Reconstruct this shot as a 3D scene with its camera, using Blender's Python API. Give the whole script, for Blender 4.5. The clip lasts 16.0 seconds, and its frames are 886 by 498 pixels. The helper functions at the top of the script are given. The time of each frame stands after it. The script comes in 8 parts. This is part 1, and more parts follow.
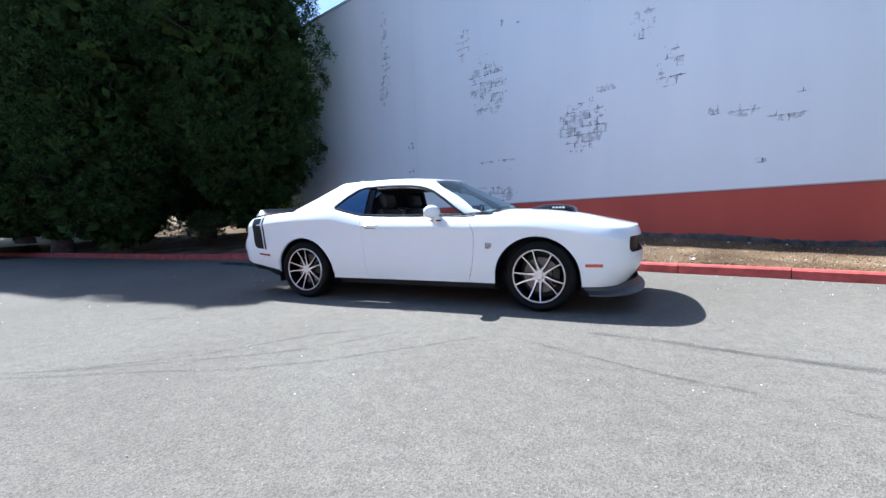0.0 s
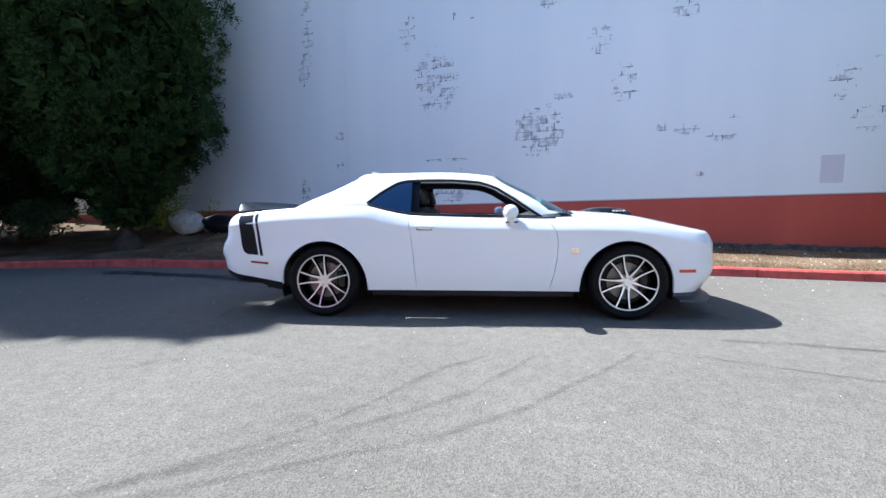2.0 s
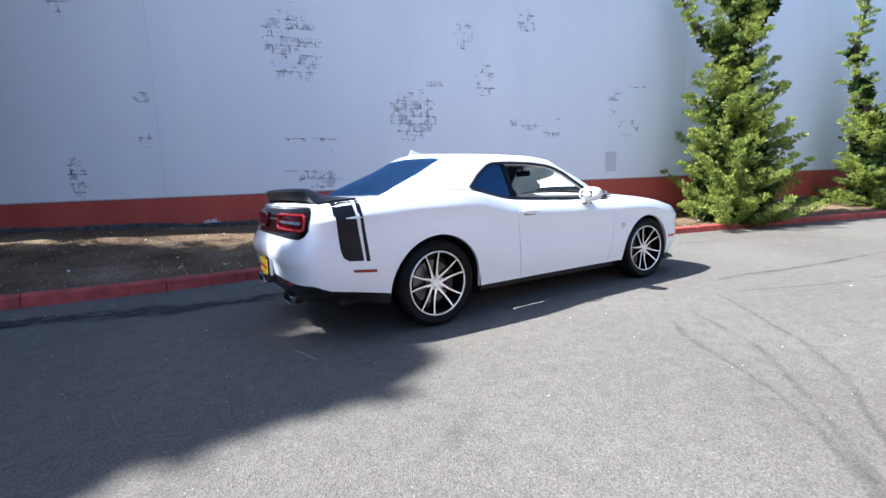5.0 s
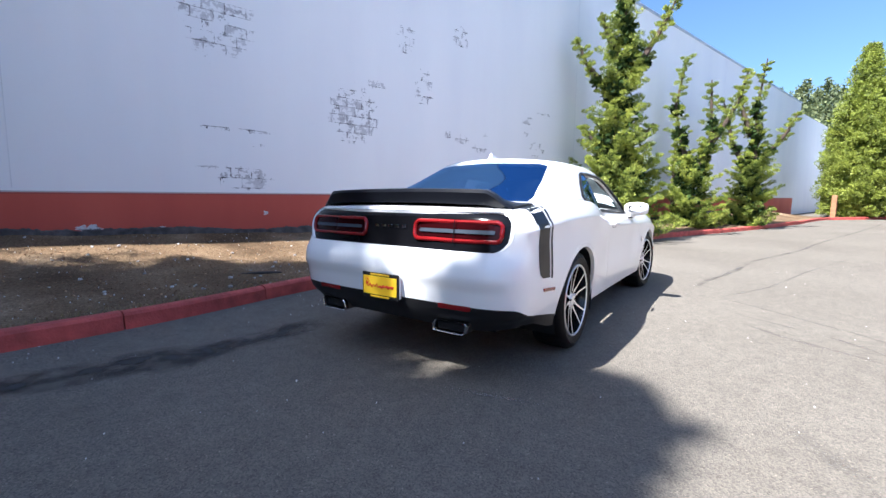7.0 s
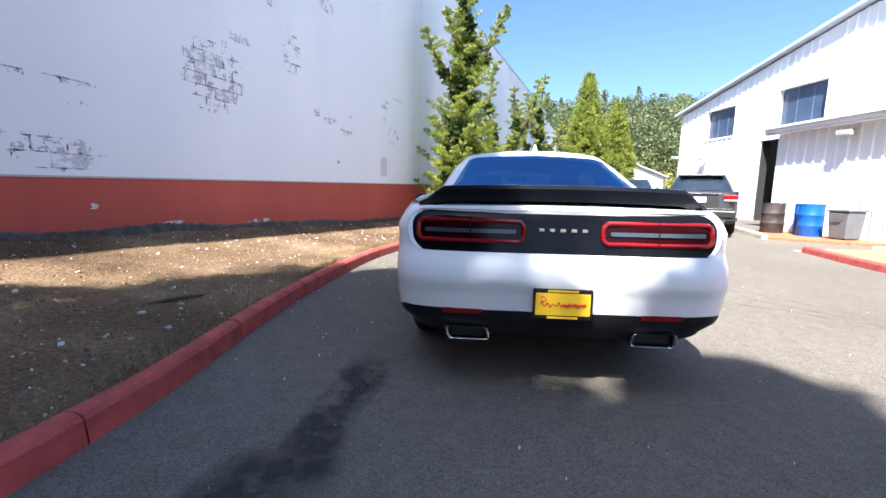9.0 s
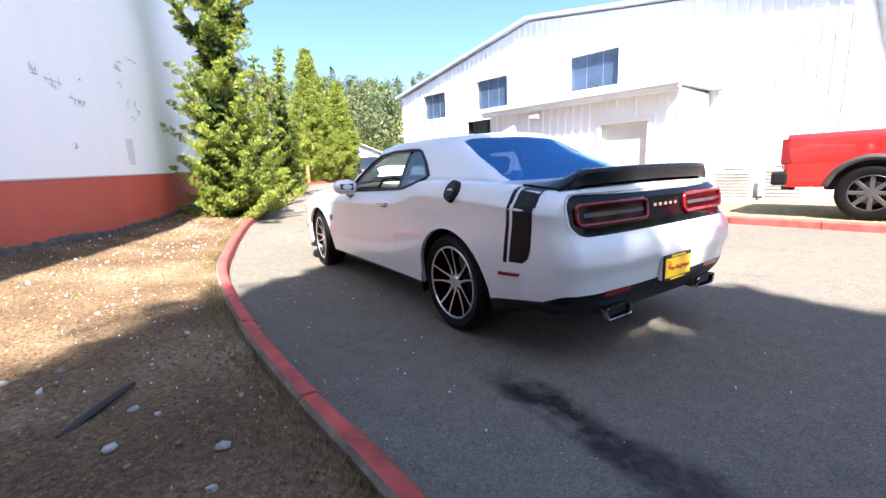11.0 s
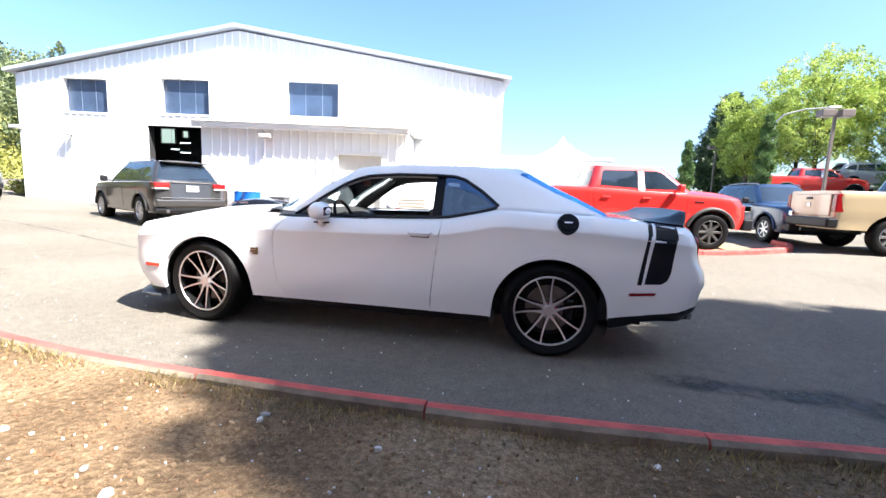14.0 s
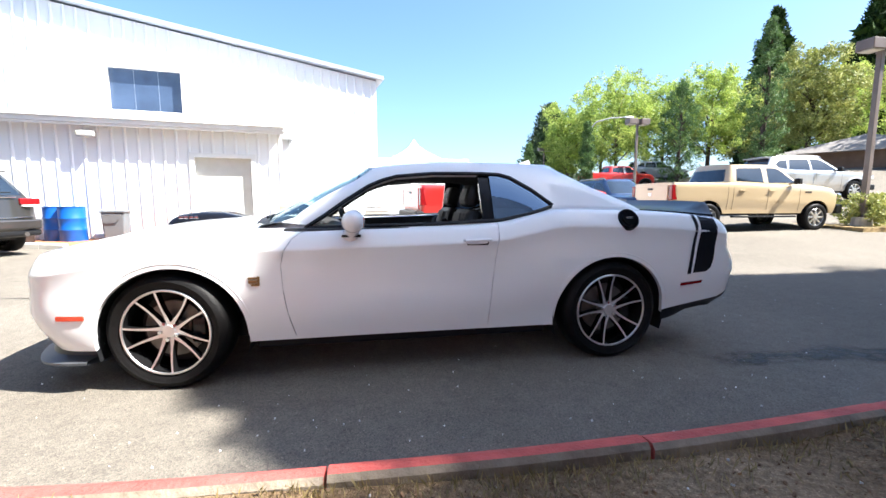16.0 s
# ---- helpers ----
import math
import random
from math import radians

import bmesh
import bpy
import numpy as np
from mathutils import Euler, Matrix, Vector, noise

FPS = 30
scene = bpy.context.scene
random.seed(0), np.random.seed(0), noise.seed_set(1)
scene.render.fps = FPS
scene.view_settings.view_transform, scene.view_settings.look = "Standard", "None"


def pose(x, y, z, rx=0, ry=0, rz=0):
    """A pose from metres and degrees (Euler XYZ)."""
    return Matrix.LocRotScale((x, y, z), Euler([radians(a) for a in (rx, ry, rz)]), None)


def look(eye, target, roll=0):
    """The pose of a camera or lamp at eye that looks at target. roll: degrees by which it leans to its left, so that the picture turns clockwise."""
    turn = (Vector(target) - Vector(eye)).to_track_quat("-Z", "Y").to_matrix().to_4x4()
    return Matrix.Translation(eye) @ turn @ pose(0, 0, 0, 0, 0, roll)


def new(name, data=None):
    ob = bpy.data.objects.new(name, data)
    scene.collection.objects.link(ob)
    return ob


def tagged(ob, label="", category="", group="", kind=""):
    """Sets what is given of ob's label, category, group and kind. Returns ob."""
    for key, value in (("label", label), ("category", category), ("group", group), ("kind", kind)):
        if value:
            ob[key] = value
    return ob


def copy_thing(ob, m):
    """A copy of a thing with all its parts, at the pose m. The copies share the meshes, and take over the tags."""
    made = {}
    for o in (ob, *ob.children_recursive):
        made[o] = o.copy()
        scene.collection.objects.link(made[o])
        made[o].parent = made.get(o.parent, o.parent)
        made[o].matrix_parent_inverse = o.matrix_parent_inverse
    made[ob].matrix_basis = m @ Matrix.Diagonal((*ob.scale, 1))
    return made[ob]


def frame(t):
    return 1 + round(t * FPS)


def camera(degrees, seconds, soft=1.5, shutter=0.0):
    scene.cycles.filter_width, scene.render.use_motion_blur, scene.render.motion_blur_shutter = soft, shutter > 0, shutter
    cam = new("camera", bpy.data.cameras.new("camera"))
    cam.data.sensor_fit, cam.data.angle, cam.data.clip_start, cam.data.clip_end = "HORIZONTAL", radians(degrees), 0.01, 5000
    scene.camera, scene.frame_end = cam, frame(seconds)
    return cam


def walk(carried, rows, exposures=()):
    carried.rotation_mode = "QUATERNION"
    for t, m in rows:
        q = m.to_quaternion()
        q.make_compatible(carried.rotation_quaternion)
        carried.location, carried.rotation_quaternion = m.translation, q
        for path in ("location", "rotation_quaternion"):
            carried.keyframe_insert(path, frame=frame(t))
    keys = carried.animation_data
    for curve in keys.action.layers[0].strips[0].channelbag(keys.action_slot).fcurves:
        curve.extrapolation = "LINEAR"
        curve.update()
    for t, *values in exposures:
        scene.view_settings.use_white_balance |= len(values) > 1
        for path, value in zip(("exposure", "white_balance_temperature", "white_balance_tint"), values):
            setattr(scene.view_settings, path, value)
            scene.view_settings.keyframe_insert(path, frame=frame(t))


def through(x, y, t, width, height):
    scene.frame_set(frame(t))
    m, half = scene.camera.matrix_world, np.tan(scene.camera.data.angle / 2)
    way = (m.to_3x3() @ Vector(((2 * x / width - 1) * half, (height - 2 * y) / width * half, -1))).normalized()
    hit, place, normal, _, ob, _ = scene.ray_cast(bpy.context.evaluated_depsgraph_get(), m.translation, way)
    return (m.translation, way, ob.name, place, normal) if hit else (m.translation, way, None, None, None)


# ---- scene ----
# ---- the camera and its walk ----
cam = camera(92.7, 16.0)
PATH = [
    (0, (2.281, -5.063, 1.012), (1.476, -3.24, 0.844), -1.9),
    (0.5, (1.741, -5.074, 1.029), (1.091, -3.186, 0.903), -0.8),
    (1, (1.166, -5.035, 1.048), (0.696, -3.096, 0.909), -2.0),
    (1.5, (0.615, -4.969, 1.049), (0.263, -3.003, 0.946), -0.1),
    (2, (0.029, -4.951, 1.05), (-0.124, -2.965, 0.869), -0.4),
    (2.5, (-0.561, -4.875, 1.072), (-0.559, -2.886, 0.865), 0.4),
    (3, (-1.166, -4.801, 1.087), (-0.908, -2.829, 0.875), -1.0),
    (3.5, (-1.733, -4.597, 1.089), (-1.321, -2.655, 0.85), 0.1),
    (4, (-2.299, -4.387, 1.1), (-1.651, -2.511, 0.855), -0.1),
    (6.5, (-4.335, -2.361, 1.08), (-2.822, -1.077, 0.829), -0.7),
    (7, (-4.589, -1.836, 1.068), (-2.949, -0.711, 0.852), 0.7),
    (7.5, (-4.768, -1.279, 1.063), (-2.968, -0.443, 0.822), 0.7),
    (8, (-4.84, -0.693, 1.081), (-2.953, -0.063, 0.871), 1.3),
    (8.5, (-4.907, -0.122, 1.101), (-2.944, 0.18, 0.868), 0.9),
    (9, (-4.829, 0.463, 1.112), (-2.853, 0.619, 0.844), 1.2),
    (9.5, (-4.76, 1.043, 1.12), (-2.792, 0.847, 0.827), 2.1),
    (10, (-4.542, 1.619, 1.141), (-2.648, 1.068, 0.809), 0.9),
    (12.5, (-2.713, 3.622, 1.212), (-1.674, 1.938, 0.915), -0.6),
    (13, (-2.212, 3.859, 1.208), (-1.435, 2.032, 0.965), 1.2),
    (13.5, (-1.715, 4.038, 1.225), (-1.133, 2.15, 0.913), -1.0),
    (14, (-1.227, 4.107, 1.212), (-0.871, 2.157, 0.95), 2.4),
    (14.5, (-0.744, 4.139, 1.18), (-0.6, 2.164, 0.9), 2.1),
    (15, (-0.334, 4.036, 1.149), (-0.334, 2.067, 0.799), 1.9),
    (15.5, (0.018, 3.89, 1.15), (-0.134, 1.917, 0.864), 1.0),
    (16, (0.272, 3.664, 1.17), (-0.081, 1.709, 0.936), -0.0),
]
EXPOSURES = [(0.0, 1.40, 4840, 5), (4.0, 1.40, 4900, 6), (7.0, 1.72, 5280, 9), (9.0, 1.84, 5480, 9), (10.0, 2.06, 5560, 9), (12.5, 2.23, 5680, 8), (14.0, 2.2, 5600, 7), (16.0, 2.12, 5580, 6)]
walk(cam, [(t, look(eye, target, roll)) for t, eye, target, roll in PATH], EXPOSURES)

# ---- sky and sun ----
SUN_DIR = Vector((-0.707, 0.291, 1.017)).normalized()
world = bpy.data.worlds.new("sky")
scene.world = world
world.use_nodes = True
wn, wl = world.node_tree.nodes, world.node_tree.links
sky = wn.new("ShaderNodeTexSky")
sky.sky_type, sky.sun_disc = "NISHITA", False
sky.sun_elevation = math.asin(SUN_DIR.z)
sky.sun_rotation = math.atan2(SUN_DIR.x, SUN_DIR.y)
sky.air_density, sky.dust_density, sky.ozone_density, sky.altitude = 1.0, 1.8, 2.7, 50
wl.new(sky.outputs[0], wn["Background"].inputs["Color"])
wn["Background"].inputs["Strength"].default_value = 0.073
sun = new("sun", bpy.data.lights.new("sun", "SUN"))
sun.data.energy, sun.data.angle, sun.data.color = 5.5, radians(0.6), (1.0, 0.87, 0.72)
sun.matrix_world = look((0, 0, 30), Vector((0, 0, 30)) - SUN_DIR)

# ---- materials ----
def nodes_of(name):
    m = bpy.data.materials.new(name)
    m.use_nodes = True
    return m, m.node_tree.nodes, m.node_tree.links, m.node_tree.nodes["Principled BSDF"]


def ramp(n, stops):
    r = n.new("ShaderNodeValToRGB")
    while len(r.color_ramp.elements) < len(stops):
        r.color_ramp.elements.new(0.5)
    for e, (p, c) in zip(r.color_ramp.elements, stops):
        e.position = p
        e.color = (*c, 1) if len(c) == 3 else c
    return r


def mat(name, col, rough=0.5, metal=0.0, var=0.12, scale=3.0, bump=0.0, bscale=40.0, coat=0.0, alpha_hue=0.0, spec=0.5, island=False, obj=False):
    """A surface with two scales of variation in tone, and fine relief."""
    m, n, l, b = nodes_of(name)
    tc = n.new("ShaderNodeTexCoord")
    geo = n.new("ShaderNodeNewGeometry")
    n1 = n.new("ShaderNodeTexNoise")
    n1.inputs["Scale"].default_value = scale
    n1.inputs["Detail"].default_value = 6
    l.new(geo.outputs["Position"], n1.inputs["Vector"])
    lo = tuple(max(0.0, c * (1 - var)) for c in col)
    hi = tuple(min(1.0, c * (1 + var)) for c in col)
    r = ramp(n, [(0.3, lo), (0.7, hi)])
    l.new(n1.outputs["Fac"], r.inputs["Fac"])
    out = r.outputs["Color"]
    if island or obj:
        src = geo.outputs["Random Per Island"] if island else n.new("ShaderNodeObjectInfo").outputs["Random"]
        hsv = n.new("ShaderNodeHueSaturation")
        mr = n.new("ShaderNodeMapRange")
        mr.inputs["To Min"].default_value, mr.inputs["To Max"].default_value = 0.6, 1.4
        l.new(src, mr.inputs["Value"])
        l.new(mr.outputs[0], hsv.inputs["Value"])
        l.new(out, hsv.inputs["Color"])
        out = hsv.outputs["Color"]
    l.new(out, b.inputs["Base Color"])
    b.inputs["Roughness"].default_value = rough
    b.inputs["Metallic"].default_value = metal
    b.inputs["Coat Weight"].default_value = coat
    b.inputs["Coat Roughness"].default_value = 0.04
    b.inputs["Specular IOR Level"].default_value = spec
    if bump:
        n2 = n.new("ShaderNodeTexNoise")
        n2.inputs["Scale"].default_value = bscale
        n2.inputs["Detail"].default_value = 8
        l.new(geo.outputs["Position"], n2.inputs["Vector"])
        bp = n.new("ShaderNodeBump")
        bp.inputs["Strength"].default_value = bump
        bp.inputs["Distance"].default_value = 0.02
        l.new(n2.outputs["Fac"], bp.inputs["Height"])
        l.new(bp.outputs["Normal"], b.inputs["Normal"])
    return m


def glass(name, tint, rough=0.0, ior=1.6, sheen=(1, 1, 1)):
    """Clear or tinted pane: mostly straight-through, with a mirror gloss."""
    m, n, l, b = nodes_of(name)
    n.remove(b)
    tr, gl, fr, mx = n.new("ShaderNodeBsdfTransparent"), n.new("ShaderNodeBsdfGlossy"), n.new("ShaderNodeFresnel"), n.new("ShaderNodeMixShader")
    tr.inputs["Color"].default_value = (*tint, 1)
    gl.inputs["Roughness"].default_value = rough
    gl.inputs["Color"].default_value = (*sheen, 1)
    fr.inputs["IOR"].default_value = ior
    l.new(fr.outputs[0], mx.inputs[0])
    l.new(tr.outputs[0], mx.inputs[1])
    l.new(gl.outputs[0], mx.inputs[2])
    l.new(mx.outputs[0], n["Material Output"].inputs["Surface"])
    return m


def leaf_mat(name, col, tip, rough=0.55, through=0.25, spec=0.4):
    m, n, l, b = nodes_of(name)
    geo = n.new("ShaderNodeNewGeometry")
    n1 = n.new("ShaderNodeTexNoise")
    n1.inputs["Scale"].default_value = 1.3
    l.new(geo.outputs["Position"], n1.inputs["Vector"])
    add = n.new("ShaderNodeMath")
    add.operation = "MULTIPLY_ADD"
    add.inputs[1].default_value = 0.55
    l.new(geo.outputs["Random Per Island"], add.inputs[0])
    l.new(n1.outputs["Fac"], add.inputs[2])
    dark = tuple(c * 0.55 for c in col)
    r = ramp(n, [(0.35, dark), (0.65, col), (1.0, tip)])
    l.new(add.outputs[0], r.inputs["Fac"])
    l.new(r.outputs[0], b.inputs["Base Color"])
    b.inputs["Roughness"].default_value = rough
    b.inputs["Specular IOR Level"].default_value = spec
    t = n.new("ShaderNodeBsdfTranslucent")
    l.new(r.outputs[0], t.inputs["Color"])
    mx = n.new("ShaderNodeMixShader")
    mx.inputs[0].default_value = through
    l.new(b.outputs[0], mx.inputs[1])
    l.new(t.outputs[0], mx.inputs[2])
    l.new(mx.outputs[0], n["Material Output"].inputs["Surface"])
    return m


def asphalt_mat():
    m, n, l, b = nodes_of("asphalt")
    geo = n.new("ShaderNodeNewGeometry")
    big, mid = n.new("ShaderNodeTexNoise"), n.new("ShaderNodeTexNoise")
    big.inputs["Scale"].default_value, big.inputs["Detail"].default_value = 0.35, 5
    mid.inputs["Scale"].default_value, mid.inputs["Detail"].default_value = 9, 8
    vor = n.new("ShaderNodeTexVoronoi")
    vor.inputs["Scale"].default_value = 150
    for t in (big, mid, vor):
        l.new(geo.outputs["Position"], t.inputs["Vector"])
    r1 = ramp(n, [(0.3, (0.148, 0.132, 0.110)), (0.7, (0.188, 0.170, 0.143))])
    l.new(big.outputs["Fac"], r1.inputs["Fac"])
    r2 = ramp(n, [(0.25, (0.86, 0.86, 0.86)), (0.8, (1.1, 1.1, 1.1))])
    l.new(mid.outputs["Fac"], r2.inputs["Fac"])
    r3 = ramp(n, [(0.0, (0.55, 0.55, 0.55)), (0.5, (0.97, 0.96, 0.95)), (0.9, (1.22, 1.2, 1.17)), (0.985, (2.0, 1.95, 1.85))])
    l.new(vor.outputs["Color"], r3.inputs["Fac"])
    m1, m2 = n.new("ShaderNodeMixRGB"), n.new("ShaderNodeMixRGB")
    for mm in (m1, m2):
        mm.blend_type = "MULTIPLY"
        mm.inputs[0].default_value = 1
    l.new(r1.outputs[0], m1.inputs[1])
    l.new(r2.outputs[0], m1.inputs[2])
    l.new(m1.outputs[0], m2.inputs[1])
    l.new(r3.outputs[0], m2.inputs[2])
    l.new(m2.outputs[0], b.inputs["Base Color"])
    b.inputs["Roughness"].default_value = 0.9
    b.inputs["Specular IOR Level"].default_value = 0.12
    bp = n.new("ShaderNodeBump")
    bp.inputs["Strength"].default_value, bp.inputs["Distance"].default_value = 0.55, 0.006
    l.new(vor.outputs["Distance"], bp.inputs["Height"])
    l.new(bp.outputs[0], b.inputs["Normal"])
    return m


def wall_mat(patches, band0, slope):
    """White paint over block, red band at the foot, paint peeled off in brick-shaped flakes; x runs along the wall, z up (object space)."""
    m, n, l, b = nodes_of("painted_wall")
    tc = n.new("ShaderNodeTexCoord")
    sep = n.new("ShaderNodeSeparateXYZ")
    l.new(tc.outputs["Object"], sep.inputs[0])

    def math_(op, a, c=None, d=None, clamp=False):
        k = n.new("ShaderNodeMath")
        k.operation, k.use_clamp = op, clamp
        for i, v in enumerate((a, c, d)):
            if v is None:
                continue
            if isinstance(v, (int, float)):
                k.inputs[i].default_value = v
            else:
                l.new(v, k.inputs[i])
        return k.outputs[0]
    X, Z = sep.outputs["X"], sep.outputs["Z"]
    # block courses, their edges a little ragged
    fine = n.new("ShaderNodeTexNoise")
    fine.inputs["Scale"].default_value, fine.inputs["Detail"].default_value = 7.0, 9
    l.new(tc.outputs["Object"], fine.inputs["Vector"])
    grit = n.new("ShaderNodeTexNoise")
    grit.inputs["Scale"].default_value, grit.inputs["Detail"].default_value = 26.0, 6
    l.new(tc.outputs["Object"], grit.inputs["Vector"])
    row = math_("FLOOR", math_("DIVIDE", Z, 0.16))
    shift = math_("MULTIPLY", math_("MODULO", row, 2.0), 0.16)
    bx = math_("DIVIDE", math_("ADD", X, shift), 0.32)
    cell = n.new("ShaderNodeCombineXYZ")
    l.new(math_("FLOOR", bx), cell.inputs[0])
    l.new(row, cell.inputs[1])
    wnz = n.new("ShaderNodeTexWhiteNoise")
    l.new(cell.outputs[0], wnz.inputs["Vector"])
    wob = math_("MULTIPLY", math_("SUBTRACT", grit.outputs["Fac"], 0.42), 0.07)
    dx = math_("MULTIPLY", math_("SUBTRACT", 0.5, math_("ABSOLUTE", math_("SUBTRACT", math_("FRACT", bx), 0.5))), 0.32)
    dz = math_("MULTIPLY", math_("SUBTRACT", 0.5, math_("ABSOLUTE", math_("SUBTRACT", math_("FRACT", math_("DIVIDE", Z, 0.16)), 0.5))), 0.16)
    near = math_("ADD", math_("MINIMUM", dx, dz), wob)
    joint = math_("SUBTRACT", 1.0, math_("DIVIDE", near, 0.019), clamp=True)
    field = None
    for u, v, a, c, k in patches:
        e = math_("ADD", math_("POWER", math_("DIVIDE", math_("SUBTRACT", X, u), a), 2.0), math_("POWER", math_("DIVIDE", math_("SUBTRACT", Z, v), c), 2.0))
        f = math_("MULTIPLY", math_("MINIMUM", 1.0, math_("MULTIPLY", math_("SUBTRACT", 1.0, math_("MINIMUM", e, 1.0)), 1.7)), 0.5 + 0.5 * k)
        field = f if field is None else math_("MAXIMUM", field, f)
    body = math_("ADD", math_("MULTIPLY", wnz.outputs["Value"], 0.14), math_("ADD", math_("MULTIPLY", fine.outputs["Fac"], 0.78), math_("MULTIPLY", grit.outputs["Fac"], 0.5)))
    score = math_("ADD", math_("MULTIPLY", field, 0.30), math_("ADD", body, math_("MULTIPLY", joint, 0.17)))
    inside = math_("GREATER_THAN", field, 0.015)
    peel = math_("MULTIPLY", math_("GREATER_THAN", score, 1.048), inside)
    lip = math_("MULTIPLY", math_("GREATER_THAN", score, 1.02), inside)
    # paint
    stain = n.new("ShaderNodeTexNoise")
    stain.inputs["Scale"].default_value, stain.inputs["Detail"].default_value = 0.6, 6
    mp = n.new("ShaderNodeMapping")
    mp.inputs["Scale"].default_value = (1.6, 1, 0.25)
    l.new(tc.outputs["Object"], mp.inputs[0])
    l.new(mp.outputs[0], stain.inputs["Vector"])
    white = ramp(n, [(0.3, (0.83, 0.84, 0.87)), (0.7, (0.89, 0.895, 0.91))])
    l.new(stain.outputs["Fac"], white.inputs["Fac"])
    red = ramp(n, [(0.3, (0.40, 0.066, 0.046)), (0.7, (0.50, 0.095, 0.062))])
    l.new(stain.outputs["Fac"], red.inputs["Fac"])
    edge = math_("ADD", math_("MULTIPLY", X, slope), band0)
    is_red = math_("LESS_THAN", Z, edge)
    c1 = n.new("ShaderNodeMixRGB")
    l.new(is_red, c1.inputs[0])
    l.new(white.outputs[0], c1.inputs[1])
    l.new(red.outputs[0], c1.inputs[2])
    line = math_("LESS_THAN", math_("ABSOLUTE", math_("SUBTRACT", Z, edge)), 0.02)
    c2 = n.new("ShaderNodeMixRGB")
    l.new(math_("MULTIPLY", line, 0.55), c2.inputs[0])
    l.new(c1.outputs[0], c2.inputs[1])
    c2.inputs[2].default_value = (0.16, 0.05, 0.05, 1)
    bare = ramp(n, [(0.3, (0.05, 0.05, 0.055)), (0.42, (0.2, 0.2, 0.215)), (0.52, (0.42, 0.42, 0.44)), (0.68, (0.62, 0.62, 0.65))])
    tone = math_("ADD", math_("MULTIPLY", wnz.outputs["Value"], 0.35), math_("MULTIPLY", grit.outputs["Fac"], 0.75))
    l.new(math_("SUBTRACT", tone, math_("MULTIPLY", joint, 0.16)), bare.inputs["Fac"])
    c4 = n.new("ShaderNodeMixRGB")
    l.new(math_("MULTIPLY", lip, 0.5), c4.inputs[0])
    l.new(c2.outputs[0], c4.inputs[1])
    c4.inputs[2].default_value = (0.74, 0.745, 0.765, 1)
    c3 = n.new("ShaderNodeMixRGB")
    l.new(peel, c3.inputs[0])
    l.new(c4.outputs[0], c3.inputs[1])
    l.new(bare.outputs[0], c3.inputs[2])
    l.new(c3.outputs[0], b.inputs["Base Color"])
    b.inputs["Roughness"].default_value = 0.7
    height = math_("SUBTRACT", math_("ADD", math_("MULTIPLY", fine.outputs["Fac"], 0.12), math_("MULTIPLY", lip, 0.3)), math_("MULTIPLY", peel, 1.0))
    bp = n.new("ShaderNodeBump")
    bp.inputs["Strength"].default_value, bp.inputs["Distance"].default_value = 0.5, 0.01
    l.new(height, bp.inputs["Height"])
    l.new(bp.outputs[0], b.inputs["Normal"])
    return m


def dirt_mat():
    m, n, l, b = nodes_of("dry_bark_dirt")
    geo = n.new("ShaderNodeNewGeometry")
    big, mid, vor = n.new("ShaderNodeTexNoise"), n.new("ShaderNodeTexNoise"), n.new("ShaderNodeTexVoronoi")
    big.inputs["Scale"].default_value, big.inputs["Detail"].default_value = 1.1, 8
    mid.inputs["Scale"].default_value, mid.inputs["Detail"].default_value = 34, 10
    vor.inputs["Scale"].default_value = 190
    for t in (big, mid, vor):
        l.new(geo.outputs["Position"], t.inputs["Vector"])
    r1 = ramp(n, [(0.3, (0.105, 0.072, 0.043)), (0.55, (0.225, 0.16, 0.098)), (0.75, (0.37, 0.285, 0.19))])
    l.new(big.outputs["Fac"], r1.inputs["Fac"])
    r2 = ramp(n, [(0.3, (0.58, 0.55, 0.52)), (0.7, (1.18, 1.16, 1.12))])
    l.new(mid.outputs["Fac"], r2.inputs["Fac"])
    r3 = ramp(n, [(0.0, (0.6, 0.55, 0.5)), (0.8, (1.1, 1.1, 1.1)), (0.96, (1.7, 1.7, 1.75))])
    l.new(vor.outputs["Color"], r3.inputs["Fac"])
    m1, m2 = n.new("ShaderNodeMixRGB"), n.new("ShaderNodeMixRGB")
    for mm in (m1, m2):
        mm.blend_type = "MULTIPLY"
        mm.inputs[0].default_value = 1
    l.new(r1.outputs[0], m1.inputs[1])
    l.new(r2.outputs[0], m1.inputs[2])
    l.new(m1.outputs[0], m2.inputs[1])
    l.new(r3.outputs[0], m2.inputs[2])
    l.new(m2.outputs[0], b.inputs["Base Color"])
    b.inputs["Roughness"].default_value = 0.95
    b.inputs["Specular IOR Level"].default_value = 0.1
    bp = n.new("ShaderNodeBump")
    bp.inputs["Strength"].default_value, bp.inputs["Distance"].default_value = 0.9, 0.03
    l.new(mid.outputs["Fac"], bp.inputs["Height"])
    l.new(bp.outputs[0], b.inputs["Normal"])
    return m


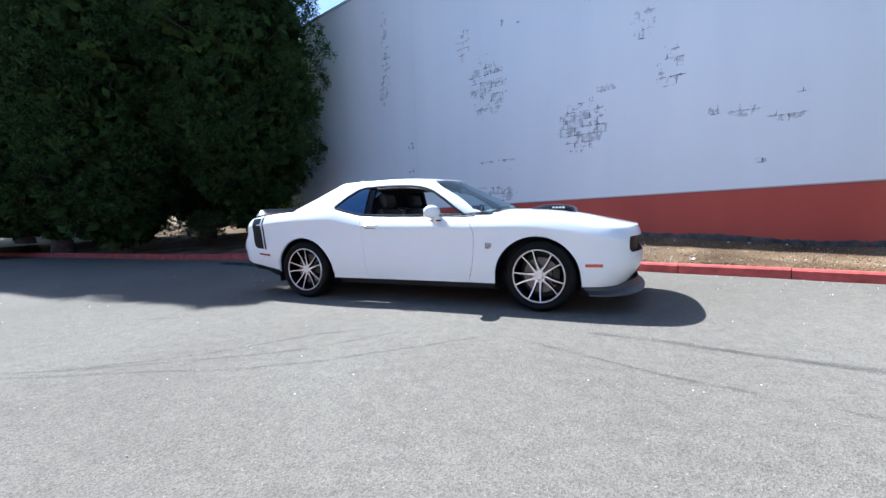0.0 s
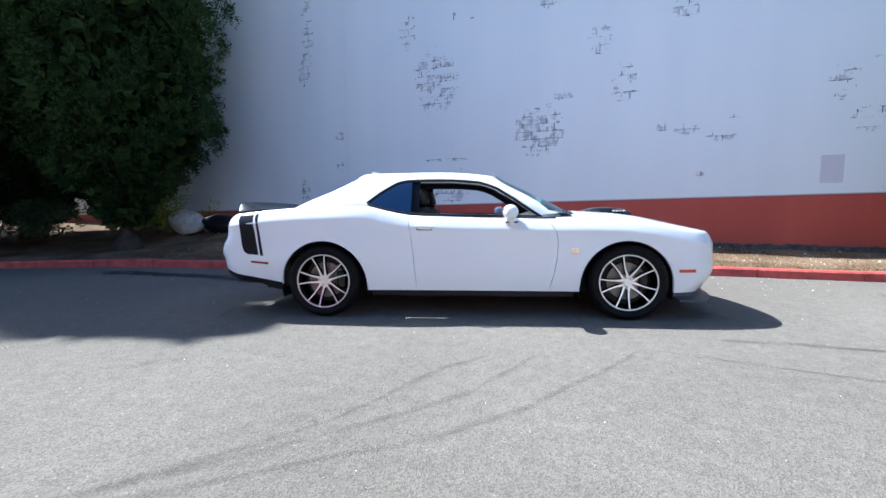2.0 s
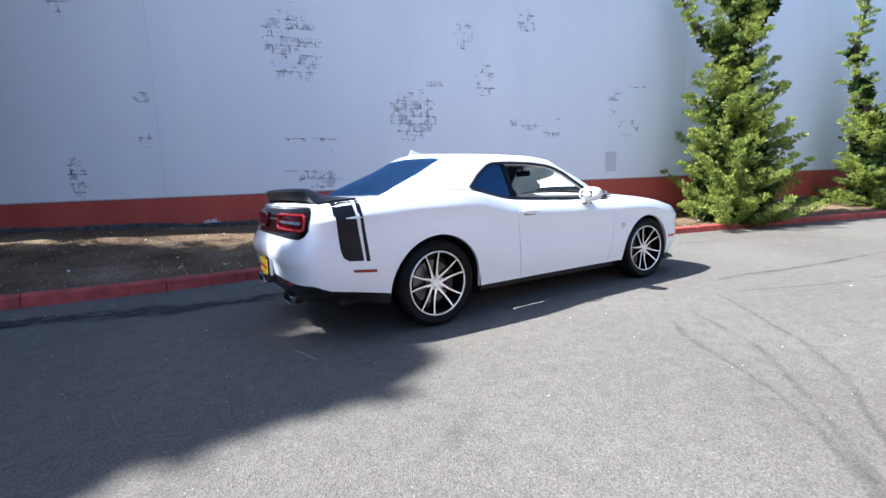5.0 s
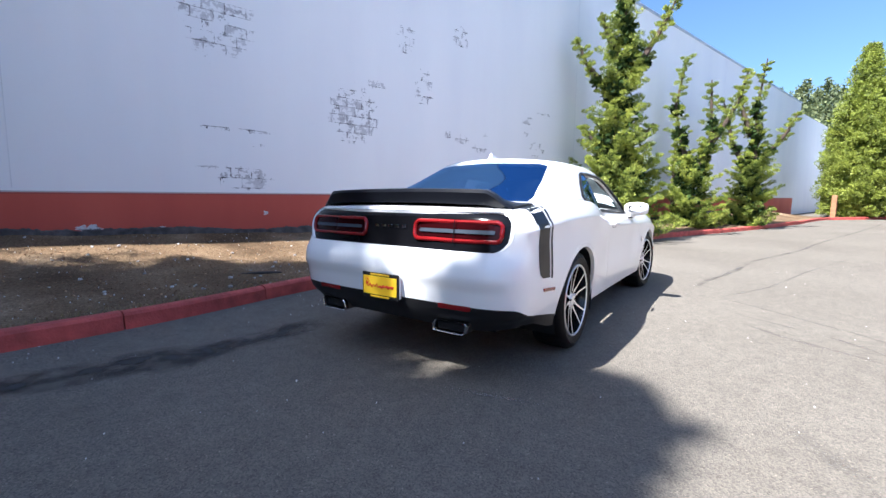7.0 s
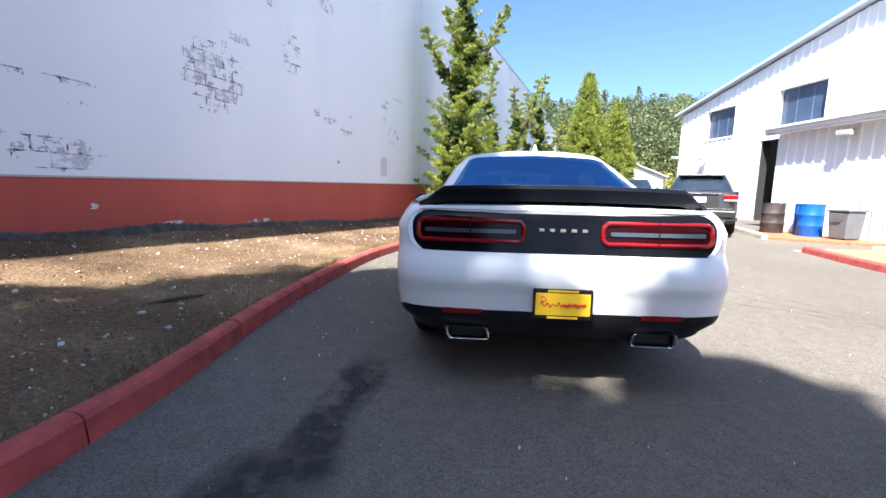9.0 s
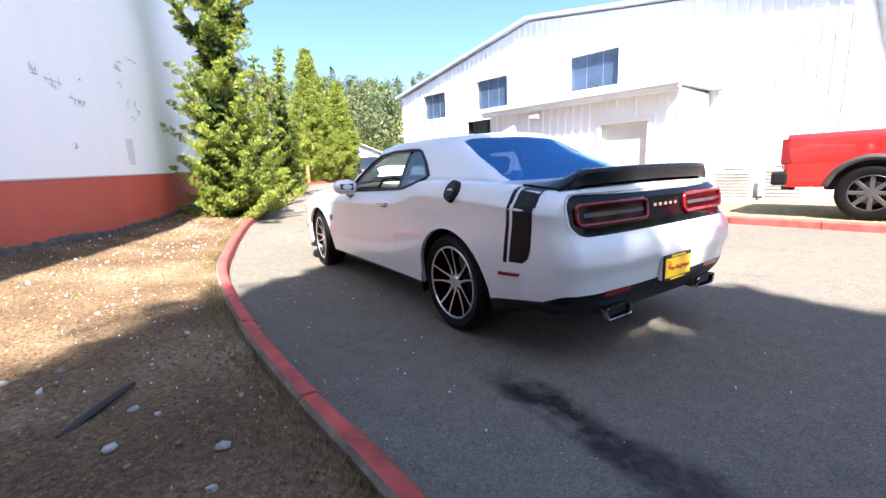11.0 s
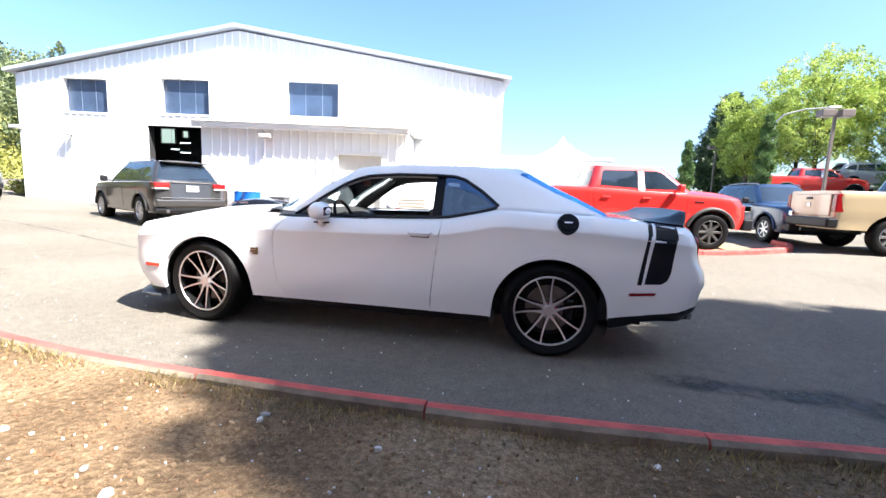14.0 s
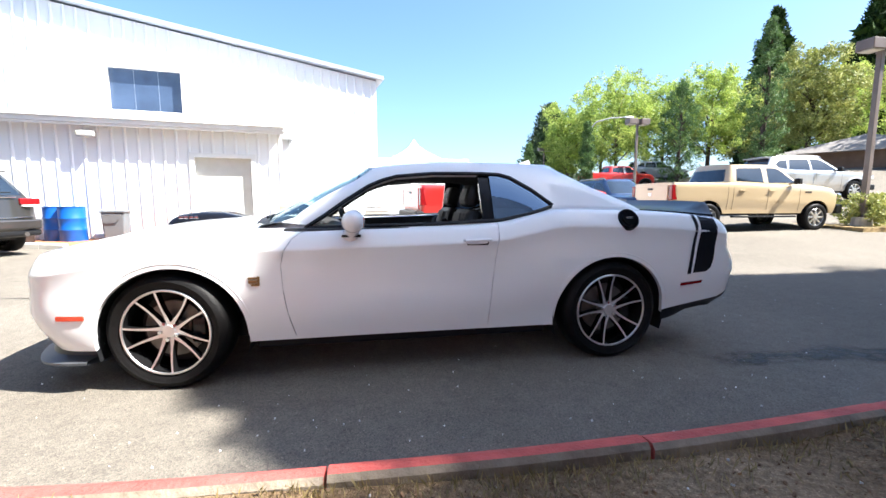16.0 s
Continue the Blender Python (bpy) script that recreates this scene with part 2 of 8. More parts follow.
ASPHALT = asphalt_mat()
DIRT = dirt_mat()
KERB_RED = mat("worn_red_kerb_paint", (0.42, 0.075, 0.06), 0.75, var=0.3, scale=7, bump=0.5, bscale=60)
CONCRETE = mat("concrete", (0.42, 0.40, 0.36), 0.85, var=0.18, scale=4, bump=0.4, bscale=50)
DIRTY_CONCRETE = mat("dirty_concrete", (0.19, 0.155, 0.115), 0.9, var=0.35, scale=6, bump=0.6, bscale=30)
WHITE_METAL = mat("white_painted_metal", (0.78, 0.79, 0.80), 0.45, var=0.04, scale=0.7)
ROOF_METAL = mat("grey_blue_trim_metal", (0.42, 0.47, 0.55), 0.4, var=0.08)
WHITE_TRIM = mat("white_trim", (0.72, 0.72, 0.71), 0.5, var=0.05)
GREY_DOOR = mat("beige_grey_door_paint", (0.50, 0.49, 0.46), 0.55, var=0.06)
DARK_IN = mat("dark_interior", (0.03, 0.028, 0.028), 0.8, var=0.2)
BARK = mat("bark", (0.065, 0.044, 0.033), 0.95, var=0.35, scale=9, bump=0.8, bscale=25)
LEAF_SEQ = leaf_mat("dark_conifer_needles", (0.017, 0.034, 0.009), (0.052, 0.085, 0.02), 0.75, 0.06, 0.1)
LEAF_JUN = leaf_mat("juniper_scales", (0.14, 0.19, 0.028), (0.39, 0.43, 0.065))
LEAF_CYP = leaf_mat("arborvitae_scales", (0.17, 0.21, 0.026), (0.34, 0.38, 0.055))
LEAF_DEC = leaf_mat("broadleaf_green", (0.24, 0.34, 0.06), (0.48, 0.54, 0.12), through=0.45)
LEAF_COL = leaf_mat("columnar_tree_leaves", (0.06, 0.115, 0.03), (0.16, 0.25, 0.07), through=0.2)
LEAF_FAR = leaf_mat("far_wood_leaves", (0.085, 0.115, 0.05), (0.22, 0.25, 0.11))
LEAF_DRK = leaf_mat("dark_tree_leaves", (0.035, 0.062, 0.022), (0.08, 0.125, 0.04), through=0.1)
LEAF_YEL = leaf_mat("yellow_green_shrub", (0.22, 0.25, 0.06), (0.42, 0.42, 0.12))

# ---- helpers for meshes ----
def mesh_ob(name, verts, faces, material, parent=None, smooth=False):
    me = bpy.data.meshes.new(name)
    me.from_pydata([tuple(v) for v in verts], [], [tuple(f) for f in faces])
    me.materials.append(material)
    me.update()
    if smooth:
        me.shade_smooth()
    ob = new(name, me)
    if parent is not None:
        ob.parent = parent
    return ob


def part(name, bm, material, parent=None, label="", smooth=False):
    """Links a bmesh as one mesh object under a thing or under a part."""
    me = bpy.data.meshes.new(name)
    bm.to_mesh(me)
    bm.free()
    for m in material if isinstance(material, (list, tuple)) else [material]:
        me.materials.append(m)
    if smooth:
        me.shade_smooth()
    ob = new(name, me)
    if parent is not None:
        ob.parent = parent
    if label:
        ob["label"] = label
    return ob


def empty(name, m=None):
    ob = new(name)
    ob.empty_display_size = 0.2
    if m is not None:
        ob.matrix_basis = m
    return ob


def box(bm, x0, x1, y0, y1, z0, z1, bevel=0.0, m=None):
    r = bmesh.ops.create_cube(bm, size=1)
    vs = r["verts"]
    for v in vs:
        v.co = Vector((x0 + (v.co.x + 0.5) * (x1 - x0), y0 + (v.co.y + 0.5) * (y1 - y0), z0 + (v.co.z + 0.5) * (z1 - z0)))
    if bevel:
        es = list({e for v in vs for e in v.link_edges})
        r2 = bmesh.ops.bevel(bm, geom=es, offset=bevel, segments=2, affect="EDGES", profile=0.5)
        vs = list({v for f in r2["faces"] for v in f.verts} | {v for v in vs if v.is_valid})
    if m is not None:
        bmesh.ops.transform(bm, matrix=m, verts=vs)
    return vs


def cyl(bm, r0, r1, p0, p1, seg=16, caps=True):
    p0, p1 = Vector(p0), Vector(p1)
    d = p1 - p0
    r = bmesh.ops.create_cone(bm, cap_ends=caps, segments=seg, radius1=r0, radius2=r1, depth=d.length)
    q = d.to_track_quat("Z", "Y").to_matrix().to_4x4()
    bmesh.ops.transform(bm, matrix=Matrix.Translation((p0 + p1) / 2) @ q, verts=r["verts"])
    return r["verts"]


def tube(bm, pts, radii, seg=8):
    """A tapered tube along a line of points."""
    rings = []
    for i, p in enumerate(pts):
        p = Vector(p)
        d = Vector(pts[min(i + 1, len(pts) - 1)]) - Vector(pts[max(i - 1, 0)])
        q = d.to_track_quat("Z", "Y")
        r = radii[i] if isinstance(radii, (list, tuple)) else radii
        rings.append([bm.verts.new(p + q @ Vector((math.cos(a) * r, math.sin(a) * r, 0))) for a in (2 * math.pi * k / seg for k in range(seg))])
    for a, b in zip(rings, rings[1:]):
        for k in range(seg):
            bm.faces.new((a[k], a[(k + 1) % seg], b[(k + 1) % seg], b[k]))
    bm.faces.new(list(reversed(rings[0])))
    bm.faces.new(rings[-1])


def lerp(a, b, t):
    return a + (b - a) * t


def smooth01(t):
    t = min(1.0, max(0.0, t))
    return t * t * (3 - 2 * t)


def curve_y(pts, x):
    """Smooth interpolation through points (x, value), sorted by x."""
    if x <= pts[0][0]:
        return pts[0][1]
    if x >= pts[-1][0]:
        return pts[-1][1]
    for i in range(len(pts) - 1):
        if x <= pts[i + 1][0]:
            break
    x0, y0 = pts[i]
    x1, y1 = pts[i + 1]
    m0 = (y1 - pts[i - 1][1]) / (x1 - pts[i - 1][0]) if i > 0 else (y1 - y0) / (x1 - x0)
    m1 = (pts[i + 2][1] - y0) / (pts[i + 2][0] - x0) if i + 2 < len(pts) else (y1 - y0) / (x1 - x0)
    h = x1 - x0
    t = (x - x0) / h
    return (2 * t**3 - 3 * t**2 + 1) * y0 + (t**3 - 2 * t**2 + t) * h * m0 + (-2 * t**3 + 3 * t**2) * y1 + (t**3 - t**2) * h * m1


# ---- ground ----
def ground_z(x, y):
    z = 0.022 * (max(0.0, x - 3) - 0.5 * min(4.0, max(0.0, x - 3))) if x < 45 else 0.88
    z += 0.055 * min(1.0, max(0.0, y - 1)) * min(1.0, max(0.0, (x + 9) / 3)) * min(1.0, max(0.0, (8 - x) / 4))
    z += 0.2 * smooth01((-5 - x) / 4) * smooth01((-2.5 - y) / 3)
    z += 3.0 * smooth01((-x - 8) / 22) * smooth01((-y - 4) / 12)
    return z


def grid_sheet(name, xs, ys, fn, material, smooth=True):
    verts = [(x, y, fn(x, y)) for x in xs for y in ys]
    k = len(ys)
    faces = [(i * k + j, (i + 1) * k + j, (i + 1) * k + j + 1, i * k + j + 1) for i in range(len(xs) - 1) for j in range(k - 1)]
    return mesh_ob(name, verts, faces, material, smooth=smooth)


axis = sorted({round(s * v, 2) for s in (-1, 1) for v in (*np.arange(0, 34, 1.0), 40, 50, 65, 90, 130, 200, 400, 900, 2500)})
ground = tagged(grid_sheet("ground", axis, axis, ground_z, ASPHALT), "sun-bleached grey asphalt lot, worn and speckled", "ground", kind="structure")

# the planted bed along the wall: its kerb line, wall and earth
KERB = [(-26, 2.2), (-9, 2.45), (-6, 2.3), (-4.2, 2.07), (-3, 2.0), (-2, 2.08), (-1, 2.13), (0, 2.13), (1.5, 2.04), (3, 1.76), (5, 1.32), (6.5, 0.95), (8, 0.45), (10, -0.3), (12, -1.2), (14, -2.1), (16, -2.9), (20, -4.3), (25, -6.0), (27.5, -8.8), (29, -12), (31, -15)]
WALL_A, WALL_B = 4.80, -0.306
WALL_ANG = math.degrees(math.atan(WALL_B))


def wall_y(x):
    return WALL_A + WALL_B * x


def kerb_y(x):
    return curve_y(KERB, x)


KERB_W, KERB_H = 0.125, 0.14


def bed_z(x, f):
    """Height of the earth, f from kerb (0) to wall (1)."""
    foot = curve_y([(-26, 1.0), (-8, 0.6), (-1, 0.48), (2.6, 0.38), (6, 0.26), (10, 0.3), (20, 0.5), (31, 0.5)], x)
    return ground_z(x, kerb_y(x)) + lerp(KERB_H - 0.02 - 0.055 * smooth01((1.0 - x) / 1.6) * (0.75 + 0.5 * noise.noise((x * 2.3, 7.0, 0))), foot, 0.85 * f**1.8 + 0.15 * f)


def bed(x, f):
    y = lerp(kerb_y(x) + KERB_W, wall_y(x) - 0.02, f)
    return x, y, bed_z(x, f) + 0.03 * noise.noise((x * 1.7, y * 1.7, 0)) * min(1, f * 6)


xs = list(np.arange(-26, 25.01, 0.25))
fs = [i / 16 for i in range(17)]
verts = [bed(x, f) for x in xs for f in fs]
faces = [(i * 17 + j, (i + 1) * 17 + j, (i + 1) * 17 + j + 1, i * 17 + j + 1) for i in range(len(xs) - 1) for j in range(16)]
tagged(mesh_ob("planting_bed", verts, faces, DIRT, smooth=True), "dry brown earth with bark chips and litter along the wall", "ground", kind="structure")


def kerb_run(name, line, width, height, seg_len, material, label, lift=None, flip=1):
    """Kerb stones laid end to end along a line; the stones are pieces of one kerb."""
    root = tagged(empty(name), label, "kerb", kind="structure")
    pts = [Vector((x, y, 0)) for x, y in line]
    dist = [0.0]
    for a, b in zip(pts, pts[1:]):
        dist.append(dist[-1] + (b - a).length)

    def at(s):
        s = max(0, min(dist[-1], s))
        for i in range(len(pts) - 1):
            if s <= dist[i + 1]:
                break
        t = (s - dist[i]) / max(1e-6, dist[i + 1] - dist[i])
        p = pts[i].lerp(pts[i + 1], t)
        d = (pts[i + 1] - pts[i]).normalized()
        return p, Vector((-d.y, d.x, 0)) * flip
    s = 0.0
    rnd = random.Random(5)
    while s < dist[-1] - 0.05:
        e = min(dist[-1], s + seg_len)
        bm = bmesh.new()
        prof = [(0, -0.05), (0.015, height - 0.03), (0.035, height - 0.008), (0.06, height), (width - 0.02, height), (width, height - 0.02), (width, -0.05)]
        rings = []
        dz, dw = rnd.uniform(-0.006, 0.006), rnd.uniform(-0.006, 0.006)
        k = 5
        for j in range(k + 1):
            p, nn = at(lerp(s + 0.006, e - 0.006, j / k))
            g = ground_z(p.x, p.y) if lift is None else lift(p.x, p.y)
            rings.append([bm.verts.new((p + nn * (w + dw)) + Vector((0, 0, g + h + (dz if h > 0 else 0)))) for w, h in prof])
        for a, b in zip(rings, rings[1:]):
            for q in range(len(prof) - 1):
                bm.faces.new((a[q], b[q], b[q + 1], a[q + 1])).material_index = 1 if q >= len(prof) - 3 and isinstance(material, list) else 0
        bm.faces.new(rings[0])
        bm.faces.new(list(reversed(rings[-1])))
        bmesh.ops.recalc_face_normals(bm, faces=bm.faces)
        part("kerb_stone", bm, material, root)
        s = e
    return root


line = [(x, kerb_y(x)) for x in np.arange(-26, 25.1, 0.2)] + KERB[-4:]
kerb_run("kerb", line, KERB_W, KERB_H, 1.26, [KERB_RED, DIRTY_CONCRETE], "red-painted concrete kerb, worn and chipped, along the earth bed")

# ---- the painted wall ----
PATCHES = [  # along the wall, height, half-width, half-height, strength
    (-4.5, 5.74, 0.24, 1.64, 0.62), (-1.64, 5.29, 0.3, 0.62, 0.62), (-0.94, 4.04, 0.7, 0.95, 0.85), (1.43, 2.74, 0.66, 0.72, 1.0),
    (1.92, 3.4, 0.28, 0.13, 0.75), (2.64, 4.42, 0.3, 0.42, 0.55), (3.1, 3.56, 0.32, 0.55, 0.7), (3.78, 2.59, 0.13, 0.2, 0.7),
    (4.25, 2.57, 0.36, 0.15, 0.8), (4.77, 2.4, 0.3, 0.15, 0.7), (5.0, 2.73, 0.2, 0.08, 0.6), (4.44, 1.71, 0.15, 0.06, 1.0),
    (-3.57, 2.96, 0.18, 0.14, 1.0), (-0.71, 2.22, 0.8, 0.045, 0.9), (-0.48, 2.0, 0.34, 0.045, 0.9), (-0.05, 5.35, 0.08, 0.12, 1.0),
    (-0.46, 5.39, 0.08, 0.12, 0.9), (1.54, 5.34, 0.36, 0.18, 0.6), (4.14, 4.83, 0.32, 0.32, 0.75), (6.5, 3.21, 0.28, 0.4, 0.7),
    (6.93, 2.56, 0.42, 0.27, 0.68), (7.3, 3.54, 0.58, 0.04, 0.8), (-0.89, 1.6, 0.5, 0.05, 0.8), (-0.58, 1.44, 0.56, 0.28, 0.9),
    (-4.71, 1.56, 0.2, 0.5, 0.95), (-4.64, 4.64, 0.24, 0.5, 0.7),
    (-2.62, 0.66, 0.22, 0.07, 1.0), (-1.75, 0.62, 0.3, 0.06, 0.9), (-0.3, 0.86, 0.1, 0.05, 1.0), (0.7, 0.60, 0.5, 0.06, 0.95), (2.2, 0.56, 0.4, 0.05, 0.9), (-3.6, 2.2, 0.16, 0.2, 0.6),
]
WALL_TOP = 7.75
wall_rot = pose(0, WALL_A, 0, 0, 0, WALL_ANG)
bm = bmesh.new()
U0, U1 = -17.0, 33.2
box(bm, U0, U1, 0, 0.3, -0.4, WALL_TOP)
wall = part("wall_north", bm, wall_mat(PATCHES, 1.19, 0.0145))
wall.matrix_basis = wall_rot
tagged(wall, "tall white-painted block wall with red band and peeling paint", "wall", kind="structure")
bm = bmesh.new()
box(bm, U0, U1, -0.03, 0.34, WALL_TOP, WALL_TOP + 0.09, 0.01)
cap = part("trim", bm, ROOF_METAL)
cap.matrix_basis = wall_rot
tagged(cap, "thin grey-blue metal coping on the wall", "trim", kind="structure")
bm = bmesh.new()
box(bm, 33.2, 41.5, 0.06, 0.3, -0.4, 7.25)
o = part("wall_end", bm, wall_mat(PATCHES[:1], -0.3, 0.0))
o.matrix_basis = wall_rot
tagged(o, "lower plain white end of the long wall", "wall", kind="structure")

# ---- the warehouse ----
FA, FB = -13.5, 0.17
fac_ang = math.atan(FB)
fac = pose(0, FA, 0, 0, 0, math.degrees(fac_ang))
# local: x along the front (u), y into the yard, z up
U_L, U_R, U_PEAK = 19.55, -0.2, 10.45
Z_L, Z_R, Z_PEAK = 5.35, 5.75, 7.3


def roof_line(u):
    return lerp(Z_R, Z_PEAK, (u - U_R) / (U_PEAK - U_R)) if u < U_PEAK else lerp(Z_PEAK, Z_L, (u - U_PEAK) / (U_L - U_PEAK))


warehouse = tagged(empty("warehouse", fac), "white ribbed-metal warehouse with a low gable roof and a lean-to", "building")
WINS = [(6.38, 8.5, 4.03, 5.43), (11.62, 13.62, 3.93, 5.34), (15.78, 17.62, 3.86, 5.22)]
DOOR = (11.9, 14.2, -0.3, 3.45)
ANNEX = (3.3, 10.42, 3.24)


def ribbed(name, u0, u1, zb, zt, parent, holes=(), pitch=0.305):
    """A run of ribbed sheets; each sheet is a piece about 0.9 m wide."""
    u = u0
    while u < u1 - 0.01:
        e = min(u1, u + pitch * 3)
        made = {}
        cuts = sorted({u, e, *[min(e, max(u, h[k])) for h in holes for k in (0, 1)]})
        for a, b in zip(cuts, cuts[1:]):
            if b - a < 1e-4:
                continue
            mid = (a + b) / 2
            zs = [(zb, None)]
            for h in holes:
                if h[0] < mid < h[1]:
                    new_z = []
                    for lo, hi in zs:
                        top_of = 99 if hi is None else hi
                        if h[2] > lo:
                            new_z.append((lo, min(h[2], top_of) if hi is not None or h[2] < 99 else hi) if h[2] < top_of else (lo, hi))
                        if h[3] < top_of and not (h[2] >= top_of):
                            new_z.append((max(lo, h[3]), hi))
                    zs = new_z
            for lo, hi in zs:
                bm = made.setdefault((lo, hi), bmesh.new()) if (lo, hi) not in made else made[(lo, hi)]
                top = (lambda v: zt(v)) if hi is None else (lambda v, q=hi: q)
                prof = [(a, 0.0)]
                k = math.ceil(a / pitch - 1e-6)
                while k * pitch < b - 0.05:
                    c = k * pitch
                    if c > a + 0.05:
                        prof += [(c - 0.045, 0.0), (c - 0.02, 0.035), (c + 0.02, 0.035), (c + 0.045, 0.0)]
                    k += 1
                prof.append((b, 0.0))
                lo_v = [bm.verts.new((q[0], q[1], lo)) for q in prof]
                hi_v = [bm.verts.new((q[0], q[1], top(q[0]))) for q in prof]
                for i in range(len(prof) - 1):
                    bm.faces.new((lo_v[i + 1], lo_v[i], hi_v[i], hi_v[i + 1]))
        for bm in made.values():
            bmesh.ops.recalc_face_normals(bm, faces=bm.faces)
            part(name, bm, WHITE_METAL, parent)
        u = e


ribbed("wall_panel", U_R, U_L, -0.4, lambda u: roof_line(u) - 0.05, warehouse, [(w[0], w[1], w[2], w[3]) for w in WINS] + [DOOR])
# sides, back and roof
DEEP = -28.0
for u in (U_R, U_L):
    z = roof_line(u)
    bm = bmesh.new()
    bm.faces.new([bm.verts.new(c) for c in ((u, 0, -0.4), (u, DEEP, -0.4), (u, DEEP, z), (u, 0, z))])
    part("side_wall", bm, WHITE_METAL, warehouse)
bm = bmesh.new()
bm.faces.new([bm.verts.new(c) for c in ((U_R, DEEP, -0.4), (U_L, DEEP, -0.4), (U_L, DEEP, Z_L), (U_PEAK, DEEP, Z_PEAK), (U_R, DEEP, Z_R))])
part("back_wall", bm, WHITE_METAL, warehouse)
bm = bmesh.new()
for u0, z0, u1, z1 in ((U_R - 0.25, Z_R - 0.03, U_PEAK, Z_PEAK + 0.02), (U_PEAK, Z_PEAK + 0.02, U_L + 0.25, Z_L - 0.03)):
    a = [bm.verts.new((u, y, z + dz)) for dz in (0, 0.12) for u, z, y in ((u0, z0, 0.28), (u1, z1, 0.28), (u1, z1, DEEP), (u0, z0, DEEP))]
    for f in ((3, 2, 1, 0), (4, 5, 6, 7), (0, 1, 5, 4), (1, 2, 6, 5), (2, 3, 7, 6), (3, 0, 4, 7)):
        bm.faces.new([a[i] for i in f])
part("roof", bm, ROOF_METAL, warehouse)
MULLION = mat("dull_blue_mullion", (0.16, 0.2, 0.28), 0.5, var=0.1)
GLASS_W = mat("dark_window_film", (0.05, 0.075, 0.13), 0.25, var=0.25, scale=1.5, spec=0.7)
for u0, u1, z0, z1 in WINS:
    bm = bmesh.new()
    t = 0.03
    for a, b, c, d in ((u0, u1, z0 - 0.02, z0 + t), (u0, u1, z1 - t, z1), (u0, u0 + t, z0 + t, z1 - t), (u1 - t, u1, z0 + t, z1 - t)):
        box(bm, a, b, -0.22, 0.03, c, d)
    box(bm, u0 - 0.03, u1 + 0.03, -0.02, 0.045, z0 - 0.06, z0 - 0.02, 0.008)
    w = part("window", bm, WHITE_TRIM, warehouse)
    step = (u1 - u0 - 2 * t) / 3
    for k in range(3):
        bm = bmesh.new()
        a = u0 + t + k * step
        box(bm, a + 0.008, a + step - 0.008, -0.17, -0.16, z0 + t, z1 - t)
        part("pane", bm, GLASS_W, w)
    bm = bmesh.new()
    for k in (1, 2):
        a = u0 + t + k * step
        box(bm, a - 0.008, a + 0.008, -0.19, -0.15, z0 + t, z1 - t)
    part("mullion", bm, MULLION, w)
# the open doorway with the workshop behind; its shade is put into near-black faces
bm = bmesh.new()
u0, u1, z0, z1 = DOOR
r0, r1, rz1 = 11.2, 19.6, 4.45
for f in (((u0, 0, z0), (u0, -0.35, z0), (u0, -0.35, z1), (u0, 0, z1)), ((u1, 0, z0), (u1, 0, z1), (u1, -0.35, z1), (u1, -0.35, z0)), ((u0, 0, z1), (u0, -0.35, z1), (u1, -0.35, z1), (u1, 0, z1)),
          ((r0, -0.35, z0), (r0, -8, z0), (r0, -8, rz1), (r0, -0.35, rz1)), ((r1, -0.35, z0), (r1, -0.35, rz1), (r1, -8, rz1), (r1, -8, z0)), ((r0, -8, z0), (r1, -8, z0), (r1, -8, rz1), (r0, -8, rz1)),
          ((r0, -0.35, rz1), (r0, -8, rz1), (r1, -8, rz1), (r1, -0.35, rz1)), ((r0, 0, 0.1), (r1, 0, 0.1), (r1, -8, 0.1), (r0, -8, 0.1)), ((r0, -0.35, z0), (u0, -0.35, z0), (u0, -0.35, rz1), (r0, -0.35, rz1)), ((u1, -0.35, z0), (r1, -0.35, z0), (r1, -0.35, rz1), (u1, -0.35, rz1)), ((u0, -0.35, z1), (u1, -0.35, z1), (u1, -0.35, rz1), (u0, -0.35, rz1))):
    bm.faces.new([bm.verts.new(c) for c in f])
part("doorway", bm, DARK_IN, warehouse, "open doorway into a workshop, its shade painted near-black")
bm = bmesh.new()
for a, b, c, d in ((u0 - 0.1, u0, z0, z1 + 0.1), (u1, u1 + 0.1, z0, z1 + 0.1), (u0, u1, z1, z1 + 0.1)):
    box(bm, a, b, -0.05, 0.06, c, d)
part("door_frame", bm, WHITE_TRIM, warehouse)
# lean-to
a0, a1, az = ANNEX
ADEP = 2.75
bdoor = (4.12, 5.72, -0.3, 2.42)
lean = empty("lean_to")
lean.parent = warehouse
lean.matrix_basis = Matrix.Translation((0, ADEP, 0))
ribbed("wall_panel", a0, a1, -0.4, lambda u: az - 0.02, lean, [bdoor])
for u in (a0, a1):
    bm = bmesh.new()
    bm.faces.new([bm.verts.new(c) for c in ((u, 0, -0.4), (u, -ADEP, -0.4), (u, -ADEP, az), (u, 0, az - 0.02))])
    part("side_wall", bm, WHITE_METAL, lean)
bm = bmesh.new()
a = [bm.verts.new((u, y, z + dz)) for dz in (0, 0.06) for u, y, z in ((a0 - 0.08, 0.3, az), (a1 + 0.12, 0.3, az), (a1 + 0.12, -ADEP, az + 0.1), (a0 - 0.4, -ADEP, az + 0.1))]
for f in ((3, 2, 1, 0), (4, 5, 6, 7), (0, 1, 5, 4), (1, 2, 6, 5), (2, 3, 7, 6), (3, 0, 4, 7)):
    bm.faces.new([a[i] for i in f])
part("roof", bm, WHITE_TRIM, lean)
bm = bmesh.new()
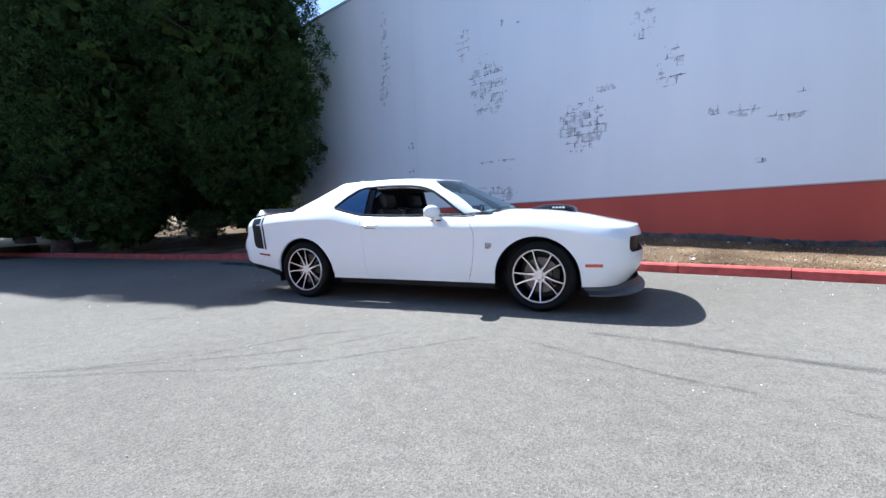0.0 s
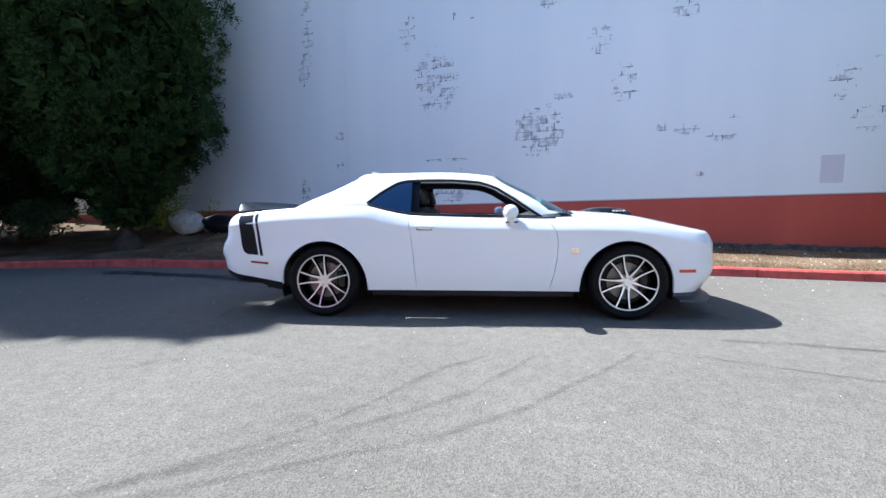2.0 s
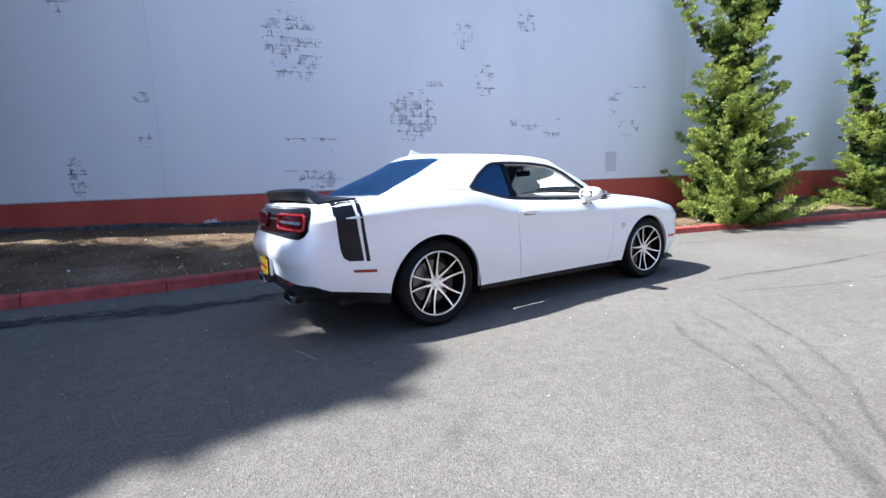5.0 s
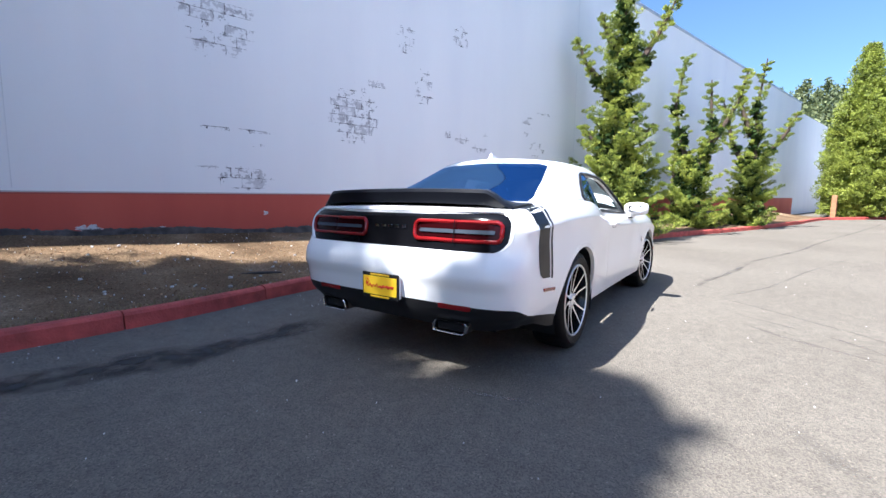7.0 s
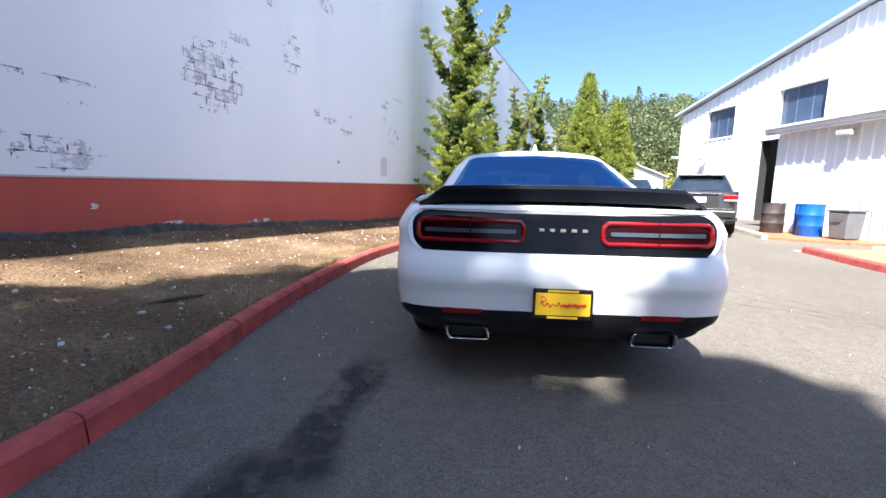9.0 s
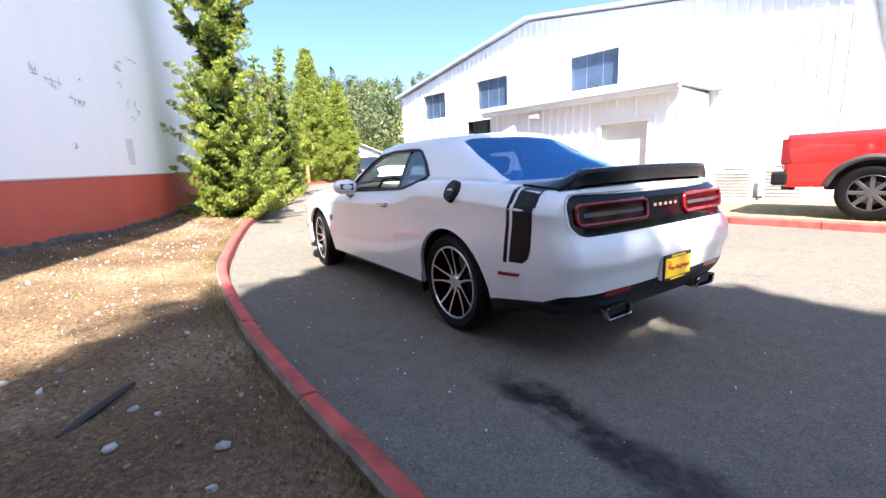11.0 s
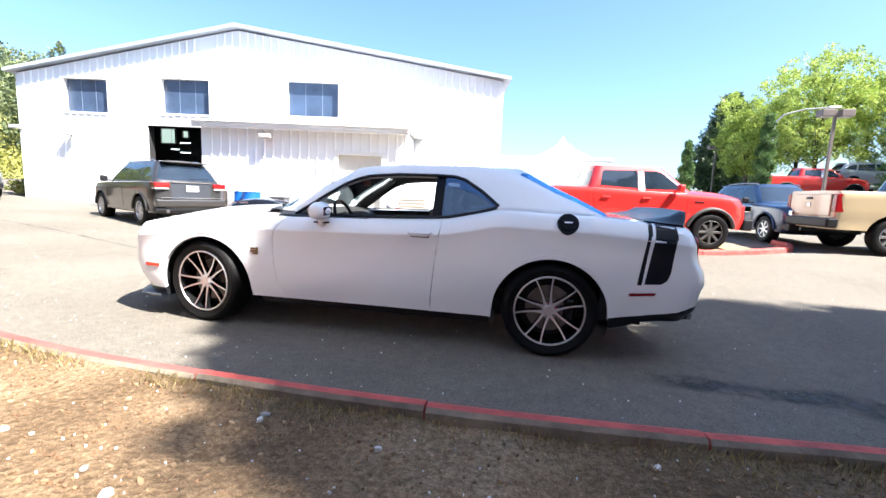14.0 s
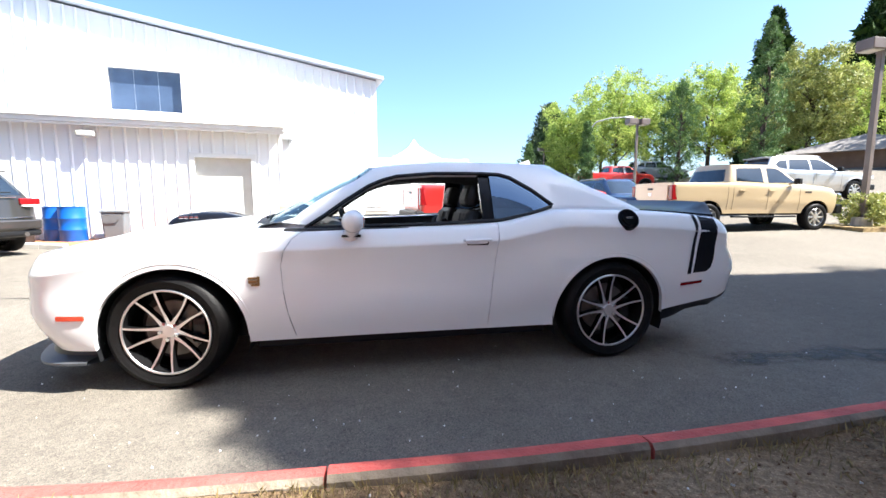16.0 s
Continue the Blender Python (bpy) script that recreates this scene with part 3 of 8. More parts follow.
for g0, g1, w0, w1 in ((-0.15, -0.09, 0.3, 0.37), (-0.09, 0.03, 0.3, 0.40), (0.03, 0.09, 0.3, 0.45)):
    box(bm, a0 - 0.1, a1 + 0.12, w0, w1, az + g0, az + g1 - 0.003, 0.008)
part("gutter", bm, WHITE_TRIM, lean, "white stepped fascia and gutter")
bm = bmesh.new()
box(bm, bdoor[0] + 0.05, bdoor[1] - 0.05, -0.16, -0.12, bdoor[2], bdoor[3] - 0.04)
d = part("door", bm, GREY_DOOR, lean, "beige-grey flush door in the shade of its frame")
bm = bmesh.new()
for q in ((bdoor[0] - 0.08, bdoor[0] + 0.05, bdoor[2], bdoor[3] + 0.08), (bdoor[1] - 0.05, bdoor[1] + 0.08, bdoor[2], bdoor[3] + 0.08), (bdoor[0] + 0.05, bdoor[1] - 0.05, bdoor[3] - 0.04, bdoor[3] + 0.08)):
    box(bm, q[0], q[1], -0.16, 0.05, q[2], q[3])
part("door_frame", bm, WHITE_TRIM, d)

# ---- tools for lofted vehicle bodies ----
from mathutils.bvhtree import BVHTree


def half_outline(xf, xr, width, lf, lr, nf, nr, counts):
    """Half a plan outline from the nose (y 0) round the side to the tail (y 0): superelliptic ends, free width along the side."""
    cf, cs, cr = counts
    pts = []
    for j in range(cf):
        a = math.pi / 2 * (1 - (j / cf) ** 1.25)
        x = xf - lf + lf * math.sin(a) ** (2 / nf)
        pts.append((x, width(x) * max(0.0, math.cos(a)) ** (2 / nf) if j else 0.0))
    for j in range(cs + 1):
        x = lerp(xf - lf, xr + lr, j / cs)
        pts.append((x, width(x)))
    for j in range(1, cr + 1):
        a = math.pi / 2 * (1 - (1 - j / cr) ** 1.25)
        x = xr + lr - lr * math.sin(a) ** (2 / nr)
        pts.append((x, width(x) * max(0.0, math.cos(a)) ** (2 / nr) if j < cr else 0.0))
    return pts


def loft_half(rows):
    """Both sides of a body from rows of half-outline points (x, y, z)."""
    bm = bmesh.new()
    for s in (1, -1):
        grid = [[bm.verts.new((x, y * s, z)) for x, y, z in row] for row in rows]
        for a, b in zip(grid, grid[1:]):
            for i in range(len(a) - 1):
                q = (a[i], a[i + 1], b[i + 1], b[i])
                bm.faces.new(q if s < 0 else tuple(reversed(q)))
    bmesh.ops.remove_doubles(bm, verts=bm.verts, dist=0.0004)
    bmesh.ops.dissolve_degenerate(bm, edges=bm.edges, dist=0.0002)
    bmesh.ops.recalc_face_normals(bm, faces=bm.faces)
    return bm


def in_poly(p, poly):
    x, y = p
    c = False
    j = len(poly) - 1
    for i in range(len(poly)):
        xi, yi = poly[i]
        xj, yj = poly[j]
        if (yi > y) != (yj > y) and x < (xj - xi) * (y - yi) / (yj - yi) + xi:
            c = not c
        j = i
    return c


AX = {"xz": (0, 2, Vector((0, 1, 0))), "yz": (1, 2, Vector((1, 0, 0))), "xy": (0, 1, Vector((0, 0, 1)))}


def cut(bm, poly, ax, ok):
    """Cuts the faces that pass ok() along a polygon seen along one axis; returns the faces inside."""
    a, b, along = AX[ax]
    lo = [min(p[k] for p in poly) - 0.02 for k in (0, 1)]
    hi = [max(p[k] for p in poly) + 0.02 for k in (0, 1)]

    def near(f):
        return ok(f.calc_center_median()) and any(lo[0] <= v.co[a] <= hi[0] for v in f.verts) and any(lo[1] <= v.co[b] <= hi[1] for v in f.verts)
    for i in range(len(poly)):
        p, q = poly[i], poly[(i + 1) % len(poly)]
        co = Vector((0, 0, 0))
        d = Vector((0, 0, 0))
        co[a], co[b] = p
        d[a], d[b] = q[0] - p[0], q[1] - p[1]
        no = d.cross(along)
        if no.length < 1e-9:
            continue
        m0, m1 = min(p[0], q[0]) - 0.03, max(p[0], q[0]) + 0.03
        n0, n1 = min(p[1], q[1]) - 0.03, max(p[1], q[1]) + 0.03
        fs = [f for f in bm.faces if near(f) and any(m0 <= v.co[a] <= m1 for v in f.verts) and any(n0 <= v.co[b] <= n1 for v in f.verts)]
        fs += [f for f in bm.faces if f not in set(fs) and ok(f.calc_center_median()) and min(v.co[a] for v in f.verts) <= m1 and max(v.co[a] for v in f.verts) >= m0 and min(v.co[b] for v in f.verts) <= n1 and max(v.co[b] for v in f.verts) >= n0]
        geom = list({*fs, *(e for f in fs for e in f.edges), *(v for f in fs for v in f.verts)})
        if geom:
            bmesh.ops.bisect_plane(bm, geom=geom, plane_co=co, plane_no=no.normalized(), dist=0.0003)
    out = []
    for f in bm.faces:
        c = f.calc_center_median()
        if ok(c) and in_poly((c[a], c[b]), poly):
            out.append(f)
    return out


def take(bm, faces):
    """Moves faces into a mesh of their own."""
    nb = bmesh.new()
    m = {}
    for f in faces:
        for v in f.verts:
            if v not in m:
                m[v] = nb.verts.new(v.co)
        try:
            nb.faces.new([m[v] for v in f.verts])
        except ValueError:
            pass
    bmesh.ops.delete(bm, geom=faces, context="FACES")
    return nb


def islands(bm):
    """Connected groups of faces, the largest first."""
    seen, groups = set(), []
    for f in bm.faces:
        if f in seen:
            continue
        seen.add(f)
        grp, todo = [], [f]
        while todo:
            q = todo.pop()
            grp.append(q)
            for e in q.edges:
                for g in e.link_faces:
                    if g not in seen:
                        seen.add(g)
                        todo.append(g)
        groups.append(grp)
    return sorted(groups, key=len, reverse=True)


def shrink(bm, d):
    """Draws the rim of an open panel inwards, for the gap round it."""
    for v in bm.verts:
        es = [e for e in v.link_edges if e.is_boundary]
        if es:
            inner = [e.other_vert(v).co for e in v.link_edges if not e.is_boundary]
            if inner:
                t = sum(inner, Vector()) / len(inner) - v.co
                if t.length > 1e-5:
                    v.co += t.normalized() * min(d, t.length * 0.5)


def finish(ob, angle=35):
    ob.data.shade_smooth()
    ob.data.set_sharp_from_angle(angle=radians(angle))
    return ob


def rim_in(bm, d):
    """Gives an open panel a turned-in edge of depth d."""
    es = [e for e in bm.edges if e.is_boundary]
    r = bmesh.ops.extrude_edge_only(bm, edges=es)
    vs = [g for g in r["geom"] if isinstance(g, bmesh.types.BMVert)]
    bm.normal_update()
    for v in vs:
        n = Vector((0, 0, 0))
        for f in v.link_faces:
            for w in f.verts:
                pass
        c = Vector((v.co.x * 0.97, 0, 0.6))
        v.co += (c - v.co).normalized() * d


def project_strip(tree, poly, ax, side, off, grid=0.03):
    """A skin over a polygon seen along one axis, laid on the body at a small offset. side: from which end of that axis."""
    a, b, along = AX[ax]
    bm = bmesh.new()
    vs = []
    dense = []
    for i in range(len(poly)):
        p, q = poly[i], poly[(i + 1) % len(poly)]
        k = max(1, int(math.hypot(q[0] - p[0], q[1] - p[1]) / grid))
        dense += [(lerp(p[0], q[0], j / k), lerp(p[1], q[1], j / k)) for j in range(k)]
    for p in dense:
        v = Vector((0, 0, 0))
        v[a], v[b] = p
        vs.append(bm.verts.new(v))
    f = bm.faces.new(vs)
    lo = [min(p[k] for p in dense) for k in (0, 1)]
    hi = [max(p[k] for p in dense) for k in (0, 1)]
    for k, axis_i in ((0, a), (1, b)):
        t = lo[k] + grid
        while t < hi[k]:
            co = Vector((0, 0, 0))
            co[axis_i] = t
            no = Vector((0, 0, 0))
            no[axis_i] = 1
            bmesh.ops.bisect_plane(bm, geom=list(bm.verts) + list(bm.edges) + list(bm.faces), plane_co=co, plane_no=no)
            t += grid
    d = -along * side
    bad = []
    for v in bm.verts:
        o = v.co + along * side * 4
        hit, n, _, _ = tree.ray_cast(o, d)
        if hit is None:
            bad.append(v)
            continue
        if n.dot(along * side) < 0:
            n = -n
        v.co = hit + n * off
    bmesh.ops.delete(bm, geom=bad, context="VERTS")
    bmesh.ops.recalc_face_normals(bm, faces=bm.faces)
    if bm.faces:
        s = sum((f.normal for f in bm.faces), Vector())
        if s.dot(along * side) < 0:
            bmesh.ops.reverse_faces(bm, faces=bm.faces)
    return bm


def thick(bm, d):
    """Thickens an open skin inwards by d."""
    bmesh.ops.solidify(bm, geom=list(bm.faces), thickness=d)
    return bm


def on_body(tree, p, ax, side, off=0.0):
    a, b, along = AX[ax]
    v = Vector((0, 0, 0))
    v[a], v[b] = p
    hit, n, _, _ = tree.ray_cast(v + along * side * 4, -along * side)
    if hit is None:
        return None
    if n.dot(along * side) < 0:
        n = -n
    return hit + n * off


def lathe(bm, prof, seg=48, axis_y=True):
    """Turns a profile of (radius, y) round the y axis."""
    rings = []
    for r, y in prof:
        rings.append([bm.verts.new((r * math.cos(2 * math.pi * k / seg), y, r * math.sin(2 * math.pi * k / seg))) for k in range(seg)])
    for p, q in zip(rings, rings[1:]):
        for k in range(seg):
            bm.faces.new((p[k], p[(k + 1) % seg], q[(k + 1) % seg], q[k]))


def rrect(cx, cy, w, h, r, k=5):
    """Rounded rectangle as points."""
    out = []
    for qx, qy, a0 in ((1, 1, 0), (-1, 1, 90), (-1, -1, 180), (1, -1, 270)):
        for j in range(k + 1):
            a = radians(a0 + 90 * j / k)
            out.append((cx + qx * (w / 2 - r) + r * math.cos(a), cy + qy * (h / 2 - r) + r * math.sin(a)))
    return out

# ---- the white coupe ----
PAINT = mat("white_car_paint", (0.86, 0.86, 0.86), 0.5, var=0.012, scale=1.0, coat=1.0)
BLACK_GLOSS = mat("black_gloss", (0.006, 0.006, 0.0075), 0.1, var=0.1, spec=0.16)
BLACK_SATIN = mat("black_satin", (0.012, 0.012, 0.0135), 0.42, var=0.15, spec=0.25)
STRIPE = mat("satin_black_decal", (0.008, 0.009, 0.013), 0.3, var=0.1, spec=0.22)
RUBBER = mat("tyre_rubber", (0.008, 0.0075, 0.0075), 0.5, var=0.25, scale=12, bump=0.2, bscale=90, spec=0.12)
MACHINED = mat("machined_alloy", (0.86, 0.855, 0.85), 0.38, 1.0, var=0.06, scale=20)
RIM_BLACK = mat("black_wheel_paint", (0.007, 0.007, 0.0075), 0.25, var=0.1, coat=0.25, spec=0.3)
CHROME = mat("chrome", (0.75, 0.75, 0.76), 0.08, 1.0, var=0.03)
STEEL = mat("brake_steel", (0.22, 0.205, 0.19), 0.45, 1.0, var=0.15, scale=15)
RED_LENS = mat("red_lens", (0.22, 0.007, 0.009), 0.15, var=0.06, coat=0.2)
DARK_LENS = mat("dark_red_lens", (0.02, 0.002, 0.003), 0.12, var=0.1, spec=0.15)
AMBER = mat("amber_marker", (0.55, 0.07, 0.03), 0.2, var=0.1, coat=0.5)
LEATHER = mat("black_leather", (0.022, 0.02, 0.02), 0.55, var=0.2, scale=14, bump=0.25, bscale=160)
TRIM_BLACK = mat("dash_plastic", (0.025, 0.025, 0.026), 0.6, var=0.15, scale=10)
SEAT_CLOTH = mat("seat_insert", (0.06, 0.055, 0.055), 0.7, var=0.2, scale=25)
PLATE_Y = mat("yellow_plate", (0.80, 0.52, 0.015), 0.4, var=0.05)
PLATE_R = mat("red_print", (0.55, 0.03, 0.02), 0.5, var=0.05)
WS_GLASS = glass("windscreen_glass", (0.42, 0.52, 0.54), 0.0, 2.0, (0.8, 0.95, 1.0))
# blue sheen and raised ior put the blue sky reflection into these two panes
TINT_GLASS = glass("tinted_glass", (0.05, 0.065, 0.09), 0.0, 2.5, (0.5, 0.7, 1.0))
REAR_GLASS = glass("rear_glass", (0.07, 0.10, 0.14), 0.0, 5.2, (0.28, 0.55, 1.0))

EDGE = [(-2.62, 0.99), (-2.5, 1.015), (-2.4, 1.03), (-2.1, 1.06), (-1.74, 1.085), (-1.4, 1.095), (-1.05, 1.095), (-0.86, 1.055), (-0.64, 1.012), (-0.2, 0.99), (0.35, 0.98), (0.65, 0.972), (0.88, 0.972), (1.14, 0.972), (1.4, 0.962), (1.66, 0.932), (1.9, 0.885), (2.1, 0.85), (2.25, 0.82), (2.45, 0.78)]
MID = [(-2.62, 1.01), (-2.5, 1.04), (-2.3, 1.062), (-2.0, 1.085), (-1.5, 1.11), (-1.0, 1.12), (0.0, 1.06), (0.9, 1.045), (1.06, 1.042), (1.51, 1.015), (1.79, 0.97), (2.07, 0.905), (2.25, 0.865), (2.45, 0.82)]
WIDE = [(-2.62, 0.925), (-2.3, 0.935), (-2.0, 0.945), (-1.6, 0.958), (-1.3, 0.958), (-0.9, 0.94), (-0.4, 0.928), (0.3, 0.928), (0.9, 0.936), (1.3, 0.95), (1.6, 0.95), (1.9, 0.935), (2.2, 0.89), (2.45, 0.82)]
INSET = [(0.0, 0.088), (0.008, 0.068), (0.02, 0.054), (0.038, 0.041), (0.06, 0.0275), (0.082, 0.0155), (0.102, 0.0055), (0.113, 0.0012), (0.12, 0.0), (0.127, 0.0008), (0.14, 0.0026), (0.17, 0.0055), (0.21, 0.008), (0.34, 0.0065), (0.46, 0.009), (0.58, 0.022), (0.68, 0.042), (0.8, 0.06)]
NOSE = [(0.2, 2.22), (0.28, 2.30), (0.4, 2.385), (0.5, 2.425), (0.6, 2.42), (0.68, 2.415), (0.74, 2.405), (0.78, 2.385), (0.86, 2.32)]
TAIL = [(0.2, -2.46), (0.3, -2.52), (0.42, -2.56), (0.5, -2.575), (0.58, -2.585), (0.63, -2.594), (0.65, -2.606), (0.67, -2.611), (0.74, -2.602), (0.79, -2.585), (0.83, -2.555), (0.95, -2.535), (1.02, -2.525), (1.06, -2.50), (1.09, -2.46), (1.12, -2.42)]


def edge_z(x, y):
    w = curve_y(WIDE, x)
    f = min(1.0, abs(y) / w)
    return curve_y(EDGE, x) + (curve_y(MID, x) - curve_y(EDGE, x)) * (1 - f**2.4)


CF, CS, CR = 20, 92, 22
# depths below the top edge: close rows about the shoulder crease, then even ones to the sill
UPPER = (0.0, 0.008, 0.02, 0.038, 0.06, 0.082, 0.102, 0.113, 0.12, 0.127, 0.14, 0.17, 0.21)
LOWER = [k / 15 for k in range(1, 16)]
rows = []
for lev in reversed([(d, 0.0) for d in UPPER] + [(UPPER[-1], q) for q in LOWER]):
    s = lerp(lev[0] / 0.73, 1.0, lev[1])
    xf = curve_y(NOSE, lerp(0.80, 0.26, s))
    xr = curve_y(TAIL, lerp(1.09, 0.27, s))
    flat = half_outline(xf, xr, lambda x: curve_y(WIDE, x), 0.42, 0.36, 3.0, 4.8, (CF, CS, CR))
    row = []
    for x, y in flat:
        top = edge_z(x, y)
        z = lerp(top - lev[0], 0.27, lev[1])
        w = curve_y(WIDE, x)
        d = curve_y(INSET, top - z)
        # slim waist between the wheels, a soft shoulder line
        d += 0.012 * math.exp(-(((z - 0.62) / 0.16) ** 2)) * smooth01((1.0 - abs(x + 0.05)) / 0.5)
        row.append((x, y * (w - d) / w, z))
    rows.append(row)
top = rows[-1]
for k in range(1, 13):
    f = k / 12
    row = []
    for i, (x, y, z) in enumerate(top):
        if i < CF:
            xt = lerp(top[0][0], top[CF][0], i / CF)
        elif i > CF + CS:
            xt = lerp(top[-1][0], top[CF + CS][0], (len(top) - 1 - i) / CR)
        else:
            xt = x
        px, py = lerp(x, xt, f), y * (1 - f)
        w = curve_y(WIDE, x) - 0.085
        g = 1 - min(1.0, abs(py) / max(0.05, w)) ** 2.4
        zz = edge_z(px, py * curve_y(WIDE, px) / max(0.05, curve_y(WIDE, px) - 0.085)) if f < 1 else edge_z(px, 0)
        row.append((px, py, max(z, zz) if i in range(CF, CF + CS + 1) else zz))
    rows.append(row)
shell = loft_half(rows)
whole = BVHTree.FromBMesh(shell)

coupe = tagged(empty("coupe"), "white two-door muscle coupe with black tail stripes and wing", "car")
always = lambda c: True
# cabin opening in the top skin
bmesh.ops.delete(shell, geom=[f for f in shell.faces if f.normal.z > 0.6 and -1.72 < f.calc_center_median().x < 0.82 and abs(f.calc_center_median().y) < 0.77 and f.calc_center_median().z > 0.9], context="FACES")
# wheel arches
ARCHES = ((1.443, 0.335, 0.425), (-1.468, 0.335, 0.428))
for s in (1, -1):
    for cx, cz, r in ARCHES:
        poly = [(cx + r * math.cos(math.pi * k / 30), cz + r * math.sin(math.pi * k / 30)) for k in range(31)] + [(cx - r - 0.012, 0.1), (cx + r + 0.012, 0.1)]
        bmesh.ops.delete(shell, geom=cut(shell, poly, "xz", lambda c: c.y * s > 0.4), context="FACES")
# black lower valance at the tail, splitter at the nose
val = take(shell, cut(shell, [(-3, 0.482), (-2.47, 0.475), (-2.36, 0.43), (-1.9, 0.345), (-1.86, 0.1), (-3, 0.1)], "xz", lambda c: c.x < -1.8))
# tail panel
tail_poly = rrect(0, 0.908, 1.70, 0.222, 0.10)
panel = take(shell, cut(shell, tail_poly, "yz", lambda c: c.x < -2.2))
# grille and lamp band
nose_poly = rrect(0, 0.665, 1.50, 0.15, 0.05)
grille = take(shell, cut(shell, nose_poly, "yz", lambda c: c.x > 2.0))
low_grille = take(shell, cut(shell, rrect(0, 0.40, 1.0, 0.13, 0.05), "yz", lambda c: c.x > 2.0))
# doors
door_poly = [(-0.545, 0.1), (-0.545, 0.29), (-0.56, 0.47), (-0.58, 0.69), (-0.6, 0.85), (-0.618, 0.96), (-0.62, 1.2), (0.66, 1.2), (0.67, 0.972), (0.74, 0.92), (0.785, 0.85), (0.806, 0.76), (0.80, 0.62), (0.775, 0.45), (0.73, 0.29), (0.70, 0.1)]
doors = [take(shell, cut(shell, door_poly, "xz", lambda c: c.y * s > 0.6)) for s in (1, -1)]
# bonnet and boot lid
hood_poly = [(0.86, -0.74), (1.6, -0.735), (2.2, -0.66), (2.29, -0.4), (2.305, 0.0), (2.29, 0.4), (2.2, 0.66), (1.6, 0.735), (0.86, 0.74)]
hood = take(shell, cut(shell, hood_poly, "xy", lambda c: c.x > 0.84 and c.z > 0.7))
lid_poly = [(-1.9, -0.66), (-2.44, -0.70), (-2.44, 0.70), (-1.9, 0.66)]
lid = take(shell, cut(shell, lid_poly, "xy", lambda c: c.x < -1.85 and c.z > 0.98))
for b in (shell, hood, lid, *doors):
    shrink(b, 0.003)
rim_in(shell, 0.03)
loose = islands(shell)
for grp in loose[1:]:
    finish(part("bumper_panel", take(shell, grp), PAINT, coupe))
body = finish(part("body", shell, PAINT, coupe))
for b, s in zip(doors, (1, -1)):
    rim_in(b, 0.02)
    d = finish(part("door", b, PAINT, coupe))
    # handle
    hb = bmesh.new()
    p0, p1 = on_body(whole, (-0.545, 0.893), "xz", s, 0.022), on_body(whole, (-0.375, 0.888), "xz", s, 0.022)
    mid = (p0 + p1) / 2 + Vector((0, 0.008 * s, 0))
    tube(hb, [p0 - Vector((0.006, 0.02 * s, 0)), p0, mid, p1, p1 + Vector((0.006, -0.02 * s, 0))], [0.009, 0.011, 0.012, 0.011, 0.009], 10)
    finish(part("handle", hb, PAINT, d))
    # flat black patch paints the shade of the hollow under the handle
    hb = thick(project_strip(whole, rrect(-0.46, 0.878, 0.15, 0.03, 0.012), "xz", s, 0.0015), 0.001)
    part("handle_shade", hb, BLACK_SATIN, d)
rim_in(hood, 0.015)
finish(part("bonnet", hood, PAINT, coupe))
rim_in(lid, 0.012)
finish(part("boot_lid", lid, PAINT, coupe))
for v in val.verts:
    f = smooth01((0.46 - v.co.z) / 0.2) * smooth01((-1.9 - v.co.x) / 0.35)
    v.co.z += f * (0.055 + 0.02 * smooth01((abs(v.co.y) - 0.62) / 0.28))
    v.co.y *= 1 - 0.05 * f
finish(part("rear_valance", val, BLACK_SATIN, coupe, "satin black lower valance"))
for v in panel.verts:
    v.co.x += 0.018
lip_ = bmesh.ops.extrude_edge_only(panel, edges=[e for e in panel.edges if e.is_boundary])
for v in lip_["geom"]:
    if isinstance(v, bmesh.types.BMVert):
        v.co += Vector((-0.019, 0.003 * (1 if v.co.y > 0 else -1), 0.003 * (1 if v.co.z > 0.908 else -1)))
tail_panel = finish(part("tail_panel", panel, BLACK_GLOSS, coupe, "gloss black tail panel"))
for v in grille.verts:
    v.co.x -= 0.05
finish(part("grille", grille, BLACK_SATIN, coupe, "black grille band"))
for v in low_grille.verts:
    v.co.x -= 0.05
finish(part("lower_grille", low_grille, BLACK_SATIN, coupe))
# splitter
bm = bmesh.new()
pts = [p for p in half_outline(2.43, 0.0, lambda x: 0.86 if x < 2.2 else curve_y([(2.2, 0.86), (2.43, 0.8)], x), 0.5, 0.3, 2.6, 3, (14, 20, 4)) if p[0] > 1.87]
for s in (1, -1):
    prev = None
    for x, y in pts:
        cur = [bm.verts.new((x - 0.06, y * s * 0.95, 0.29)), bm.verts.new((x - 0.035, y * s * 0.97, 0.225)), bm.verts.new((x + 0.01, y * s * 1.04, 0.196)), bm.verts.new((x + 0.01, y * s * 1.04, 0.182)), bm.verts.new((x - 0.2, y * s * 0.8, 0.182))]
        if prev:
            for q in range(4):
                bm.faces.new((prev[q], cur[q], cur[q + 1], prev[q + 1]))
        prev = cur
bmesh.ops.remove_doubles(bm, verts=bm.verts, dist=0.0005)
bmesh.ops.recalc_face_normals(bm, faces=bm.faces)
finish(part("splitter", bm, mat("grey_black_plastic", (0.06, 0.063, 0.07), 0.42, var=0.15), coupe, "black plastic front splitter"))
# black strips added under the sills in place of the shade there
for s in (1, -1):
    bm = bmesh.new()
    box(bm, -1.02, 1.0, 0.70 * s - 0.09, 0.70 * s + 0.09, 0.19, 0.28, 0.02)
    part("sill_shade_strip", bm, BLACK_SATIN, coupe, "black strip standing in for the shade under the sill")
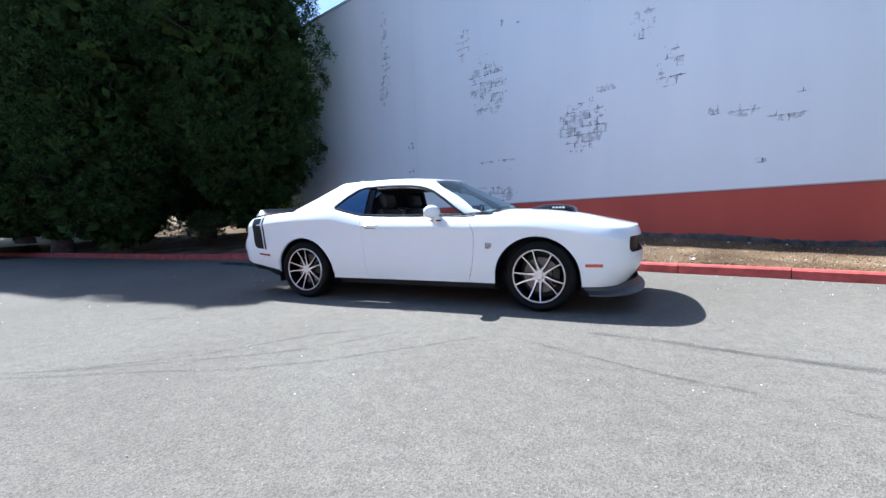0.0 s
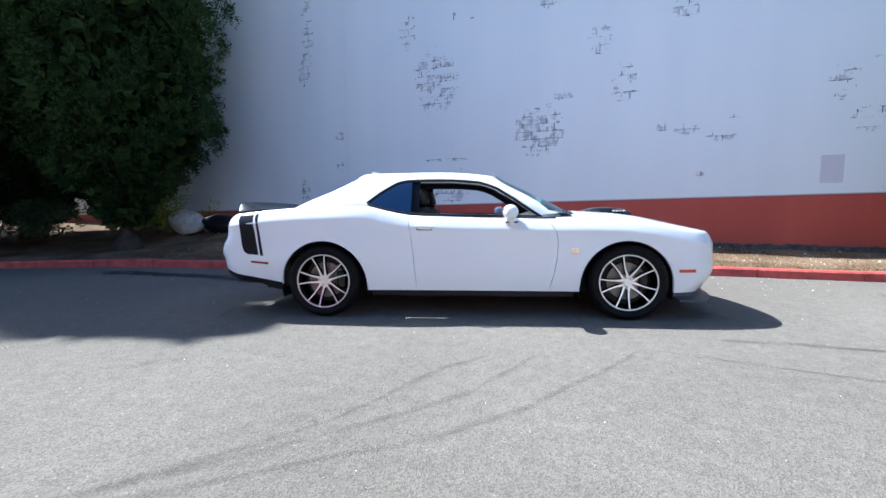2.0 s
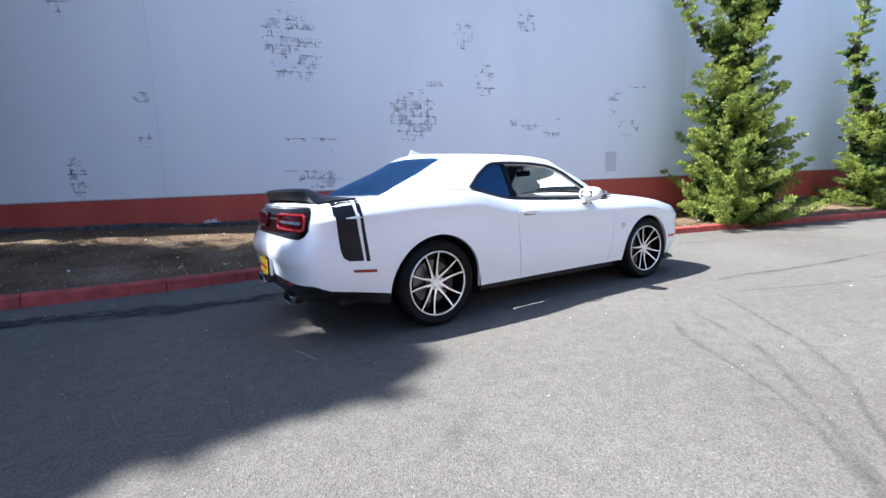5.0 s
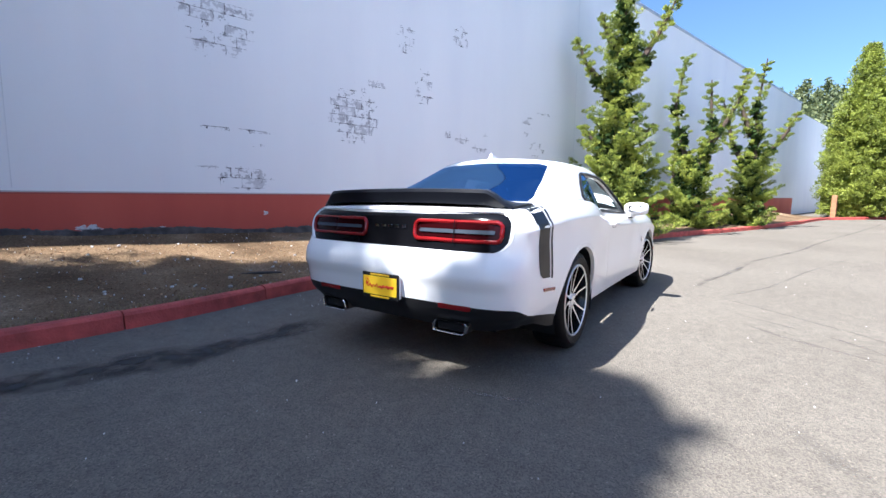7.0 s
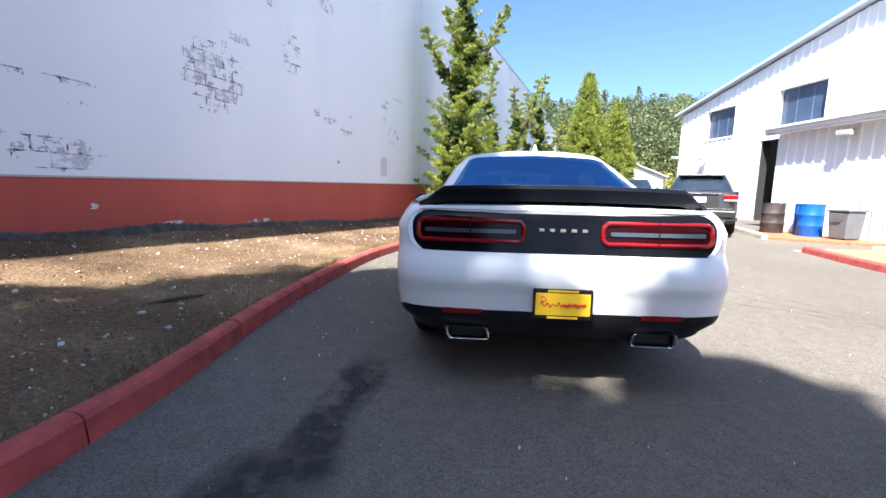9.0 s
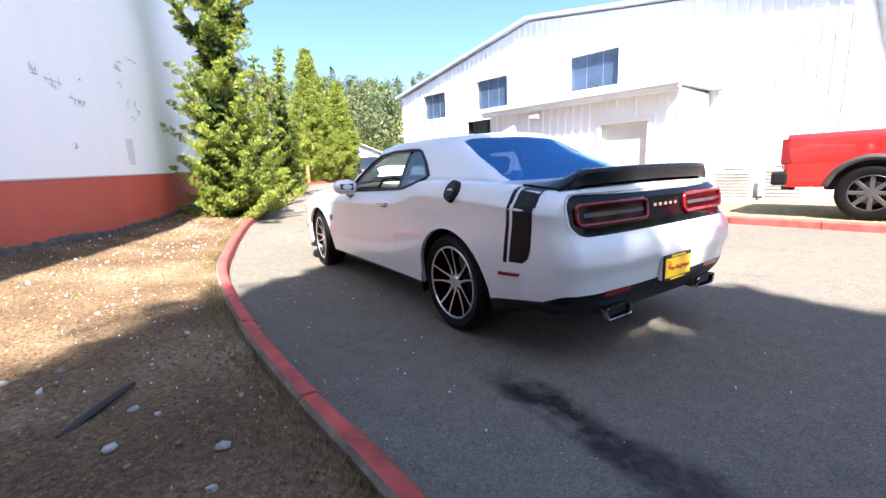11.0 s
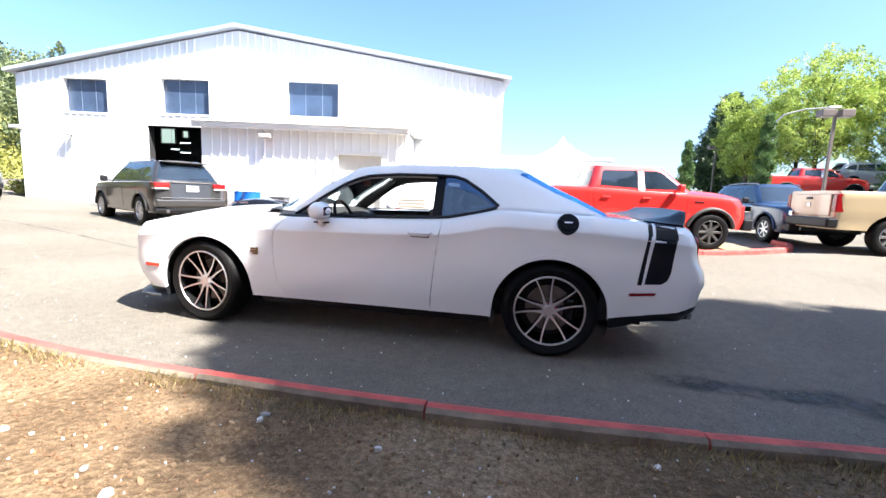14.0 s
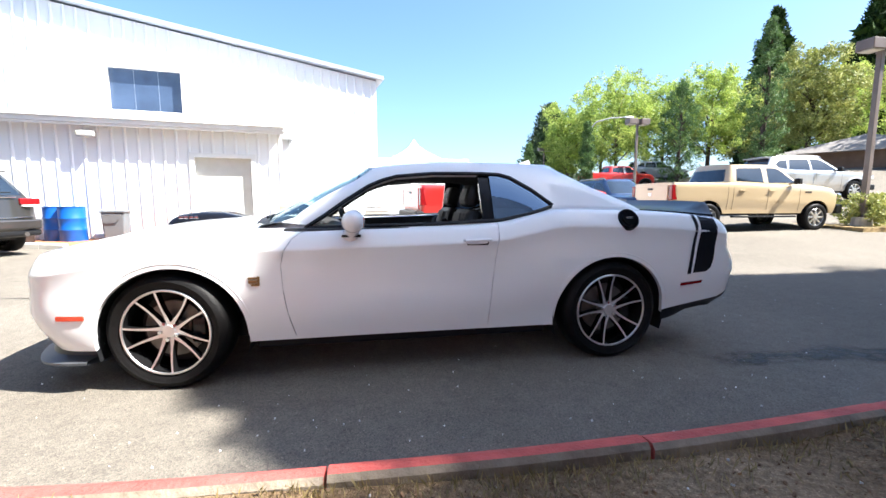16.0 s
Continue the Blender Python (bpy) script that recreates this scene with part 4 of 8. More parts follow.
# raised lip round each wheel arch
for s in (1, -1):
    for cx, cz, r in ARCHES:
        b = bmesh.new()
        pts = [on_body(whole, (cx + (r + 0.03) * math.cos(a), cz + (r + 0.03) * math.sin(a)), "xz", s, -0.004) for a in np.linspace(radians(12), radians(168), 36)]
        tube(b, [p for p in pts if p], 0.0065, 8)
        finish(part("arch_lip", b, PAINT, coupe))
# floor pan and liners
bm = bmesh.new()
box(bm, -2.2, 2.15, -0.62, 0.62, 0.24, 0.34)
box(bm, -0.98, 0.98, -0.8, 0.8, 0.22, 0.3)
part("floor_pan", bm, BLACK_SATIN, coupe)
for s in (1, -1):
    for cx, cz, r in ARCHES:
        bm = bmesh.new()
        n = 24
        ra = r + 0.012
        ring = [[bm.verts.new((cx + ra * math.cos(math.pi * (k / n * 1.2 - 0.1)), y * s, cz + ra * math.sin(math.pi * (k / n * 1.2 - 0.1)))) for k in range(n + 1)] for y in (0.90, 0.55)]
        for k in range(n):
            bm.faces.new((ring[0][k], ring[0][k + 1], ring[1][k + 1], ring[1][k]))
        c = bm.verts.new((cx, 0.55 * s, cz - 0.1))
        for k in range(n):
            bm.faces.new((ring[1][k], ring[1][k + 1], c))
        part("wheel_liner", bm, BLACK_SATIN, coupe)

# glasshouse
G_W = [(-2.1, 0.70), (-1.7, 0.76), (-1.3, 0.80), (-0.9, 0.825), (-0.4, 0.835), (0.2, 0.83), (0.6, 0.80), (1.05, 0.74)]
R_W = [(-1.4, 0.52), (-1.0, 0.56), (-0.5, 0.575), (0.0, 0.57), (0.4, 0.54)]
ROOF_Z = [(-1.5, 1.375), (-1.25, 1.412), (-0.9, 1.428), (-0.45, 1.432), (-0.1, 1.422), (0.35, 1.37)]


def roof_z(x, y):
    return curve_y(ROOF_Z, x) + 0.045 * (1 - min(1, abs(y) / 0.6) ** 2)


SEC = [(0.0, 0.0, 0.0), (0.12, 0.1, 0.125), (0.25, 0.2, 0.255), (0.4, 0.325, 0.405), (0.55, 0.45, 0.555), (0.7, 0.585, 0.7), (0.8, 0.69, 0.795), (0.88, 0.79, 0.875), (0.94, 0.88, 0.94), (0.975, 0.945, 0.975), (1.0, 1.0, 1.0)]
rows = []
for w, fy, fz in SEC:
    fx = w ** 1.06
    xf, xr = lerp(1.02, 0.27, fx), lerp(-1.97, -1.20, w ** 1.1)
    fl = lerp(0.30, 0.16, w)
    flat = half_outline(xf, xr, lambda x: 1.0, fl, 0.30, 3.0, 3.2, (14, 60, 16))
    row = []
    for x, yn in flat:
        # the same place along the length on base and roof
        t = (x - xr) / (xf - xr)
        xb, xt = lerp(-1.97, 1.02, t), lerp(-1.20, 0.27, t)
        y = yn * lerp(curve_y(G_W, x), curve_y(R_W, x), fy)
        zb = edge_z(x, min(0.9, abs(y) + 0.06)) - 0.012
        row.append((x, y, lerp(zb, roof_z(x, y), fz)))
    rows.append(row)
top = rows[-1]
nfr, nsd = 14, 60
for k in range(1, 11):
    f = k / 10
    row = []
    for i, (x, y, z) in enumerate(top):
        if i < nfr:
            xt = lerp(top[0][0], top[nfr][0], i / nfr)
        elif i > nfr + nsd:
            xt = lerp(top[-1][0], top[nfr + nsd][0], (len(top) - 1 - i) / 16)
        else:
            xt = x
        px, py = lerp(x, xt, f), y * (1 - f)
        row.append((px, py, roof_z(px, py)))
    rows.append(row)
cab = loft_half(rows)
cab_tree = BVHTree.FromBMesh(cab)
WINDOW = [(0.665, 0.985), (0.55, 1.06), (0.41, 1.16), (0.25, 1.262), (0.16, 1.30), (0.06, 1.328), (-0.2, 1.35), (-0.55, 1.352), (-0.68, 1.347), (-0.76, 1.325), (-0.91, 1.235), (-1.045, 1.128), (-1.03, 1.115), (-0.87, 1.068), (-0.65, 1.024), (-0.2, 1.004), (0.35, 0.992)]
for s in (1, -1):
    fs = cut(cab, WINDOW, "xz", lambda c: c.y * s > 0.45)
    glassy = take(cab, fs)
    bmesh.ops.delete(glassy, geom=cut(glassy, [(-0.605, 0.9), (1, 0.9), (1, 1.5), (-0.605, 1.5)], "xz", always), context="FACES")
    q = finish(part("quarter_glass", glassy, TINT_GLASS, coupe, "tinted rear quarter window"))
    # seal round the opening and the post between door and quarter window
    pts = []
    for i in range(len(WINDOW)):
        p, r = WINDOW[i], WINDOW[(i + 1) % len(WINDOW)]
        k = max(1, int(math.hypot(r[0] - p[0], r[1] - p[1]) / 0.05))
        pts += [(lerp(p[0], r[0], j / k), lerp(p[1], r[1], j / k)) for j in range(k)]
    hb = bmesh.new()
    line = [on_body(cab_tree, p, "xz", s, 0.002) for p in pts]
    line = [p for p in line if p is not None]
    tube(hb, line + line[:2], 0.014, 6)
    part("window_seal", hb, BLACK_SATIN, coupe)
    hb = project_strip(cab_tree, [(-0.525, 1.0), (-0.525, 1.352), (-0.61, 1.352), (-0.625, 1.015)], "xz", s, -0.012)
    part("pillar_trim", thick(hb, 0.03), BLACK_GLOSS, coupe, "gloss black centre post")
ws = take(cab, cut(cab, [(-0.70, 1.0), (-0.735, 1.05), (-0.525, 1.395), (-0.3, 1.41), (0, 1.415), (0.3, 1.41), (0.525, 1.395), (0.735, 1.05), (0.70, 1.0)], "yz", lambda c: c.x > 0.2))
rw = take(cab, cut(cab, [(-0.66, 1.085), (-0.67, 1.12), (-0.545, 1.385), (-0.48, 1.405), (0, 1.425), (0.48, 1.405), (0.545, 1.385), (0.67, 1.12), (0.66, 1.085)], "yz", lambda c: c.x < -1.12))
cabin = finish(part("roof", cab, PAINT, coupe))
cabin.modifiers.new("thickness", "SOLIDIFY").thickness = 0.035
cabin.modifiers["thickness"].offset = -1
cabin.data.materials.append(TRIM_BLACK)
cabin.modifiers["thickness"].material_offset = 1
for v in ws.verts:
    v.co.x -= 0.006
for v in rw.verts:
    v.co.x += 0.006
finish(part("windscreen", ws, WS_GLASS, coupe, "clear windscreen")).visible_shadow = False
finish(part("rear_window", rw, REAR_GLASS, coupe, "tinted rear window")).visible_shadow = False
# headlining and pillar trim
bm = bmesh.new()
vs = [[bm.verts.new((x, y, roof_z(x, y) - 0.045)) for y in np.linspace(-0.56, 0.56, 9)] for x in np.linspace(-1.2, 0.25, 12)]
for a, b in zip(vs, vs[1:]):
    for i in range(8):
        bm.faces.new((a[i], a[i + 1], b[i + 1], b[i]))
part("headlining", bm, TRIM_BLACK, coupe)
# aerial fin
bm = bmesh.new()
z0 = roof_z(-1.1, 0)
a = [bm.verts.new(c) for c in ((-1.19, 0.022, z0 - 0.01), (-1.0, 0.012, z0 - 0.005), (-1.17, 0.006, z0 + 0.05), (-1.19, -0.022, z0 - 0.01), (-1.0, -0.012, z0 - 0.005), (-1.17, -0.006, z0 + 0.05))]
for f in ((0, 1, 2), (5, 4, 3), (1, 4, 5, 2), (0, 2, 5, 3), (0, 3, 4, 1)):
    bm.faces.new([a[i] for i in f])
finish(part("aerial_fin", bm, PAINT, coupe))
# cowl and wipers
bm = bmesh.new()
grid = [[bm.verts.new((x + 0.03 * (1 - (y / 0.66) ** 2), y, edge_z(x, abs(y) + 0.05) + 0.003)) for y in np.linspace(-0.66, 0.66, 17)] for x in (0.88, 0.94, 1.0)]
for a, b in zip(grid, grid[1:]):
    for i in range(16):
        bm.faces.new((a[i], a[i + 1], b[i + 1], b[i]))
part("cowl", bm, BLACK_SATIN, coupe)
for y0, y1 in ((0.5, -0.05), (-0.1, -0.58)):
    bm = bmesh.new()
    tube(bm, [(0.96, y0, edge_z(0.96, y0) + 0.015), (0.94, y0 - 0.1, edge_z(0.94, y0 - 0.1) + 0.022), (0.95, y1, edge_z(0.95, y1) + 0.018)], [0.010, 0.007, 0.006], 6)
    part("wiper", bm, BLACK_SATIN, coupe)

# tail wing
bm = bmesh.new()
rings = []
for k in range(33):
    y = -0.80 + 1.6 * k / 32
    e = abs(y) / 0.80
    up = 1 - smooth01((e - 0.80) / 0.20)
    xb = -2.47 + 0.10 * e**4
    zt = lerp(edge_z(-2.36, y) + 0.012, 1.158 - 0.016 * e * e + 0.012 * smooth01((e - 0.42) / 0.1) * 0, up)
    zb = max(edge_z(-2.4, y) + 0.004, zt - 0.088)
    xa = -2.10 - 0.04 * (1 - e)
    zd = edge_z(xa, y) + 0.004
    rings.append([bm.verts.new(c) for c in ((xb, y, zt), (xb + 0.035, y, zt + 0.003), (xb + 0.11, y, lerp(zt, zd, 0.5)), (xb + 0.21, y, lerp(zt, zd, 0.84) + 0.003), (xa, y, zd + 0.004), (xa, y, zd - 0.015), (xb + 0.02, y, zb), (xb - 0.006, y, zt - 0.02))])
for a, b in zip(rings, rings[1:]):
    for i in range(8):
        bm.faces.new((a[i], a[(i + 1) % 8], b[(i + 1) % 8], b[i]))
bm.faces.new(rings[0])
bm.faces.new(list(reversed(rings[-1])))
bmesh.ops.recalc_face_normals(bm, faces=bm.faces)
finish(part("tail_wing", bm, STRIPE, coupe, "satin black tail wing"), 30)

# stripes, markers, badges, fuel cap
for s in (1, -1):
    wide = [(-2.315, 1.2), (-2.165, 1.2), (-2.165, 1.0), (-2.115, 0.625), (-2.225, 0.632), (-2.265, 0.66), (-2.285, 0.72)]
    thin = [(-2.145, 1.2), (-2.115, 1.2), (-2.115, 1.0), (-2.066, 0.618), (-2.097, 0.618)]
    for poly in (wide, thin):
        cl = [(x, min(z, 1.072)) for x, z in poly]
        part("stripe", project_strip(whole, cl, "xz", s, 0.002), STRIPE, coupe, "satin black tail stripe")
    topw = [(-2.165, s * 0.70), (-2.165, s * 0.925), (-2.315, s * 0.92), (-2.30, s * 0.70)]
    topt = [(-2.112, s * 0.70), (-2.112, s * 0.93), (-2.143, s * 0.928), (-2.143, s * 0.70)]
    for poly in (topw, topt):
        part("stripe", project_strip(whole, poly, "xy", 1, 0.002), STRIPE, coupe, "satin black tail stripe")
    part("side_marker", thick(project_strip(whole, [(-2.20, 0.568), (-2.19, 0.548), (-2.02, 0.532), (-2.02, 0.552)], "xz", s, 0.008), 0.008), RED_LENS, coupe, "red rear side marker")
    part("side_marker", thick(project_strip(whole, rrect(1.985, 0.478, 0.155, 0.028, 0.008), "xz", s, 0.008), 0.008), AMBER, coupe, "amber front side marker")
    bd = bmesh.new()
    for dx, dz, w, h in ((0, 0.018, 0.06, 0.014), (0.004, -0.004, 0.05, 0.02), (-0.012, -0.024, 0.05, 0.014), (-0.03, 0.004, 0.014, 0.05)):
        c = on_body(whole, (0.968 + dx, 0.668 + dz), "xz", s, 0.004)
        box(bd, c.x - w / 2, c.x + w / 2, c.y - 0.005, c.y + 0.005, c.z - h / 2, c.z + h / 2, 0.002)
    part("badge", bd, CHROME if s < 0 else mat("bronze_badge", (0.25, 0.17, 0.09), 0.35, 0.8, var=0.2), coupe, "small wing badge")
    # mirror
    mb = bmesh.new()
    rows_m = []
    for k in range(13):
        a = math.pi * k / 12
        r = math.sin(a)
        rows_m.append([(0.355 + (0.092 * r ** 0.6) * math.cos(b) * 0.8, 0.962 + 0.122 * (-math.cos(a)), 1.032 + 0.072 * r ** 0.45 * math.sin(b)) for b in np.linspace(0, 2 * math.pi, 21)[:-1]])
    grid = [[mb.verts.new((x, y * s, z)) for x, y, z in rr] for rr in rows_m]
    for a, b in zip(grid, grid[1:]):
        for i in range(20):
            mb.faces.new((a[i], a[(i + 1) % 20], b[(i + 1) % 20], b[i]))
    bmesh.ops.remove_doubles(mb, verts=mb.verts, dist=0.001)
    bmesh.ops.recalc_face_normals(mb, faces=mb.faces)
    mir = finish(part("door_mirror", mb, PAINT, coupe))
    mb = bmesh.new()
    tube(mb, [(0.375, 0.872 * s, 0.938), (0.368, 0.90 * s, 0.962), (0.36, 0.935 * s, 0.99)], [0.055, 0.046, 0.046], 12)
    finish(part("mirror_foot", mb, PAINT, mir))
    mb = bmesh.new()
    box(mb, 0.287, 0.297, *sorted((0.895 * s, 1.035 * s)), 0.996, 1.066, 0.004)
    part("mirror_glass", mb, mat("mirror", (0.9, 0.9, 0.92), 0.02, 1.0, var=0.01), mir)
    mb = bmesh.new()
    box(mb, 0.31, 0.43, *sorted((0.86 * s, 0.932 * s)), 0.93, 0.944, 0.004)
    part("mirror_gasket", mb, BLACK_SATIN, mir)
fc = bmesh.new()
c = on_body(whole, (-1.56, 1.028), "xz", 1, 0.0)
_, nrm, _, _ = whole.ray_cast(Vector((-1.56, 4, 1.028)), Vector((0, -1, 0)))
nrm = nrm if nrm.y > 0 else -nrm
cyl(fc, 0.082, 0.076, c - nrm * 0.02, c + nrm * 0.014, 32)
cyl(fc, 0.058, 0.054, c + nrm * 0.012, c + nrm * 0.022, 32)
cap = part("fuel_cap", fc, BLACK_GLOSS, coupe, "round black fuel filler cap")
fc = bmesh.new()
m = Matrix.Translation(c + nrm * 0.024) @ nrm.to_track_quat("Z", "Y").to_matrix().to_4x4()
box(fc, -0.028, 0.028, -0.006, 0.006, 0, 0.003, 0.001, m)
part("cap_mark", fc, CHROME, cap)

# tail lamps
pan_tree = BVHTree.FromPolygons([v.co.copy() for v in tail_panel.data.vertices], [tuple(p.vertices) for p in tail_panel.data.polygons])


for s in (1, -1):
    cy = 0.497 * s
    lamp = part("tail_lamp", project_strip(pan_tree, rrect(cy, 0.905, 0.60, 0.135, 0.05), "yz", -1, 0.004), DARK_LENS, coupe, "smoked tail lamp with a red ring")
    b = bmesh.new()
    ring = [on_body(pan_tree, p, "yz", -1, 0.009) for p in rrect(cy, 0.905, 0.575, 0.108, 0.035, 6)]
    ring = [p for p in ring if p is not None]
    tube(b, ring + ring[:2], 0.0125, 8)
    finish(part("light_ring", b, RED_LENS, lamp, "red ring lens"))
    b = project_strip(pan_tree, rrect(cy, 0.905, 0.50, 0.022, 0.010), "yz", -1, 0.012)
    part("inner_lens", b, mat("clear_grey_lens", (0.07, 0.085, 0.11), 0.15, 0.2, var=0.2, spec=0.4), lamp)
    b = project_strip(pan_tree, rrect(cy, 0.905, 0.006, 0.14, 0.002), "yz", -1, 0.018)
    part("lens_joint", b, BLACK_GLOSS, lamp)
for k in range(5):
    y = 0.115 - k * 0.0575
    b = bmesh.new()
    c = on_body(pan_tree, (y, 0.918), "yz", -1, 0.004)
    box(b, c.x - 0.004, c.x + 0.004, y - 0.016, y + 0.016, 0.908, 0.928, 0.003)
    part("letter_block", b, CHROME, tail_panel, "bright metal letter shape")
# plate with its frame
plate = bmesh.new()
box(plate, -2.622, -2.610, -0.155, 0.155, 0.455, 0.620, 0.006)
plate = part("plate_frame", plate, BLACK_SATIN, coupe, "black dealer plate frame")
b = bmesh.new()
box(b, -2.626, -2.621, -0.142, 0.142, 0.478, 0.597, 0.002)
py = part("plate", b, PLATE_Y, plate, "yellow paper plate with red script bars")
b = bmesh.new()
stroke = [(-2.6275, 0.115 - 0.23 * k / 44, 0.535 + (0.016 if k > 6 else 0.032) * math.sin(k * 1.15) * (0.6 + 0.4 * math.cos(k * 0.7))) for k in range(45)]
tube(b, stroke, 0.0032, 5)
tube(b, [(-2.6275, 0.118, 0.575), (-2.6275, 0.10, 0.578), (-2.6275, 0.085, 0.56), (-2.6275, 0.112, 0.545)], 0.0032, 5)
tube(b, [(-2.6275, 0.0, 0.532), (-2.6275, -0.12, 0.539)], 0.006, 5)
part("print_bar", b, PLATE_R, py)
for z, n in ((0.608, 6), (0.466, 5)):
    b = bmesh.new()
    box(b, -2.6255, -2.6215, -0.08, 0.08, z - 0.006, z + 0.006, 0.002)
    part("frame_print", b, PLATE_Y, plate)
b = bmesh.new()
box(b, -2.612, -2.58, -0.15, 0.15, 0.46, 0.615, 0.01)
part("plate_recess", b, PAINT, plate)
for s in (1, -1):
    b = thick(project_strip(whole, rrect(0.53 * s, 0.468, 0.215, 0.028, 0.008), "yz", -1, 0.006), 0.006)
    part("reflector", b, RED_LENS, coupe, "red bumper reflector")
    # exhaust tip: rounded wedge
    b = bmesh.new()
    rings = []
    for x, g in ((-2.30, 0.92), (-2.552, 1.0), (-2.56, 0.97), (-2.556, 0.87), (-2.43, 0.84)):
        rings.append([b.verts.new((x, (0.498 + q[0] * g + q[1] * g * 0.25) * s, 0.343 + q[1] * g)) for q in rrect(0, 0, 0.235, 0.074, 0.022, 4)])
    for a, c in zip(rings, rings[1:]):
        for k in range(len(a)):
            b.faces.new((a[k], a[(k + 1) % len(a)], c[(k + 1) % len(a)], c[k]))
    b.faces.new(rings[-1])
    bmesh.ops.recalc_face_normals(b, faces=b.faces)
    # steel colour is darkened to carry the shade below the bumper
    tip = finish(part("exhaust_tip", b, mat("shade_dark_steel", (0.09, 0.088, 0.085), 0.35, 1.0, var=0.1), coupe, "rounded exhaust tip with a bright rim"))
    b = bmesh.new()
    rings = [[b.verts.new((x, (0.498 + q[0] * g + q[1] * g * 0.25) * s, 0.343 + q[1] * g)) for q in rrect(0, 0, 0.235, 0.074, 0.022, 4)] for x, g in ((-2.54, 1.004), (-2.566, 1.01), (-2.57, 0.97), (-2.566, 0.89), (-2.54, 0.88))]
    for a, c in zip(rings, rings[1:]):
        for k in range(len(a)):
            b.faces.new((a[k], a[(k + 1) % len(a)], c[(k + 1) % len(a)], c[k]))
    bmesh.ops.recalc_face_normals(b, faces=b.faces)
    part("rim", b, mat("polished_steel", (0.55, 0.54, 0.53), 0.2, 1.0, var=0.08), tip, "polished steel rim")
    # a black block puts the shade inside the pipe into colour
    b = bmesh.new()
    box(b, -2.546, -2.42, *sorted(((0.498 - 0.1) * s, (0.498 + 0.1) * s)), 0.315, 0.371, 0.012)
    part("exhaust_bore", b, BLACK_SATIN, tip)

# shaker scoop on the bonnet
b = bmesh.new()
rings = []
for x, w, h in ((1.74, 0.20, 0.0), (1.72, 0.235, 0.05), (1.66, 0.25, 0.066), (1.5, 0.25, 0.062), (1.36, 0.235, 0.045), (1.22, 0.20, 0.0)):
    z0 = edge_z(x, 0.25) - 0.01
    rings.append([b.verts.new((x, w * t, z0 + (h + edge_z(x, 0) - z0) * (1 - abs(t) ** 4) if abs(t) < 1 else z0)) for t in np.linspace(-1, 1, 13)])
for a, c in zip(rings, rings[1:]):
    for k in range(12):
        b.faces.new((a[k], a[k + 1], c[k + 1], c[k]))
bmesh.ops.recalc_face_normals(b, faces=b.faces)
scoop = finish(part("bonnet_scoop", b, BLACK_GLOSS, coupe, "gloss black shaker scoop"))
for s in (1, -1):
    for k in range(4):
        b = bmesh.new()
        box(b, 1.5 + k * 0.035, 1.528 + k * 0.035, *sorted((0.243 * s, 0.252 * s)), 1.028, 1.046, 0.002)
        part("scoop_mark", b, CHROME, scoop)

# head lamps
for s in (1, -1):
    for y in (0.66, 0.47):
        b = bmesh.new()
        cyl(b, 0.062, 0.062, (2.0, y * s, 0.665), (2.27 - 0.30 * (y - 0.47), y * s, 0.665), 24)
        part("head_lamp", b, CHROME, coupe)


